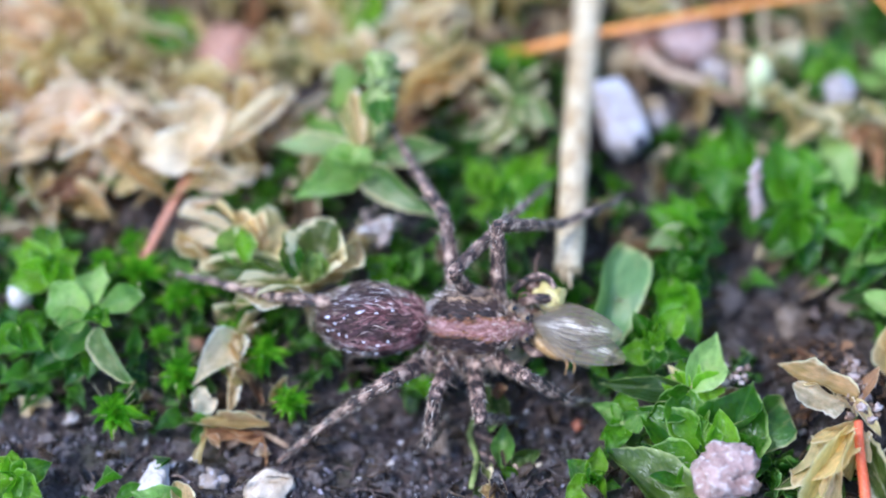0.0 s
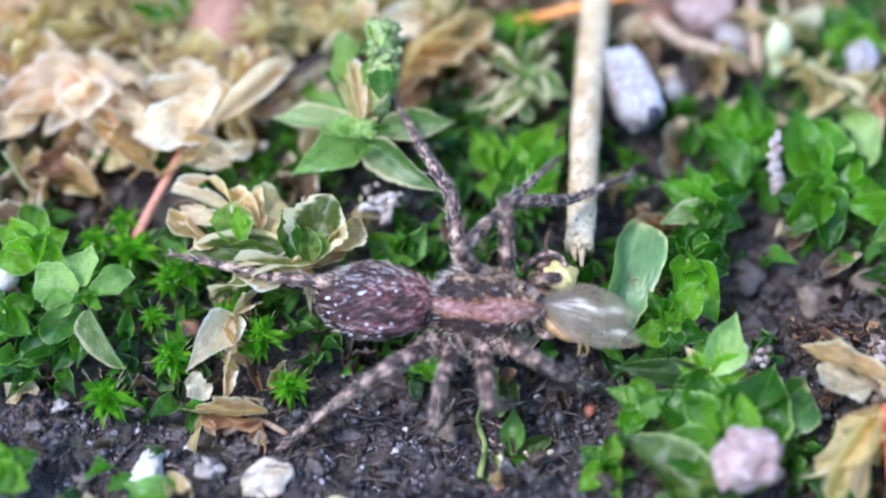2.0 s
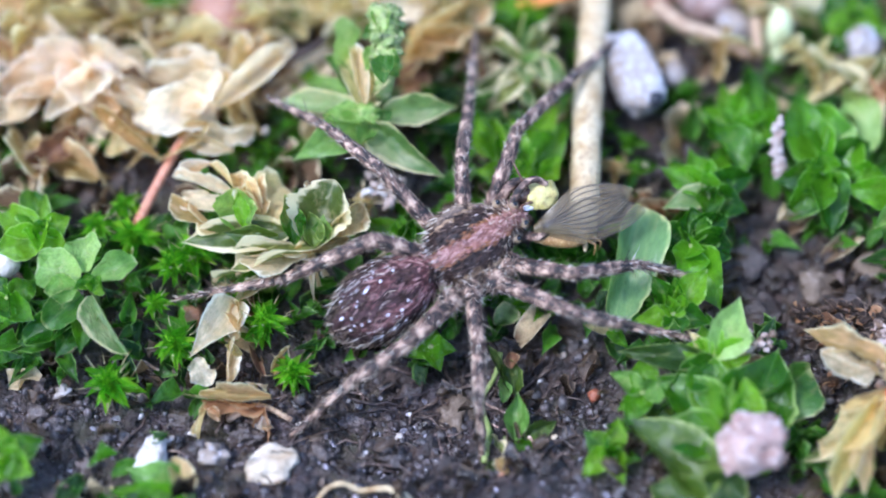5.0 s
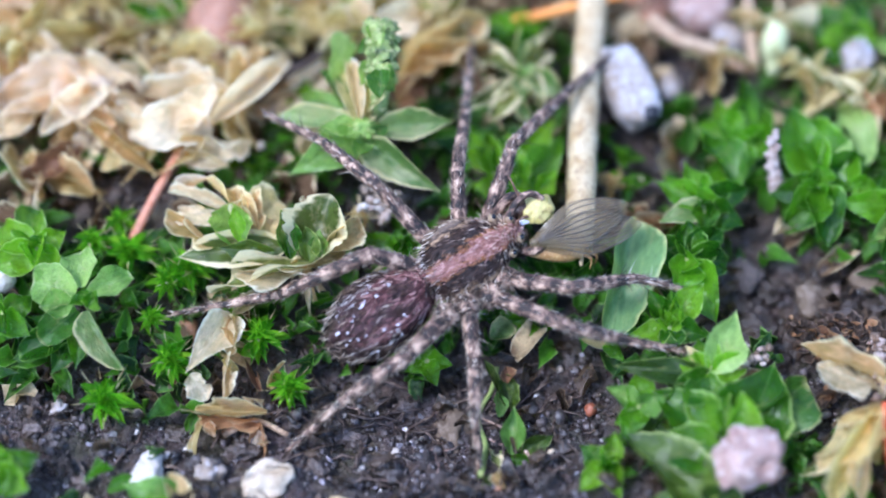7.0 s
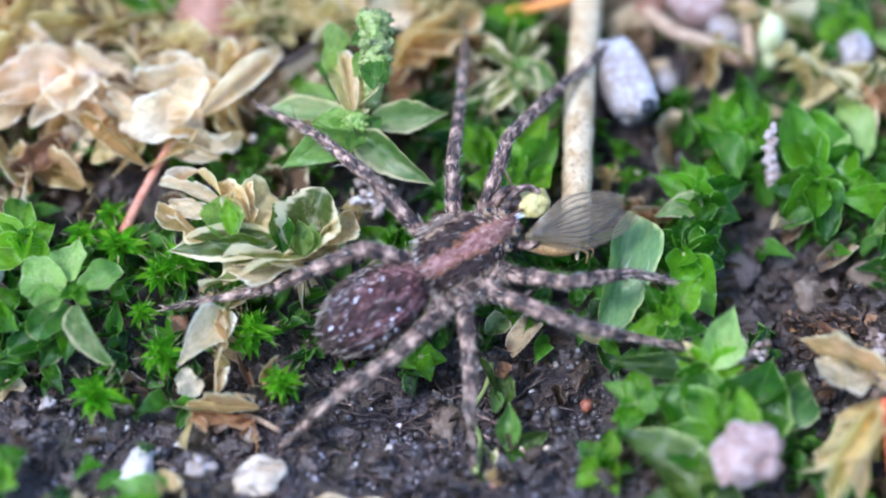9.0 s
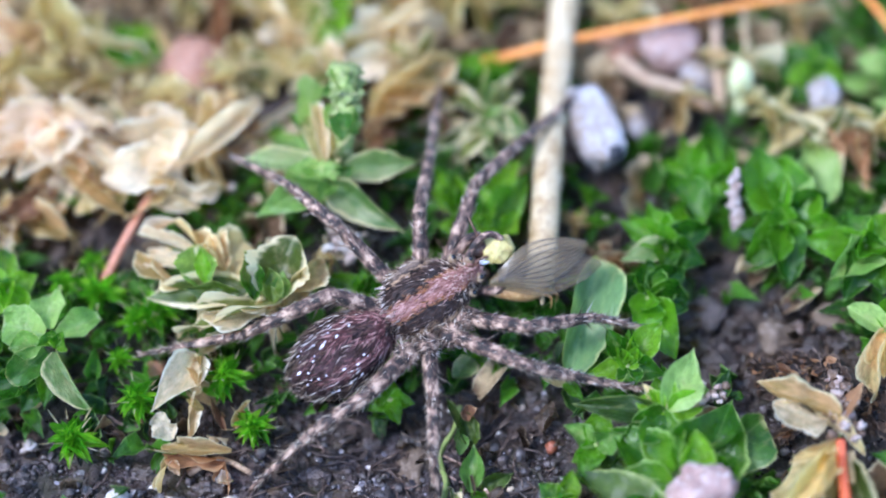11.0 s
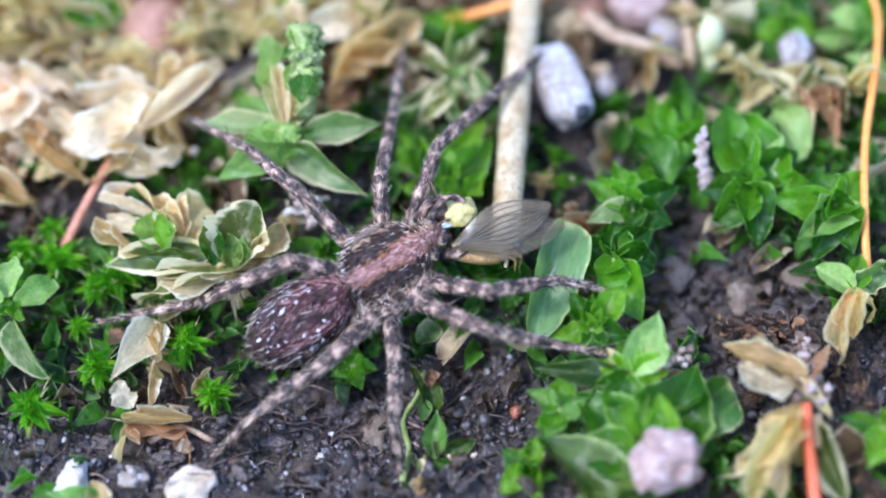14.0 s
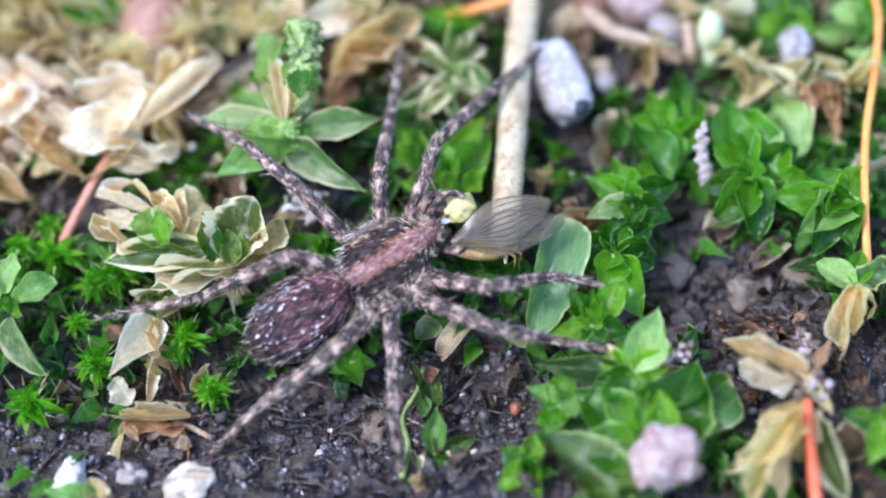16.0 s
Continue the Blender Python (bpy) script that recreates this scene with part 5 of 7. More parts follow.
blade(_p, "curl", DRY, (-9.04, 3.70, 0.50), (-9.96, 2.36, 0.50), 0.60, 0)
blade(_p, "boat", BLEACH, (-9.12, 6.49, 0.50), (-10.85, 6.26, 0.90), 0.70, 0)
blade(_p, "twist", BROWN, (-11.09, 6.40, 0.60), (-9.80, 4.86, 0.90), 0.60, 0)
_p = plant("dead_shoot", (-8.38, 5.88, 0.10), [], BLEACH, "pale dead moss leaves folded over one another", group="dead shoots")
blade(_p, "boat", WILT, (-7.68, 6.58, 0.40), (-6.43, 7.38, 0.60), 0.60, 0)
blade(_p, "wavy", BLEACH, (-8.58, 6.46, 0.40), (-7.88, 7.44, 0.80), 0.70, 0)
blade(_p, "wavy", BLEACH, (-6.34, 5.33, 0.20), (-5.48, 6.35, 0.40), 0.60, 10)
blade(_p, "wavy", DRY, (-9.56, 7.03, 0.30), (-8.48, 5.88, 0.80), 0.70, 10)
for _k, (_at, _size) in enumerate((((-5.03, 11.10, 0.80), 2.2), ((-2.77, 11.89, 0.80), 2.2), ((-0.84, 10.06, 0.80), 1.9), ((1.06, 11.89, 0.80), 2.2), ((-5.84, 8.23, 0.60), 1.7), ((-4.21, 9.71, 0.90), 1.7), ((-7.78, 12.15, 0.80), 2.4), ((0.10, 8.55, 0.80), 1.6))):
    rosette(_at, _size, (WILT, RIMMED, BLEACH)[_k % 3], "pale yellow-green wilting moss shoot", 120 + _k, n=8, lean=(0, -0.5), shapes=("wavy", "broad", "lance", "roll"), wide=0.42, open_to=35, name="dead_shoot", group="dead shoots", alt=WILT)
plant("dead_shoot", (-2.25, 7.88, 1.20), [((-0.71, 8.58, 1.40), 1.1, 0, "broad"), ((-3.18, 8.87, 1.40), 0.9, 0, "boat"), ((-4.03, 8.11, 1.20), 0.6, 20, "boat", WILT), ((-3.60, 7.52, 1.00), 0.5, 0, "boat", RIMMED)], BLEACH, "broad cream dead moss leaves", group="dead shoots")
plant("dead_shoot", (-3.42, 8.23, 0.60), [
    ((-5.88, 9.46, 0.90), 0.7, 0, "lance"), ((-4.33, 8.36, 1.00), 0.6, 0, "wavy"), ((-1.76, 9.37, 1.00), 0.9, 0, "wavy"), ((-3.09, 10.13, 1.00), 0.8, 0, "roll"), ((-3.72, 6.75, 0.90), 0.6, 0, "twist", RIMMED), ((-2.47, 8.18, 1.20), 1.0, 20, "roll", BLEACH), ((-4.80, 10.22, 0.90), 0.7, 0, "wavy"),
], WILT, "pale yellow-green wilting moss shoot", group="dead shoots")
plant("dead_shoot", (-1.28, 7.37, 0.60), [((1.77, 8.62, 1.00), 0.95, 10, "flat"), ((1.02, 7.68, 0.80), 0.8, 0, "roll", DRY), ((0.29, 9.71, 0.90), 1.0, 20, "wavy", BLEACH), ((-0.08, 7.43, 0.40), 0.7, 0, "roll", DRY), ((0.10, 8.30, 0.80), 0.7, 0, "lance", BLEACH)], WILT, "long pale yellow wilting moss leaves", group="dead shoots")
for _k, (_at, _size) in enumerate((((8.62, 7.36, 0.20), 1.6), ((11.63, 6.46, 0.40), 1.7), ((13.27, 5.20, 0.50), 1.9), ((10.57, 8.51, 0.30), 1.7), ((6.81, 10.89, 0.20), 1.8), ((9.73, 11.59, 0.30), 1.9), ((-0.47, 11.13, 0.50), 2.0), ((2.21, 11.39, 0.50), 2.0), ((-6.78, 11.13, 0.50), 2.0), ((12.72, 10.97, 0.40), 1.8), ((14.78, 5.67, 0.50), 1.8), ((6.56, 1.03, -0.20), 1.0), ((5.23, 2.49, -0.10), 0.9))):
    rosette(_at, _size, (DRY, WILT, BROWN)[_k % 3], "dead yellow-brown moss shoot", 90 + _k, n=7, lean=(0, -0.3), shapes=("wavy", "roll", "lance"), wide=0.3, open_to=55, name="dead_shoot", group="dead shoots", alt=RIMMED)


plant("moss_rosette", (-2.64, 9.34, 0.90), [((-2.98, 11.93, 1.50), 1.7, 0, "round"), ((-3.90, 10.00, 1.20), 0.8, 0, "flat", PALE), ((-1.79, 10.21, 1.20), 0.7, 0, "lance", PALE)], BRIGHT, "bright green moss leaf among dead shoots")
plant("moss_rosette", (-9.17, 8.52, 1.00), [((-10.20, 9.72, 1.40), 1.2, 0, "round"), ((-8.49, 9.60, 1.20), 0.8, 0, "flat")], BRIGHT, "bright green moss leaf among dead shoots")


_p = plant("dead_shoot", (13.31, 6.22, 0.10), [], DRY, "yellow-brown dead moss leaves arching over a pale green one", group="dead shoots")
blade(_p, "arch", DRY, (12.89, 6.31, 0.70), (11.35, 4.79, 0.50), 0.60, 0)
blade(_p, "arch", WILT, (12.70, 6.25, 0.70), (14.74, 5.49, 0.80), 0.70, 0)
blade(_p, "boat", BROWN, (14.47, 6.01, 0.60), (14.58, 3.52, 0.30), 0.55, 20)
blade(_p, "boat", DRY, (13.91, 5.64, 0.50), (14.35, 4.54, 0.30), 0.60, 0)
blade(_p, "flat", PALE, (13.22, 3.00, 0.30), (12.53, 5.58, 0.90), 1.15, 10)
blade(_p, "bowl", WILT, (11.85, 6.17, 0.20), (11.84, 6.88, 0.90), 0.90, 0)
_p = plant("moss_rosette", (12.56, 2.47, 0.30), [], GREEN, "tall deep green moss leaves with pale tips", group="moss shoots")
blade(_p, "flat", GREEN, (12.60, 1.67, 0.80), (10.70, 4.66, 1.30), 1.50, 0)
blade(_p, "flat", GREEN, (12.43, 1.81, 0.90), (13.45, 1.65, 0.80), 0.80, 0)
blade(_p, "flat", GREEN, (9.04, 1.89, 0.60), (7.95, 4.51, 0.80), 1.30, 20)
blade(_p, "flat", GREEN, (10.04, 3.62, 0.30), (9.59, 6.60, 0.60), 1.10, 0)
_p = plant("moss_rosette", (15.32, 8.08, 0.10), [], PALE, "pale green moss leaves behind the tangle", group="moss shoots")
blade(_p, "flat", PALE, (13.97, 8.04, 0.60), (16.49, 7.85, 0.60), 0.70, 30)
blade(_p, "flat", BRIGHT, (13.00, 7.00, 0.30), (11.95, 8.98, 0.70), 0.90, 0)
blade(_p, "flat", PALE, (16.33, 6.36, 0.40), (14.95, 7.05, 0.60), 0.80, 0)


# ---- stones ----
def stone(name, centre, radii, seed, material, label, **kw):
    return tagged(lump(name, centre, radii, seed, material, **kw), label, "stone", "loose stones")


stone("stone", (-7.30, 8.60, 0.50), (1.25, 1.4, 1.0), 1, RUST, "rounded rust-pink stone among dead moss", detail=3)
stone("pebble", (-4.95, -7.56, -0.59), (0.68, 0.52, 0.4), 2, CREAM, "cream-coloured flat pebble on the soil", detail=4, rough=0.34, freq=1.1, turn=(0.35, 0, 0.35), sharp=0.45, box=0.85)
stone("pebble", (-8.38, -7.38, -0.68), (0.42, 0.8, 0.4), 3, QUARTZ, "white quartz pebble on the soil", detail=4, rough=0.4, freq=1.2, turn=(0.3, 0.2, -0.2), sharp=0.45, box=0.85)
stone("pebble", (8.42, -7.82, 1.20), (0.88, 0.78, 0.7), 4, PINK, "pale pink rough granite pebble lying on moss leaves", detail=4, rough=0.38, freq=2.2, turn=(0, 0, 0.2), box=0.72)
stone("pebble", (9.21, -0.27, -1.13), (0.75, 0.6, 0.5), 5, CRUMBLE, "grey crumbly stone in dark soil", detail=3, rough=0.5, freq=2.0)
stone("pebble", (11.41, -1.21, -1.07), (0.7, 0.6, 0.45), 6, TAN, "smooth brown pebble in dark soil", detail=4, rough=0.35, freq=1.3, sharp=0.5, box=0.7, turn=(0.2, 0.5, 0.6))
stone("pebble", (10.71, 0.17, -1.11), (0.5, 0.4, 0.3), 7, DULLSTONE, "brown pebble in dark soil", rough=0.4, sharp=0.5)
stone("pebble", (13.06, -0.65, -0.73), (0.6, 0.45, 0.35), 8, TAN, "pale tan pebble in dark soil", detail=4, rough=0.35, freq=1.3, sharp=0.4, box=0.75)
stone("pebble", (0.26, -5.44, -1.62), (0.6, 0.9, 0.45), 9, TAN, "half-buried tan stone in the soil", detail=4, rough=0.5, freq=1.6, sharp=0.3)
stone("pebble", (4.33, -4.97, -1.09), (0.2, 0.22, 0.2), 10, REDGRAIN, "tiny rust-red grain on dark soil")
stone("pebble", (-6.62, -7.27, -0.62), (0.35, 0.3, 0.3), 11, GREY, "small grey pebble on the soil", detail=3, rough=0.8, freq=1.6, sharp=0.5, box=0.7)
# White grain put in for a glint; its pale colour stands for the light.
stone("pebble", (2.77, -4.46, -1.29), (0.13, 0.13, 0.13), 12, QUARTZ, "white sand grain standing in for a glint on dark soil")
stone("pebble", (7.39, 6.44, 0.00), (0.36, 0.5, 0.36), 13, GREY, "pale grey stone between shoots", detail=4, rough=0.3)
stone("pebble", (9.47, 8.42, 0.10), (0.6, 0.6, 0.5), 113, GREY, "white stone behind a twig", detail=4, rough=0.3)
stone("pebble", (8.64, 9.86, 0.20), (1.1, 1.0, 0.7), 14, PINK, "pale pinkish stone at the back", detail=3)
stone("pebble", (6.96, 9.92, 0.00), (0.8, 0.8, 0.6), 15, RUST, "dark reddish stone at the back", detail=3)
stone("pebble", (13.42, 7.13, 0.70), (0.48, 0.68, 0.5), 16, GREY, "small white stone on moss", detail=4, rough=0.3, freq=1.4)
stone("pebble", (-13.22, -1.14, 0.20), (0.4, 0.5, 0.4), 17, QUARTZ, "white grain between shoots")
# A glint among the moss, made as a white grain.
stone("pebble", (-5.77, 3.95, 0.10), (0.14, 0.14, 0.14), 18, QUARTZ, "white sand grain standing in for a glint in green moss")
stone("pebble", (-7.73, -2.45, -0.90), (0.4, 0.5, 0.4), 19, RUST, "reddish brown stone under moss")
for _k, _at in enumerate(((-12.06, -4.55, -1.00), (-10.97, -5.31, -1.00), (-11.34, -6.25, -1.00), (-7.78, -5.88, -1.00), (-10.21, -7.53, -1.00), (-3.65, -7.00, -1.30), (-2.71, -5.84, -1.40), (-1.54, -7.08, -1.50), (2.54, -7.26, -1.50), (-1.07, -4.70, -1.40), (-5.78, -6.43, -1.00), (3.82, -3.26, -1.20), (-10.41, 2.41, -0.60), (-11.25, 1.97, -0.60), (10.23, -2.63, -0.60), (11.93, -0.94, -0.40))):
    _z = ground_z(_at[0], _at[1])
    stone("pebble", (_at[0], _at[1], _z + 0.02), (0.26 + 0.06 * (_k % 4), 0.28, 0.2), 20 + _k, DULLSTONE, "small dull stone pressed into the soil", detail=3, rough=0.9, freq=1.7, sharp=0.5, box=0.75)

# Sand grains; the tiny quartz ones are white to stand for wet glints.
for _at, _s, _m in (((-1.38, -6.30, -1.25), 0.13, QUARTZ), ((-2.34, -6.99, -0.98), 0.1, QUARTZ), ((-11.26, -4.93, -1.01), 0.25, GREY), ((-7.85, -6.69, -0.86), 0.22, GREY), ((-7.32, -6.38, -0.93), 0.16, QUARTZ), ((-5.83, -7.52, -0.66), 0.16, DULLSTONE), ((-11.84, -5.84, -0.73), 0.3, DULLSTONE), ((-9.24, -6.54, -0.81), 0.2, DULLSTONE), ((3.10, -6.50, -0.86), 0.1, CREAM), ((1.61, -7.73, -0.61), 0.14, RUST), ((-1.07, -5.46, -1.41), 0.08, QUARTZ), ((-2.90, -5.03, -1.33), 0.08, QUARTZ), ((-8.92, -5.84, -0.89), 0.12, QUARTZ), ((4.60, -4.49, -1.09), 0.1, DULLSTONE), ((1.28, -3.53, -1.40), 0.1, GREY), ((3.47, -3.57, -1.17), 0.12, GREY)):
    stone("sand_grain", _at, (_s, _s * 0.85, _s * 0.7), int(_s * 1000) + 7, _m, "small pale sand grain on dark soil, whitest ones standing for glints", rough=0.9, freq=1.7, sharp=0.5, box=0.7)
_spotted = tagged(lump("spotted_stone", (0, 0, 0), (0.72, 1.5, 0.66), 51, GREY, detail=4, rough=0.16, freq=1.4, box=0.62), "pale grey stone with a black spot at its end", "stone", "loose stones")
_spotted.matrix_basis = Matrix.Translation(Vector((5.95, 5.77, 0.80)) * MM) @ Euler((0.12, 0, 0.33)).to_matrix().to_4x4()
lump("black_spot", (0.1, -1.32, 0.42), (0.32, 0.26, 0.2), 52, BLACK, _spotted, "black mineral spot", detail=3)
for _k, (_at, _r) in enumerate((((8.73, -0.45, -0.20), 0.7), ((9.33, -1.11, -0.30), 0.6), ((9.49, -2.16, -0.40), 0.7), ((10.25, 0.50, -0.20), 0.6), ((10.67, -2.96, -0.40), 0.8), ((12.09, -2.22, -0.30), 0.8), ((10.24, -0.59, -0.30), 0.5), ((11.85, -0.06, -0.30), 0.6), ((12.96, -3.08, -0.20), 0.8), ((9.58, -3.74, -0.40), 0.6), ((13.47, -1.89, -0.20), 0.7), ((11.39, -1.00, -0.30), 0.5))):
    stone("clod", (_at[0], _at[1], ground_z(_at[0], _at[1]) + 0.15), (_r, _r * 0.85, _r * 0.6), 300 + _k, CLOD, "dark clod of damp soil", detail=4, rough=0.7, freq=1.9, sharp=0.2)
_crumb = root("quartz_crumb", (-1.94, 0.96, 0.60), "crumbly white quartz grain with brown soil on it", "stone", "loose stones")
crumb_rng = random.Random(4)
for _k in range(26):
    _s = crumb_rng.uniform(0.07, 0.2)
    lump("grain", (crumb_rng.gauss(0, 0.24), crumb_rng.gauss(0.1, 0.26), crumb_rng.uniform(0.0, 0.55)), (_s, _s * 0.8, _s), 60 + _k, QUARTZ if _k % 3 == 0 else CRUMB, _crumb, rough=1.1, freq=2.0, sharp=0.6, box=0.7)
_bit = root("soil_crumb", (8.84, -4.45, 0.90), "crumbly brown and white bit of soil caught on moss leaves", "soil crumb")
for _k in range(22):
    _s = crumb_rng.uniform(0.05, 0.13)
    lump("grain", (crumb_rng.gauss(0, 0.2), crumb_rng.gauss(0, 0.17), crumb_rng.uniform(-0.1, 0.25)), (_s, _s * 0.8, _s), 860 + _k, CRUMB if _k % 2 else RUSTDUFF, _bit, rough=1.1, freq=2.0, sharp=0.6, box=0.7)
# ---- stalk, twigs and threads ----
_stalk = root("dry_stalk", (3.97, -1.03, 0.70), "pale straw-coloured dry stalk with a frayed broken end", "stalk")
_line = [Vector(p) - _stalk.location / MM for p in ((4.04, -0.59, 0.90), (4.20, 1.44, 1.00), (4.45, 4.93, 1.10), (4.75, 7.69, 1.20), (5.13, 11.14, 1.30), (5.77, 16.17, 1.20))]
tube_part("shaft", _line, 0.44, 0.50, STRAW, _stalk, sides=12, wobble=0.06, seed=5, steps=8)
for _k, (_a, _b, _r) in enumerate((((-0.3, 0.3, 0.1), (-0.12, -0.35, -0.1), 0.2), ((0.0, 0.3, 0.2), (0.05, -0.62, 0.0), 0.2), ((0.22, 0.4, 0.1), (0.3, -0.1, 0.1), 0.16), ((-0.1, 0.35, 0.3), (-0.02, -0.2, 0.3), 0.16))):
    _p = Vector(_line[0])
    tube_part("splinter", [_p + Vector(_a), _p + (Vector(_a) + Vector(_b)) / 2 + Vector((0.03, 0, 0.02)), _p + Vector(_b)], _r, _r * 0.25, STRAW, _stalk, sides=6, wobble=0.15, seed=_k)


def strand(name, points, r0, r1, material, label, category, **kw):
    ob = tube_part(name, points, r0, r1, material, **kw)
    return tagged(ob, label, category, "twigs and threads")


strand("orange_seta", ((2.23, 8.73, 0.60), (5.28, 9.21, 1.20), (8.89, 9.96, 1.40), (11.77, 10.66, 1.40), (15.31, 11.59, 1.20)), 0.16, 0.1, ORANGE, "long orange moss stalk lying across the shoots", "moss stalk")
strand("orange_seta", ((14.65, 12.34, 1.00), (15.50, 10.22, 1.40), (16.01, 8.14, 1.60), (15.79, 6.05, 1.50), (15.10, 3.02, 1.30), (14.78, 0.22, 1.00), (14.80, -1.31, 0.20)), 0.1, 0.13, ORANGE, "orange moss stalk arching over green shoots", "moss stalk")
strand("russet_seta", ((-9.49, 0.35, 0.00), (-9.08, 1.31, 0.30), (-8.50, 2.61, 0.60), (-8.06, 3.73, 0.60)), 0.17, 0.12, RUSSET, "brick red moss stalk beside dead leaves", "moss stalk")
strand("red_seta", ((12.36, -6.15, 1.30), (12.30, -7.09, 1.25), (12.32, -8.22, 1.10), (12.38, -9.99, 0.60)), 0.14, 0.17, RED, "bright red moss stalk in a withered shoot", "moss stalk")
strand("twig", ((6.87, 8.75, 0.70), (7.74, 7.78, 0.80), (8.64, 7.45, 0.80), (9.79, 6.79, 0.50)), 0.3, 0.14, TWIG, "short tan twig lying on moss", "twig", wobble=0.12)
strand("twig", ((-5.94, 5.05, 0.90), (-5.23, 5.88, 1.10), (-4.37, 6.52, 1.10), (-3.67, 7.55, 0.80)), 0.16, 0.12, DUFF, "dark purplish brown twig among dead leaves", "twig", wobble=0.12)
strand("yellow_stem", ((10.18, 10.91, 0.70), (10.12, 8.75, 0.60), (10.16, 7.09, 0.00)), 0.17, 0.2, TWIG, "tan moss stem standing in the tangle", "moss stalk")
strand("yellow_stem", ((11.12, 11.01, 0.90), (11.09, 8.96, 0.90), (11.19, 8.06, 0.80)), 0.08, 0.1, STRAW, "thin yellow stem bearing a pale bud", "moss stalk")
strand("twig", ((-6.38, -5.89, -0.98), (-5.48, -5.56, -0.73), (-4.49, -5.93, -0.91)), 0.12, 0.08, TWIG, "thin dark twig on the soil", "twig", wobble=0.15)
strand("rootlet", ((-3.67, -8.65, -0.77), (-3.33, -8.28, -0.61), (-2.89, -8.15, -0.59), (-2.39, -8.28, -0.75), (-1.75, -8.26, -0.65), (-1.25, -8.44, -0.69), (-0.83, -8.73, -0.87)), 0.07, 0.12, STRAW, "pale cream rootlet on dark soil", "rootlet", wobble=0.25)
strand("rootlet", ((1.05, -7.42, -0.67), (1.23, -6.32, -0.87), (1.01, -5.17, -1.24), (1.44, -4.20, -1.26), (1.61, -3.53, -1.08)), 0.09, 0.07, STEM, "green moss runner beside a sprout", "rootlet", wobble=0.25)
strand("twig", ((-11.49, -3.63, -0.92), (-10.49, -3.13, -0.61), (-9.53, -3.79, -0.81)), 0.08, 0.06, STRAW, "thin pale dead stem on the soil", "twig")
for _k, (_a, _b, _c) in enumerate((((10.28, -2.52, -0.30), (10.90, -3.08, 0.10), (11.64, -3.51, 0.30)), ((11.19, -2.49, -0.20), (11.91, -2.84, 0.20), (12.79, -3.46, 0.40)), ((10.60, -3.41, -0.30), (11.50, -3.79, 0.00), (12.35, -4.23, 0.40)), ((10.54, -3.08, -0.40), (11.81, -4.01, 0.00), (13.36, -4.43, 0.20)), ((10.44, -5.39, -0.50), (11.33, -4.89, -0.10), (12.29, -4.02, 0.00)), ((13.66, -3.22, -0.40), (14.03, -4.42, 0.00), (14.27, -5.59, 0.10)), ((13.73, -4.88, -0.50), (12.98, -3.65, 0.00), (12.41, -2.74, 0.10)), ((13.81, -6.76, -0.40), (13.91, -7.90, 0.10), (14.24, -8.69, 0.30)))):
    spike("rotting_shoot", (_a, _b, _c), 110, 0.34, (SCRAP, SCRAP, SCRAP, BROWN), ("lance", "twist", "curl"), 0.16, "dark brown rotting moss shoot lying on soil", 500 + _k, rise=0.9, stem_material=DUFF)
_bud = root("pale_bud", (10.79, 7.40, -0.10), "pale yellow-green closed moss bud", "bud")
lump("bud_body", (0, 0.3, 0.75), (0.42, 0.55, 0.95), 71, BUDPALE, _bud, detail=4, rough=0.16)
lump("bud_base", (0.05, -0.05, 0.15), (0.26, 0.3, 0.4), 72, BUDPALE, _bud, detail=4, rough=0.2)
_seed = root("scaly_stick", (10.22, 1.85, 0.60), "whitish brown scaly dead shoot standing upright", "dead shoot")
for _k in range(20):
    _f = _k / 19
    _s = (0.24 - 0.1 * _f) * crumb_rng.uniform(0.6, 1.15)
    lump("scale", (-0.16 * _f + crumb_rng.uniform(-0.1, 0.1), 1.1 * _f, 1.5 * _f), (_s, _s * 0.8, _s * 0.9), 80 + _k, CRUMB, _seed, rough=0.6, freq=2.0, sharp=0.4)



# ---- the spider ----
def band_material(name, tones, period, seed, rough=0.6):
    """Hairy leg skin with uneven dark and pale rings."""
    n = Nodes(name)
    sep = n.node("ShaderNodeSeparateXYZ")
    n.link(n.coords(), sep.inputs[0])
    warp = n.noise(0.35, 3.0)
    rnd = n.maths("MULTIPLY", n.random_object(), 6.28)
    streak = n.tree.nodes.new("ShaderNodeVectorMath")
    streak.operation = "MULTIPLY"
    streak.inputs[1].default_value = (0.4, 1.0, 1.0)
    n.link(n.coords(), streak.inputs[0])
    wave = n.maths("SINE", n.maths("ADD", n.maths("ADD", n.maths("MULTIPLY", sep.outputs["X"], 6283.0 / period), n.maths("MULTIPLY", warp, 11.0)), rnd))
    tone = n.maths("ADD", n.maths("MULTIPLY", wave, 0.11), n.maths("MULTIPLY", n.noise(0.17, 4.0, 0.7, where=streak.outputs[0]), 1.05))
    col = n.ramp(tone, (0.40, tones[0]), (0.56, tones[1]), (0.72, tones[2]))
    n.bump(n.noise(0.06, 2.0), 0.03)
    return n.finish(col, rough, 0.4)


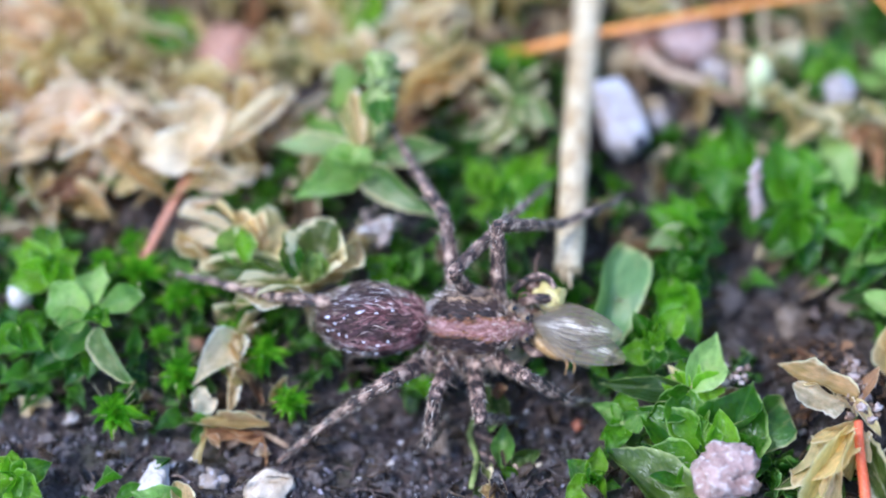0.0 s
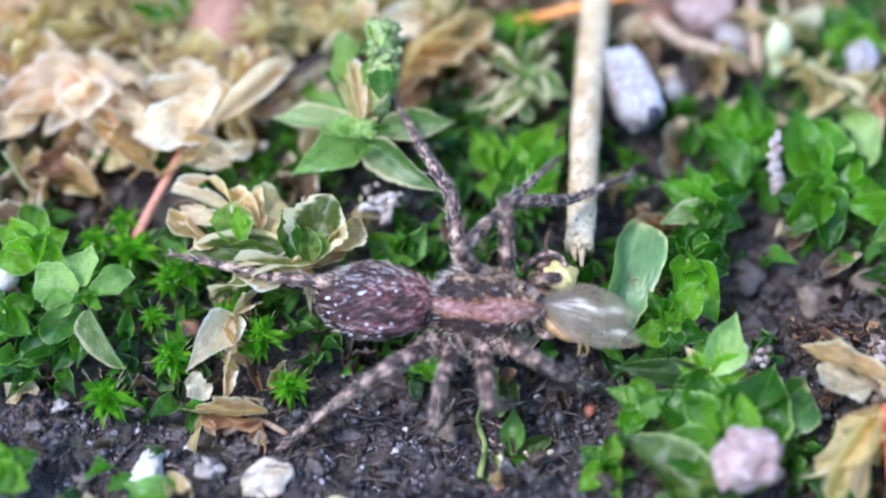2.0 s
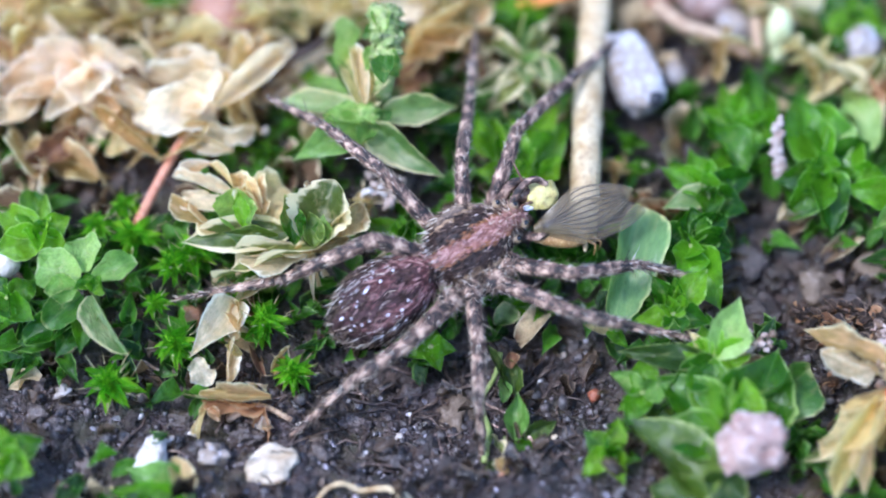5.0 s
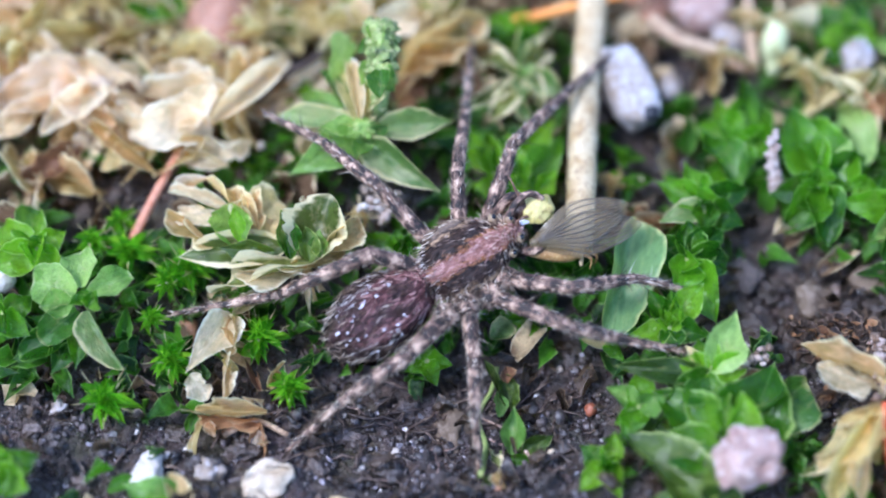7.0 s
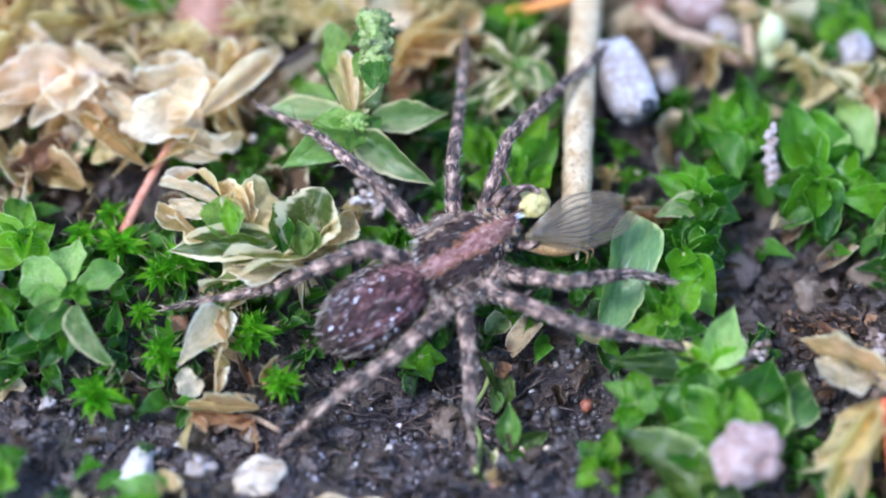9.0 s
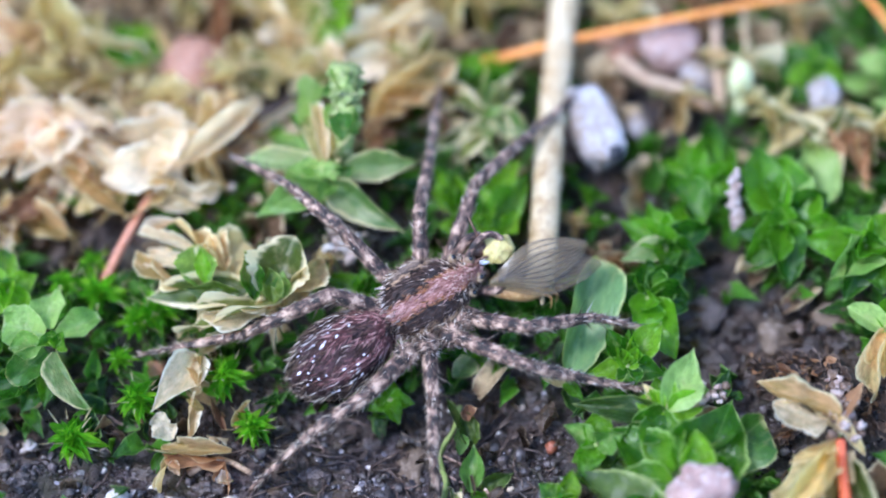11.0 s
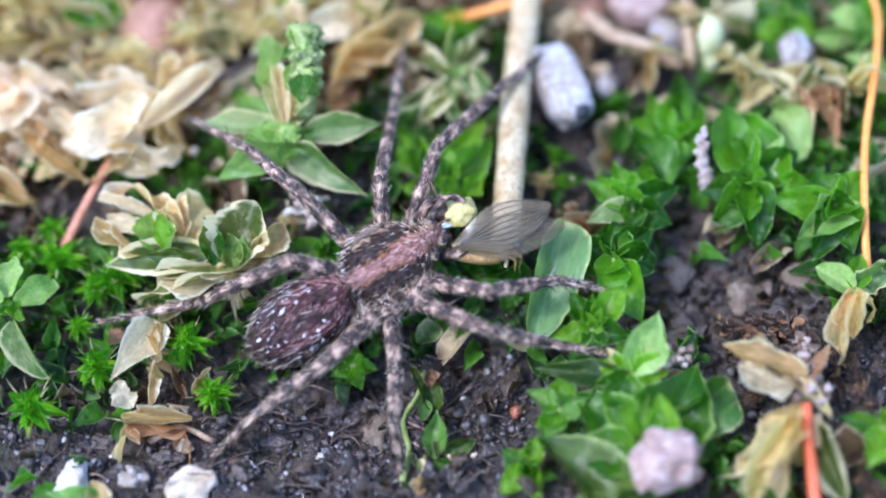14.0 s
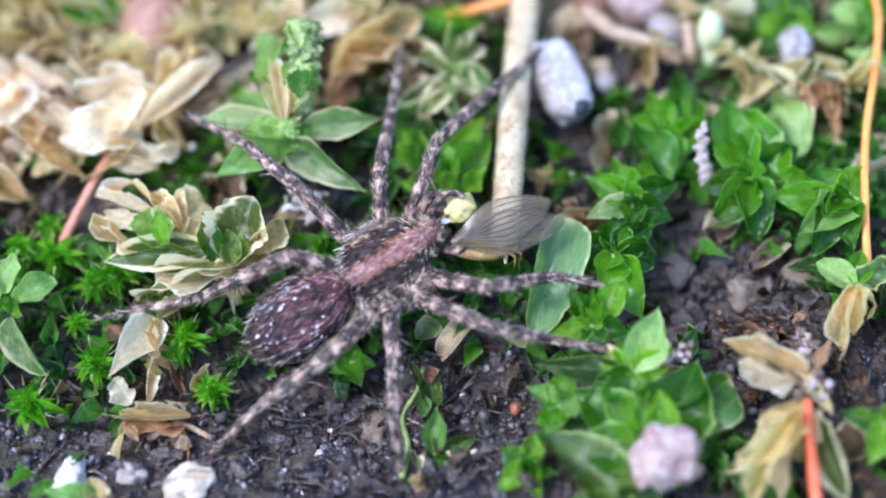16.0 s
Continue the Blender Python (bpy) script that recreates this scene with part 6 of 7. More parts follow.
def carapace_material():
    n = Nodes("carapace")
    sep = n.node("ShaderNodeSeparateXYZ")
    n.link(n.coords(), sep.inputs[0])
    side = n.maths("ADD", n.maths("ABSOLUTE", n.maths("MULTIPLY", sep.outputs["Y"], 1000.0)), n.maths("MULTIPLY", n.maths("SUBTRACT", n.noise(0.3, 3.0), 0.5), 0.55))
    front = n.maths("MULTIPLY", sep.outputs["X"], 1000.0)
    width = n.maths("SUBTRACT", side, n.maths("MULTIPLY", front, 0.05))
    col = n.ramp(width, (0.0, (0.26, 0.13, 0.11)), (0.17, (0.23, 0.10, 0.075)), (0.23, (0.18, 0.075, 0.02)), (0.29, (0.012, 0.007, 0.005)), (0.68, (0.035, 0.017, 0.010)), (0.80, (0.30, 0.20, 0.11)), (0.9, (0.05, 0.03, 0.02)), (1.0, (0.14, 0.10, 0.07)))
    streak = n.noise(0.14, 3.0)
    col = n.mix(0.8, col, n.ramp(streak, (0.3, (0.55, 0.5, 0.5)), (0.7, (1.5, 1.45, 1.4))), "MULTIPLY")
    n.bump(n.noise(0.08, 3.0), 0.05)
    return n.finish(col, 0.55, 0.4)


def hair_material(name, stops):
    n = Nodes(name)
    return n.finish(n.ramp(n.random_island(), *stops), 0.55, 0.18)


LEG = band_material("leg_skin", ((0.010, 0.006, 0.004), (0.125, 0.070, 0.048), (0.47, 0.32, 0.22)), 0.7, 1)
CARAPACE = carapace_material()
ABDOMEN = speckled("abdomen_skin", (0.016, 0.007, 0.007), (0.065, 0.024, 0.024), (0.11, 0.05, 0.05), 0.4, 0.6, 0.08, 0.4, 0.1)
HAIR_PINK = hair_material("pink_hair", ((0.0, (0.13, 0.05, 0.035)), (0.5, (0.32, 0.16, 0.135)), (1.0, (0.58, 0.38, 0.34))))
HAIR_RUST = hair_material("rust_hair", ((0.0, (0.10, 0.035, 0.010)), (0.6, (0.26, 0.11, 0.035)), (1.0, (0.45, 0.26, 0.12))))
HAIR_DARK = hair_material("dark_hair", ((0.0, (0.006, 0.004, 0.004)), (0.7, (0.035, 0.018, 0.013)), (0.9, (0.12, 0.07, 0.05)), (1.0, (0.42, 0.35, 0.31))))
HAIR_PALE = hair_material("pale_hair", ((0.0, (0.22, 0.18, 0.15)), (1.0, (0.78, 0.74, 0.70))))
HAIR_GREY = hair_material("grey_hair", ((0.0, (0.03, 0.02, 0.015)), (0.45, (0.13, 0.085, 0.055)), (0.75, (0.42, 0.32, 0.23)), (1.0, (0.78, 0.70, 0.58))))
HAIR_RED = hair_material("abdomen_hair", ((0.0, (0.012, 0.005, 0.005)), (0.4, (0.085, 0.030, 0.030)), (0.75, (0.25, 0.115, 0.11)), (1.0, (0.52, 0.35, 0.32))))
WHITE_HAIR = Nodes("white_hair").finish((0.80, 0.78, 0.82), 0.5, 0.4)
EYE = Nodes("eye").finish((0.006, 0.005, 0.005), 0.06, 0.6)
RING = speckled("tan_ring", (0.12, 0.08, 0.045), (0.28, 0.19, 0.10), (0.36, 0.28, 0.2), 0.2, 0.6, 0.03)
FANG = speckled("jaw_skin", (0.05, 0.025, 0.015), (0.14, 0.07, 0.04), (0.3, 0.2, 0.14), 0.3, 0.4, 0.03)


def add_hair(bm, at, way, length, width):
    """One hair: a thin three-sided spike."""
    way = way.normalized()
    a = way.orthogonal().normalized()
    b = way.cross(a)
    base = [bm.verts.new(at + (a * math.cos(k * 2.094) + b * math.sin(k * 2.094)) * width) for k in range(3)]
    tip = bm.verts.new(at + way * length)
    for k in range(3):
        bm.faces.new((base[k], base[(k + 1) % 3], tip))


def carapace_point(d):
    x = 1.5 + 1.62 * d.x
    k = min(1.0, max(0.0, (x - 1.1) / 1.7))
    narrow = 1 - 0.46 * k * k * (3 - 2 * k)
    z = d.z * (0.72 if d.z > 0 else 0.5) + 0.12 * k
    z -= 0.12 * math.exp(-(((x - 1.15) / 0.5) ** 2 + (d.y / 0.12) ** 2)) if d.z > 0 else 0
    return Vector((x, d.y * 1.2 * narrow, z))


def abdomen_point(d):
    x = -1.66 + 1.78 * d.x
    k = (d.x + 1) / 2
    fat = 0.80 + 0.32 * math.sin(min(1.0, (1 - k) * 1.25) * math.pi * 0.62)
    return Vector((x, d.y * 1.02 * fat, d.z * 0.92 * fat - 0.12 - 0.1 * (1 - k)))


def shell(name, point, material, parent, label, bump, freq):
    bm = bmesh.new()
    for v in bmesh.ops.create_icosphere(bm, subdivisions=5, radius=1.0)["verts"]:
        d = v.co.normalized()
        v.co = point(d) * (1 + bump * noise.noise(d * freq))
    return part(name, bm, material, parent, label)


def coat(name, point, parent, material, count, seed, length, lift=0.45, low=-0.35, where=None, width=0.016):
    """Short hairs laid backwards over a shell."""
    r = random.Random(seed)
    bm = bmesh.new()
    for _ in range(count):
        z = r.uniform(low, 1)
        a = r.uniform(0, 6.2832)
        d = Vector((math.cos(a) * math.sqrt(1 - z * z), math.sin(a) * math.sqrt(1 - z * z), z))
        p = point(d)
        if where and not where(p, r.gauss(0, 0.07)):
            continue
        normal = Vector((d.x * 0.7, d.y, d.z)).normalized()
        way = Vector((-1, r.uniform(-0.5, 0.5), r.uniform(-0.3, 0.3)))
        way = (way - normal * way.dot(normal)).normalized() + normal * r.uniform(0.1, lift * 2)
        add_hair(bm, p - normal * 0.01, way, length * r.uniform(0.5, 1.4), width * r.uniform(0.6, 1.3))
    return tagged(part(name, bm, material, parent), kind="stuff")


def segment(name, length, r0, r1, parent, seed, spikes, fuzz=280):
    """A leg joint along +x: swollen, with rounded ends, fuzz and bristles."""
    bm = bmesh.new()
    pts, radii = [], []
    steps = 14
    for i in range(-2, steps + 3):
        f = min(1.0, max(0.0, i / steps))
        end = 1.0 if 0 <= i <= steps else (0.75 if i in (-1, steps + 1) else 0.3)
        shift = (i * 0.5 if i < 0 else (i - steps) * 0.5 if i > steps else 0) * (r0 if i < 0 else r1)
        pts.append((f * length + shift * 0.8, 0, 0.0))
        radii.append((r0 + (r1 - r0) * f) * end * (0.92 + 0.16 * math.sin(f * math.pi)))
    add_tube(bm, pts, radii, 10, 0.05, seed)
    ob = part(name, bm, LEG, parent)
    r = random.Random(seed)
    bm = bmesh.new()
    for k in range(fuzz + spikes):
        f, a = r.random(), r.uniform(0, 6.2832)
        rad = r0 + (r1 - r0) * f
        out = Vector((0, math.cos(a), math.sin(a)))
        spike = k >= fuzz
        way = out * (1.2 if spike else r.uniform(0.25, 0.8)) + Vector((1, 0, 0))
        add_hair(bm, Vector((f * length, 0, 0)) + out * rad * 0.92, way, r.uniform(0.45, 0.75) if spike else r.uniform(0.12, 0.30), 0.014 if spike else 0.010)
    tagged(part("bristles", bm, HAIR_GREY, ob, "fine pale hairs and long bristles"), kind="stuff")
    return ob


def frame_between(origin, front, roll=0.0):
    """A pose, in millimetres, at origin with x towards front and z up."""
    m = aim(origin, front, roll, up=Vector((0, 0, 1))).to_4x4()
    m.translation = Vector(origin)
    return m


# The body before and after its leap: where the waist is, and where the head points.
BODY_A = frame_between((-0.22, -2.98, 1.55), (2.75, -2.95, 1.50), 48)
BODY_B = frame_between((-0.42, -2.20, 1.62), (2.60, -0.20, 1.85), 28)

# Hip, knee, ankle and foot of each leg after the leap, then knee, ankle and foot before it, and when it moves.
LEFT_1 = ((1.12, -0.69, 1.50), (2.10, 2.05, 2.60), (3.93, 4.65, 2.00), (5.60, 6.98, 1.30), (3.03, -0.54, 2.50), (4.44, 0.82, 1.80), (5.79, 2.04, 1.20), 2.97, 3.14)
LEFT_2 = ((0.49, -0.89, 1.50), (0.42, 0.98, 2.60), (0.72, 4.16, 1.90), (0.92, 7.54, 1.20), (1.62, -0.74, 2.90), (2.57, 0.94, 2.20), (3.56, 2.85, 1.00), 2.97, 3.12)
LEFT_3 = ((-0.04, -1.26, 1.50), (-1.90, 0.15, 3.00), (-3.53, 1.84, 2.90), (-5.47, 3.42, 2.40), (-0.07, 0.44, 2.70), (-0.77, 2.08, 2.60), (-1.80, 4.45, 2.40), 2.97, 3.14)
LEFT_4 = ((-0.37, -1.79, 1.40), (-2.10, -2.06, 2.70), (-4.75, -2.50, 1.30), (-7.98, -2.54, 0.30), (-1.41, -3.42, 3.20), (-4.11, -3.29, 2.30), (-8.15, -0.93, 1.10), 3.05, 3.52)
RIGHT_1 = ((1.89, -1.96, 1.30), (3.69, -2.88, 2.20), (5.59, -2.14, 1.60), (7.23, -2.19, 1.00), (2.89, -5.51, 2.30), (3.75, -5.25, 0.90), (4.83, -4.32, -0.80), 2.64, 2.84)
RIGHT_2 = ((1.46, -2.56, 1.30), (3.66, -4.03, 1.90), (5.33, -3.97, 1.10), (6.93, -4.13, 0.80), (1.13, -6.67, 2.40), (1.54, -5.91, 0.80), (2.24, -4.80, -1.00), 2.66, 2.88)
RIGHT_3 = ((0.72, -2.95, 1.30), (0.91, -4.60, 0.90), (0.91, -6.31, 0.80), (1.04, -7.38, -1.10), (-0.26, -6.80, 2.40), (-0.14, -5.99, 0.70), (0.32, -4.75, -1.10), 2.9, 3.12)
RIGHT_4 = ((0.12, -3.26, 1.30), (-1.11, -4.62, 1.20), (-2.66, -5.56, 0.70), (-4.50, -6.55, -0.80), (-1.24, -5.27, 2.10), (-2.89, -5.62, 0.60), (-4.79, -6.54, -0.80), 3.0, 3.16)
LEG_PLAN = (LEFT_1, LEFT_2, LEFT_3, LEFT_4, RIGHT_1, RIGHT_2, RIGHT_3, RIGHT_4)


# The hind leg on the far side first stretches out behind, then folds in.
STRETCH = tuple(Vector(p) for p in ((-3.36, -3.27, 2.40), (-5.98, -3.84, 1.20), (-8.90, -4.43, 0.10)))


def glide(t, t0, t1):
    k = min(1.0, max(0.0, (t - t0) / (t1 - t0)))
    return k * k * (3 - 2 * k)


def body_at(t):
    k = glide(t, 2.96, 3.13)
    qa, qb = BODY_A.to_quaternion(), BODY_B.to_quaternion()
    where = BODY_A.translation.lerp(BODY_B.translation, k) + Vector((0, 0, 0.5 * math.sin(math.pi * k)))
    return Matrix.LocRotScale(where, qa.slerp(qb, k), None)


def bend(hip, goals, lengths):
    """Places knee, ankle and foot near the goals with the joints kept at their lengths."""
    p = [Vector(hip), *(Vector(g) for g in goals)]
    foot = p[3].copy()
    for _ in range(12):
        p[3] = foot.copy()
        for i in (2, 1):
            p[i] = p[i + 1] + (p[i] - p[i + 1]).normalized() * lengths[i]
        for i in (0, 1, 2):
            p[i + 1] = p[i] + (p[i + 1] - p[i]).normalized() * lengths[i]
    return p


def build_spider():
    spider = root("spider", (0, 0, 0), "hairy reddish-brown wolf spider with banded legs on moss", "spider")
    body = shell("cephalothorax", carapace_point, CARAPACE, spider, "dark brown shield with a pinkish middle band", 0.03, 3.0)
    band = lambda p: 0.12 + 0.045 * p.x + 0.07 * math.sin(p.x * 4.2)
    coat("band_hair", carapace_point, body, HAIR_PINK, 3400, 5, 0.24, low=0.2, width=0.026, where=lambda p, e: abs(p.y) + e < band(p))
    coat("band_edge_hair", carapace_point, body, HAIR_RUST, 1500, 25, 0.2, low=0.2, width=0.02, where=lambda p, e: band(p) - 0.02 < abs(p.y) + 0.5 * e < band(p) + 0.10)
    coat("flank_hair", carapace_point, body, HAIR_DARK, 3000, 15, 0.22, width=0.022, where=lambda p, e: band(p) + 0.08 < abs(p.y) + e < 0.85)
    coat("head_hair", carapace_point, body, HAIR_GREY, 2300, 16, 0.24, low=-0.2, width=0.02, where=lambda p, e: p.x + e * 3 > 2.3)
    coat("rim_hair", lambda d: carapace_point(Vector((d.x, d.y, -0.1 + 0.25 * d.z)).normalized()), body, HAIR_GREY, 1100, 8, 0.34, lift=0.5, low=-1, width=0.02)
    belly = shell("abdomen", abdomen_point, ABDOMEN, spider, "mauve-brown hairy abdomen with white specks", 0.03, 2.5)
    patch = lambda p: noise.noise(Vector((p.x * 1.4, p.y * 2.4, p.z * 2.0)))
    coat("front_hair", abdomen_point, belly, HAIR_RED, 3000, 6, 0.34, lift=0.14, width=0.030, where=lambda p, e: p.x + e * 6 > -2.4 and abs(p.y) + e < 0.72 and patch(p) + e > -0.12)
    coat("dark_patch_hair", abdomen_point, belly, HAIR_DARK, 2600, 17, 0.28, lift=0.14, width=0.026, where=lambda p, e: patch(p) + e < -0.05 or p.x + e * 6 < -2.3)
    coat("flank_hair", abdomen_point, belly, HAIR_DARK, 1500, 18, 0.30, lift=0.14, width=0.026, where=lambda p, e: abs(p.y) + e > 0.66)
    coat("flank_streak_hair", abdomen_point, belly, HAIR_PALE, 260, 28, 0.36, lift=0.12, width=0.024, where=lambda p, e: 0.62 < abs(p.y) + e < 1.0)
    coat("side_hair", lambda d: abdomen_point(Vector((d.x, d.y, -0.05 + 0.35 * d.z)).normalized()), belly, HAIR_GREY, 1200, 9, 0.34, lift=0.2, low=-1, width=0.022)
    r = random.Random(12)
    bm = bmesh.new()
    for k in range(30):
        row = k < 14
        x = -0.9 + 1.2 * ((k // 2) / 6 + r.uniform(-0.08, 0.08) if row else r.random())
        y = (-1, 1)[k % 2] * ((0.34 + 0.16 * math.sin(x * 3)) if row else 0.1 + 0.95 * r.random()) + r.uniform(-0.16, 0.16)
        d = Vector((x, y, 0.75)).normalized()
        p = abdomen_point(d)
        s = (r.uniform(0.018, 0.044) if row else r.choice((0.014, 0.018, 0.024)))
        add_lump(bm, p + d * 0.05, (s * r.uniform(1.0, 2.6 if row else 4.0), s, s * 0.7), k, detail=1, rough=0.6, turn=(0, 0, r.uniform(-0.5, 0.5)))
    tagged(part("white_specks", bm, WHITE_HAIR, belly, "tufts of white hair"), kind="stuff")
    coat("waist_tuft", carapace_point, body, HAIR_PALE, 900, 19, 0.26, lift=0.9, low=-0.3, where=lambda p, e: p.x + e < 0.22)
    for side in (-1, 1):
        for x, y, z, s in ((2.50, 0.60, 0.48, 0.095), (2.90, 0.32, 0.58, 0.10), (3.10, 0.12, 0.38, 0.07), (3.05, 0.33, 0.35, 0.06)):
            bm = bmesh.new()
            bmesh.ops.create_uvsphere(bm, u_segments=16, v_segments=10, radius=s)
            bmesh.ops.translate(bm, vec=(x, y * side, z), verts=bm.verts)
            part("eye", bm, EYE, spider, "glossy black eye")
            if s > 0.08:
                lump("eye_ring", (x - 0.03, y * side * 0.97, z - 0.04), (s * 1.5, s * 1.5, s * 1.15), 5, RING, spider, "tan ring round the eye", rough=0.15, detail=3)
        lump("jaw", (3.12, 0.25 * side, -0.28), (0.28, 0.22, 0.5), 4, FANG, spider, "brown jaw", detail=3, rough=0.06)
        palp = tube_part("palp", [(2.75, 0.6 * side, -0.2), (3.2, 0.85 * side, 0.22), (3.6, 0.8 * side, 0.05), (3.8, 0.6 * side, -0.35)], 0.16, 0.13, LEG, spider, "short hairy feeler beside the jaws", sides=10, wobble=0.05)
        bm = bmesh.new()
        for _ in range(120):
            f = r.random()
            p = Vector((2.75, 0.6 * side, -0.2)).lerp(Vector((3.65, 0.75 * side, 0.0)), f) + Vector((0, 0, 0.3 * math.sin(f * 3.14)))
            add_hair(bm, p, Vector((r.uniform(0.2, 1), r.uniform(-1, 1), r.uniform(-0.5, 1))), r.uniform(0.2, 0.36), 0.009)
        tagged(part("bristles", bm, HAIR_GREY, palp), kind="stuff")
    inverse = BODY_B.inverted()
    legs = []
    for k, (hip, knee, ankle, foot, knee_a, ankle_a, foot_a, t0, t1) in enumerate(LEG_PLAN):
        b = [Vector(v) for v in (hip, knee, ankle, foot)]
        lengths = [(b[i + 1] - b[i]).length for i in range(3)]
        thick = 0.9 if k not in (3, 7) else 1.0
        joints = [segment("femur", lengths[0], 0.27 * thick, 0.22 * thick, spider, 100 + k, 5), segment("tibia", lengths[1], 0.235 * thick, 0.165 * thick, spider, 120 + k, 8), segment("metatarsus", lengths[2], 0.155 * thick, 0.06, spider, 140 + k, 9)]
        at = inverse @ b[0] * 0.96
        coxa = lump("coxa", at, (0.40, 0.36, 0.34), 30 + k, LEG, spider, detail=3, rough=0.1)
        bm = bmesh.new()
        for _ in range(240):
            d = Vector((r.gauss(0, 1), r.gauss(0, 1), r.gauss(0.3, 1))).normalized()
            add_hair(bm, at + d * 0.32, d + Vector((r.uniform(-0.8, 0.8), r.uniform(-0.8, 0.8), r.uniform(-0.3, 0.6))), r.uniform(0.18, 0.4), 0.011)
        tagged(part("bristles", bm, HAIR_GREY, coxa, "shaggy pale hairs"), kind="stuff")
        legs.append((joints, lengths, inverse @ b[0], b[1:], [Vector(v) for v in (knee_a, ankle_a, foot_a)], t0, t1))
    return spider, legs, belly


# ---- the fly in its jaws ----
def wing_material():
    n = Nodes("fly_wing")
    n.finish(n.ramp(n.noise(0.5, 2.0), (0.3, (0.12, 0.085, 0.04)), (0.7, (0.21, 0.155, 0.08))), 0.24, 0.5)
    clear = n.node("ShaderNodeBsdfTransparent")
    both = n.node("ShaderNodeMixShader", Fac=0.5)
    n.link(clear.outputs[0], both.inputs[1])
    n.link(n.bsdf.outputs[0], both.inputs[2])
    n.link(both.outputs[0], n.out.inputs["Surface"])
    return n.mat


WING = wing_material()
VEIN = Nodes("wing_vein").finish((0.06, 0.05, 0.04), 0.4, 0.5)
YELLOW = speckled("fly_yellow", (0.36, 0.28, 0.07), (0.58, 0.50, 0.20), (0.24, 0.16, 0.06), 0.35, 0.35, 0.05, fine=0.15)
AMBER = speckled("fly_amber", (0.22, 0.11, 0.04), (0.42, 0.25, 0.09), (0.6, 0.45, 0.22), 0.35, 0.35, 0.02)


def build_fly():
    """The fly along its wings: x to their tips, y across, z out of their face."""
    fly = root("fly", (0, 0, 0), "small yellow fly with smoky wings held in the spider's jaws", "fly")
    for n, (turn, lift, length, wide) in enumerate(((7, 0.12, 3.15, 0.72), (-5, -0.1, 3.4, 0.70))):
        bm = bmesh.new()
        grid = []
        for i in range(15):
            u = i / 14
            w = wide * (math.sin(math.pi * min(1, 0.04 + 0.96 * u) ** 0.8) ** 0.6 if u < 1 else 0.12) * (0.3 + 0.7 * min(1, u * 2.2))
            grid.append([bm.verts.new((u * length, w * v, 0.10 * math.sin(u * 3) - 0.12 * v * v + 0.03 * math.sin(u * 14 + v * 4))) for v in (-1, -0.6, -0.2, 0.2, 0.6, 1)])
        for a, b in zip(grid, grid[1:]):
            for k in range(5):
                bm.faces.new((a[k], b[k], b[k + 1], a[k + 1]))
        wing = part("wing", bm, WING, fly, "smoky transparent wing")
        m = Matrix.Translation((0, 0, lift * MM)) @ Euler((0, 0, radians(turn))).to_matrix().to_4x4()
        wing.matrix_basis = m
        for k, v in enumerate((-0.9, -0.62, -0.35, -0.1, 0.15, 0.42, 0.7, 0.93)):
            pts = []
            for i in range(1, 13):
                u = i / 13.2
                w = wide * (math.sin(math.pi * (0.04 + 0.96 * u) ** 0.8) ** 0.6) * (0.3 + 0.7 * min(1, u * 2.2))
                y = w * v * (0.35 + 0.65 * min(1, u * 1.8))
                pts.append((u * length, y, 0.10 * math.sin(u * 3) - 0.12 * v * v + 0.015))
            part("vein", add_tube(bmesh.new(), pts, [0.02 - 0.0008 * i for i in range(12)], 5), VEIN, wing)
    tube_part("front_leg", [(-0.55, 0.75, -0.1), (-0.1, 1.28, 0.15), (0.35, 1.42, 0.1), (0.7, 1.2, 0.0)], 0.12, 0.1, LEG, fly, "brown leg bent over the thorax", sides=8, wobble=0.06)
    lump("thorax", (0.52, 0.92, -0.3), (0.55, 0.42, 0.36), 1, YELLOW, fly, "lemon yellow thorax", detail=4, rough=0.22, freq=1.6)
    lump("side_plate", (0.02, 0.66, -0.2), (0.2, 0.08, 0.1), 6, WHITE_HAIR, fly, "white side plate", detail=3, rough=0.3)
    lump("head", (0.0, 1.1, -0.3), (0.3, 0.26, 0.28), 2, FANG, fly, "brown head", detail=3, rough=0.1)
    bm = bmesh.new()
    add_tube(bm, curve_points([(0.0, -0.2, -0.45), (0.6, -0.42, -0.5), (1.2, -0.58, -0.55), (1.75, -0.5, -0.6)], 5), [0.16 + 0.12 * math.sin(i / 15 * 3.0) for i in range(16)], 10)
    part("abdomen", bm, AMBER, fly, "amber abdomen under the wings")
    for k, (a, b, c) in enumerate((((0.1, 1.2, -0.1), (-0.05, 1.7, 0.2), (-0.1, 2.1, 0.0)), ((1.5, -0.7, -0.6), (1.7, -0.9, -0.3), (1.65, -1.2, -0.6)), ((1.6, -0.6, -0.6), (1.9, -0.85, -0.4), (1.85, -1.1, -0.7)), ((0.2, 0.8, -0.1), (-0.2, 0.75, 0.1), (-0.3, 0.4, -0.1)))):
        tube_part("leg", [a, b, c], 0.05, 0.02, AMBER if k in (1, 2) else FANG, fly, sides=6)
    return fly


SPIDER, LEGS, BELLY = build_spider()
FLY = build_fly()
GLEAM = Vector((-0.237, -0.408, 0.882))  # half way between the sun and the lens


def wing_pose(base, tip, up, roll=0.0):
    m = aim(base, tip, roll, up=up).to_4x4()
    m.translation = Vector(base)
    return m


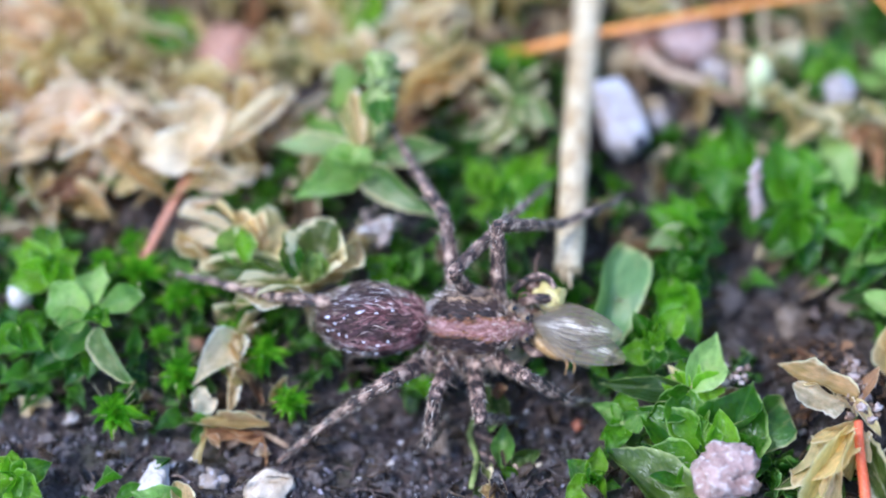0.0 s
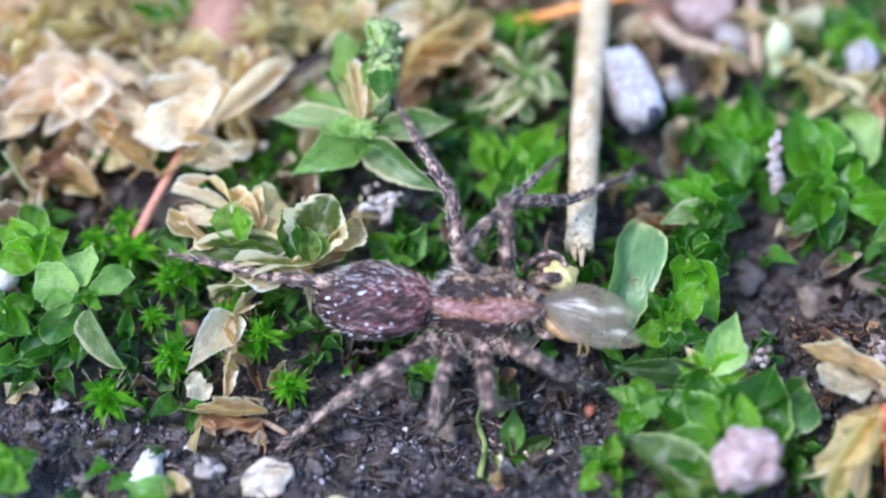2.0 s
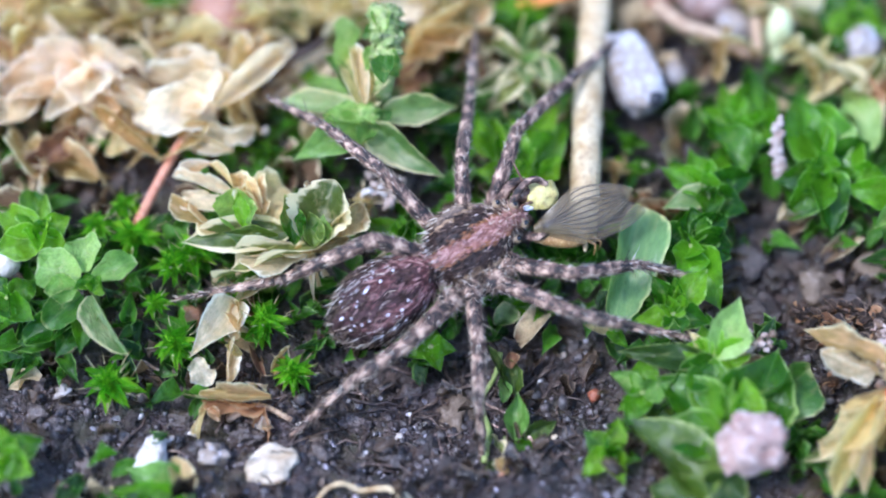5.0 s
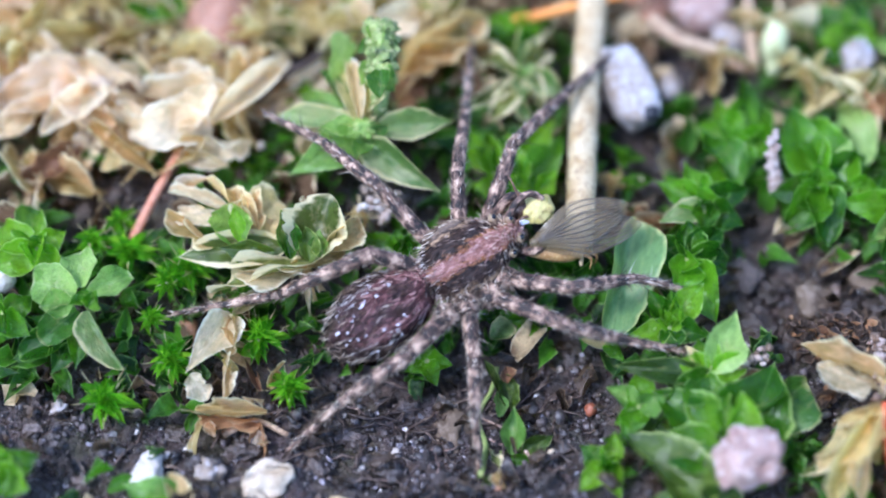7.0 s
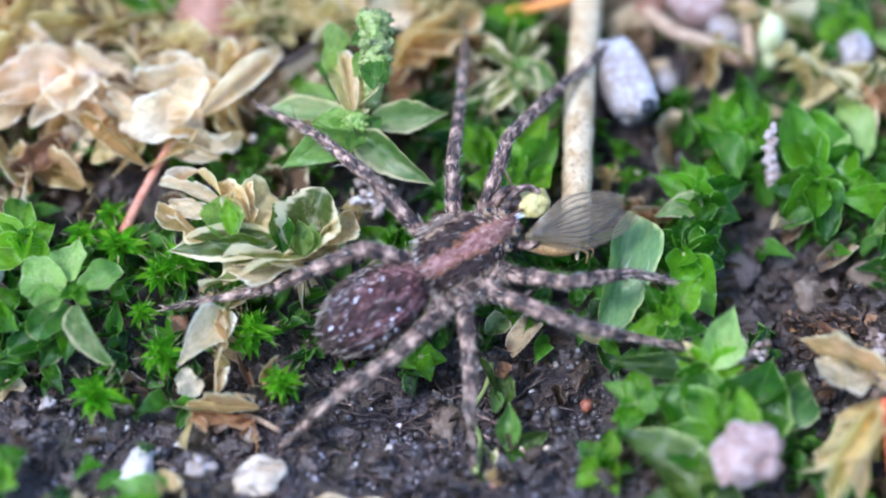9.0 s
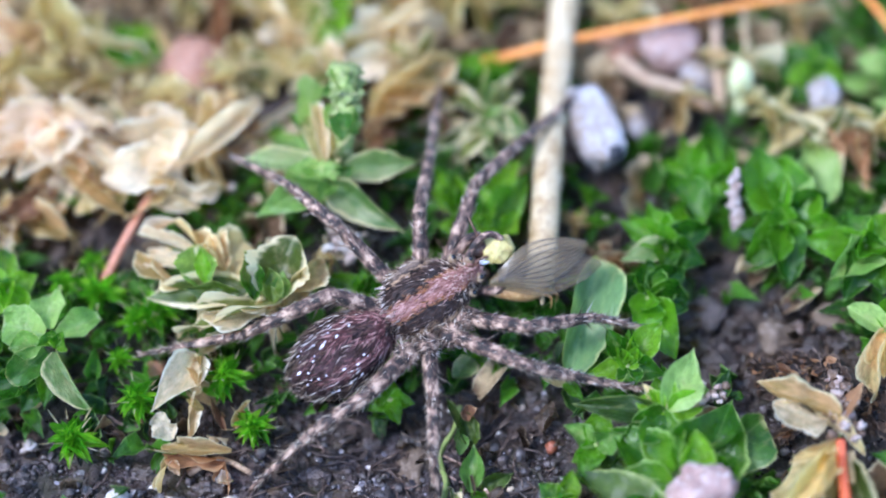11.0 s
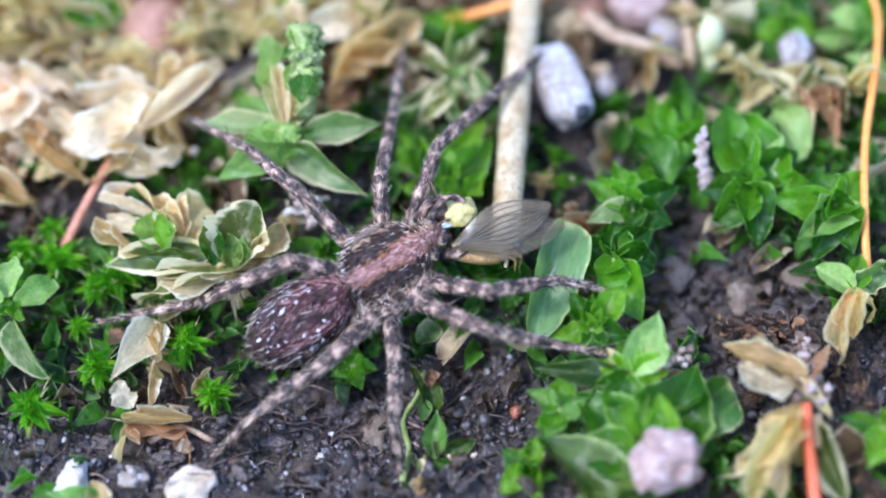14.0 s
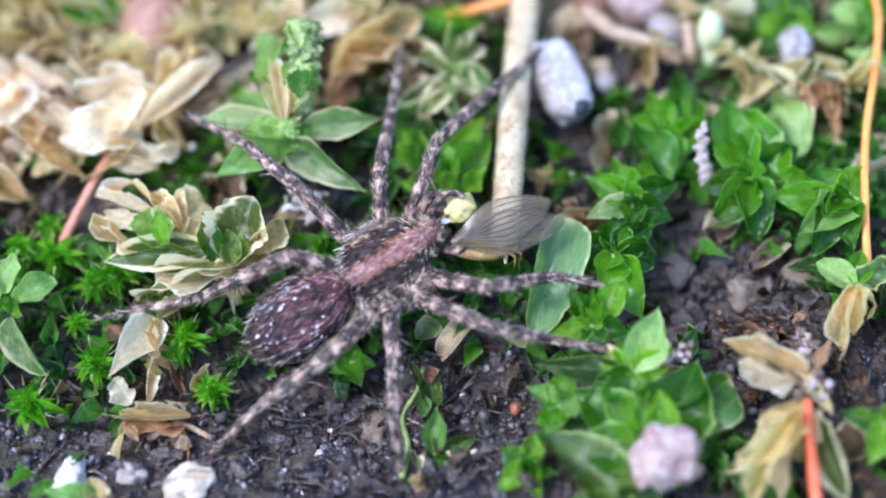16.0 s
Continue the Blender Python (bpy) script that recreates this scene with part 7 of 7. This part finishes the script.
FLY_A = wing_pose((2.54, -2.96, 1.75), (5.08, -4.03, 2.05), GLEAM)
FLY_B = wing_pose((2.54, -1.17, 1.95), (5.76, -0.21, 2.10), Vector((0, 0, 1)), 35)
FLY_C = wing_pose((2.54, -0.93, 1.95), (5.18, -1.97, 1.90), GLEAM)


def metres(m):
    m = m.copy()
    m.translation = m.translation * MM
    return m


def motions():
    """The leap: the spider's body, each joint of its legs, and the fly it holds."""
    times = [0.0, 2.6] + [round(2.62 + 0.0333 * k, 3) for k in range(31)] + [3.7, 4.0, 16.0]
    walk(SPIDER, [(t, metres(body_at(t))) for t in times])
    for n, (joints, lengths, hip, after, before, t0, t1) in enumerate(LEGS):
        rows = [[], [], []]
        for t in times:
            body = body_at(t)
            k = glide(t, t0, t1)
            start = before
            if n == 3:
                out = glide(t, 3.0, 3.18)
                start = [a.lerp(b, out) for a, b in zip(before, STRETCH)]
                k = glide(t, 3.42, 3.58)
            swing = Vector((0, 0, 0.8 * math.sin(math.pi * k)))
            p = bend(body @ hip, [a.lerp(b, k) + swing * (0.3 + 0.35 * i) for i, (a, b) in enumerate(zip(start, after))], lengths)
            back = body.inverted()
            for i in range(3):
                rows[i].append((t, metres(back @ frame_between(p[i], p[i + 1]))))
        for joint, row in zip(joints, rows):
            walk(joint, row)
    walk(BELLY, [(t, pose(0, 0, 0, 0, -4 - 6 * glide(t, 2.98, 3.2), 4 * glide(t, 2.98, 3.2))) for t in times])
    steps = [m.to_quaternion() for m in (FLY_A, FLY_A @ Euler((0, 0, radians(-9))).to_matrix().to_4x4(), FLY_C, FLY_B)]
    rows = []
    for t in times:
        droop, leap, lift = glide(t, 2.66, 2.78), glide(t, 2.96, 3.13), glide(t, 3.38, 3.56)
        where = FLY_A.translation.lerp(FLY_C.translation, leap).lerp(FLY_B.translation, lift) + Vector((0, 0, 0.5 * math.sin(math.pi * leap)))
        turn = steps[0].slerp(steps[1], droop).slerp(steps[2], leap).slerp(steps[3], lift)
        rows.append((t, metres(Matrix.LocRotScale(where, turn, None))))
    walk(FLY, rows)


motions()
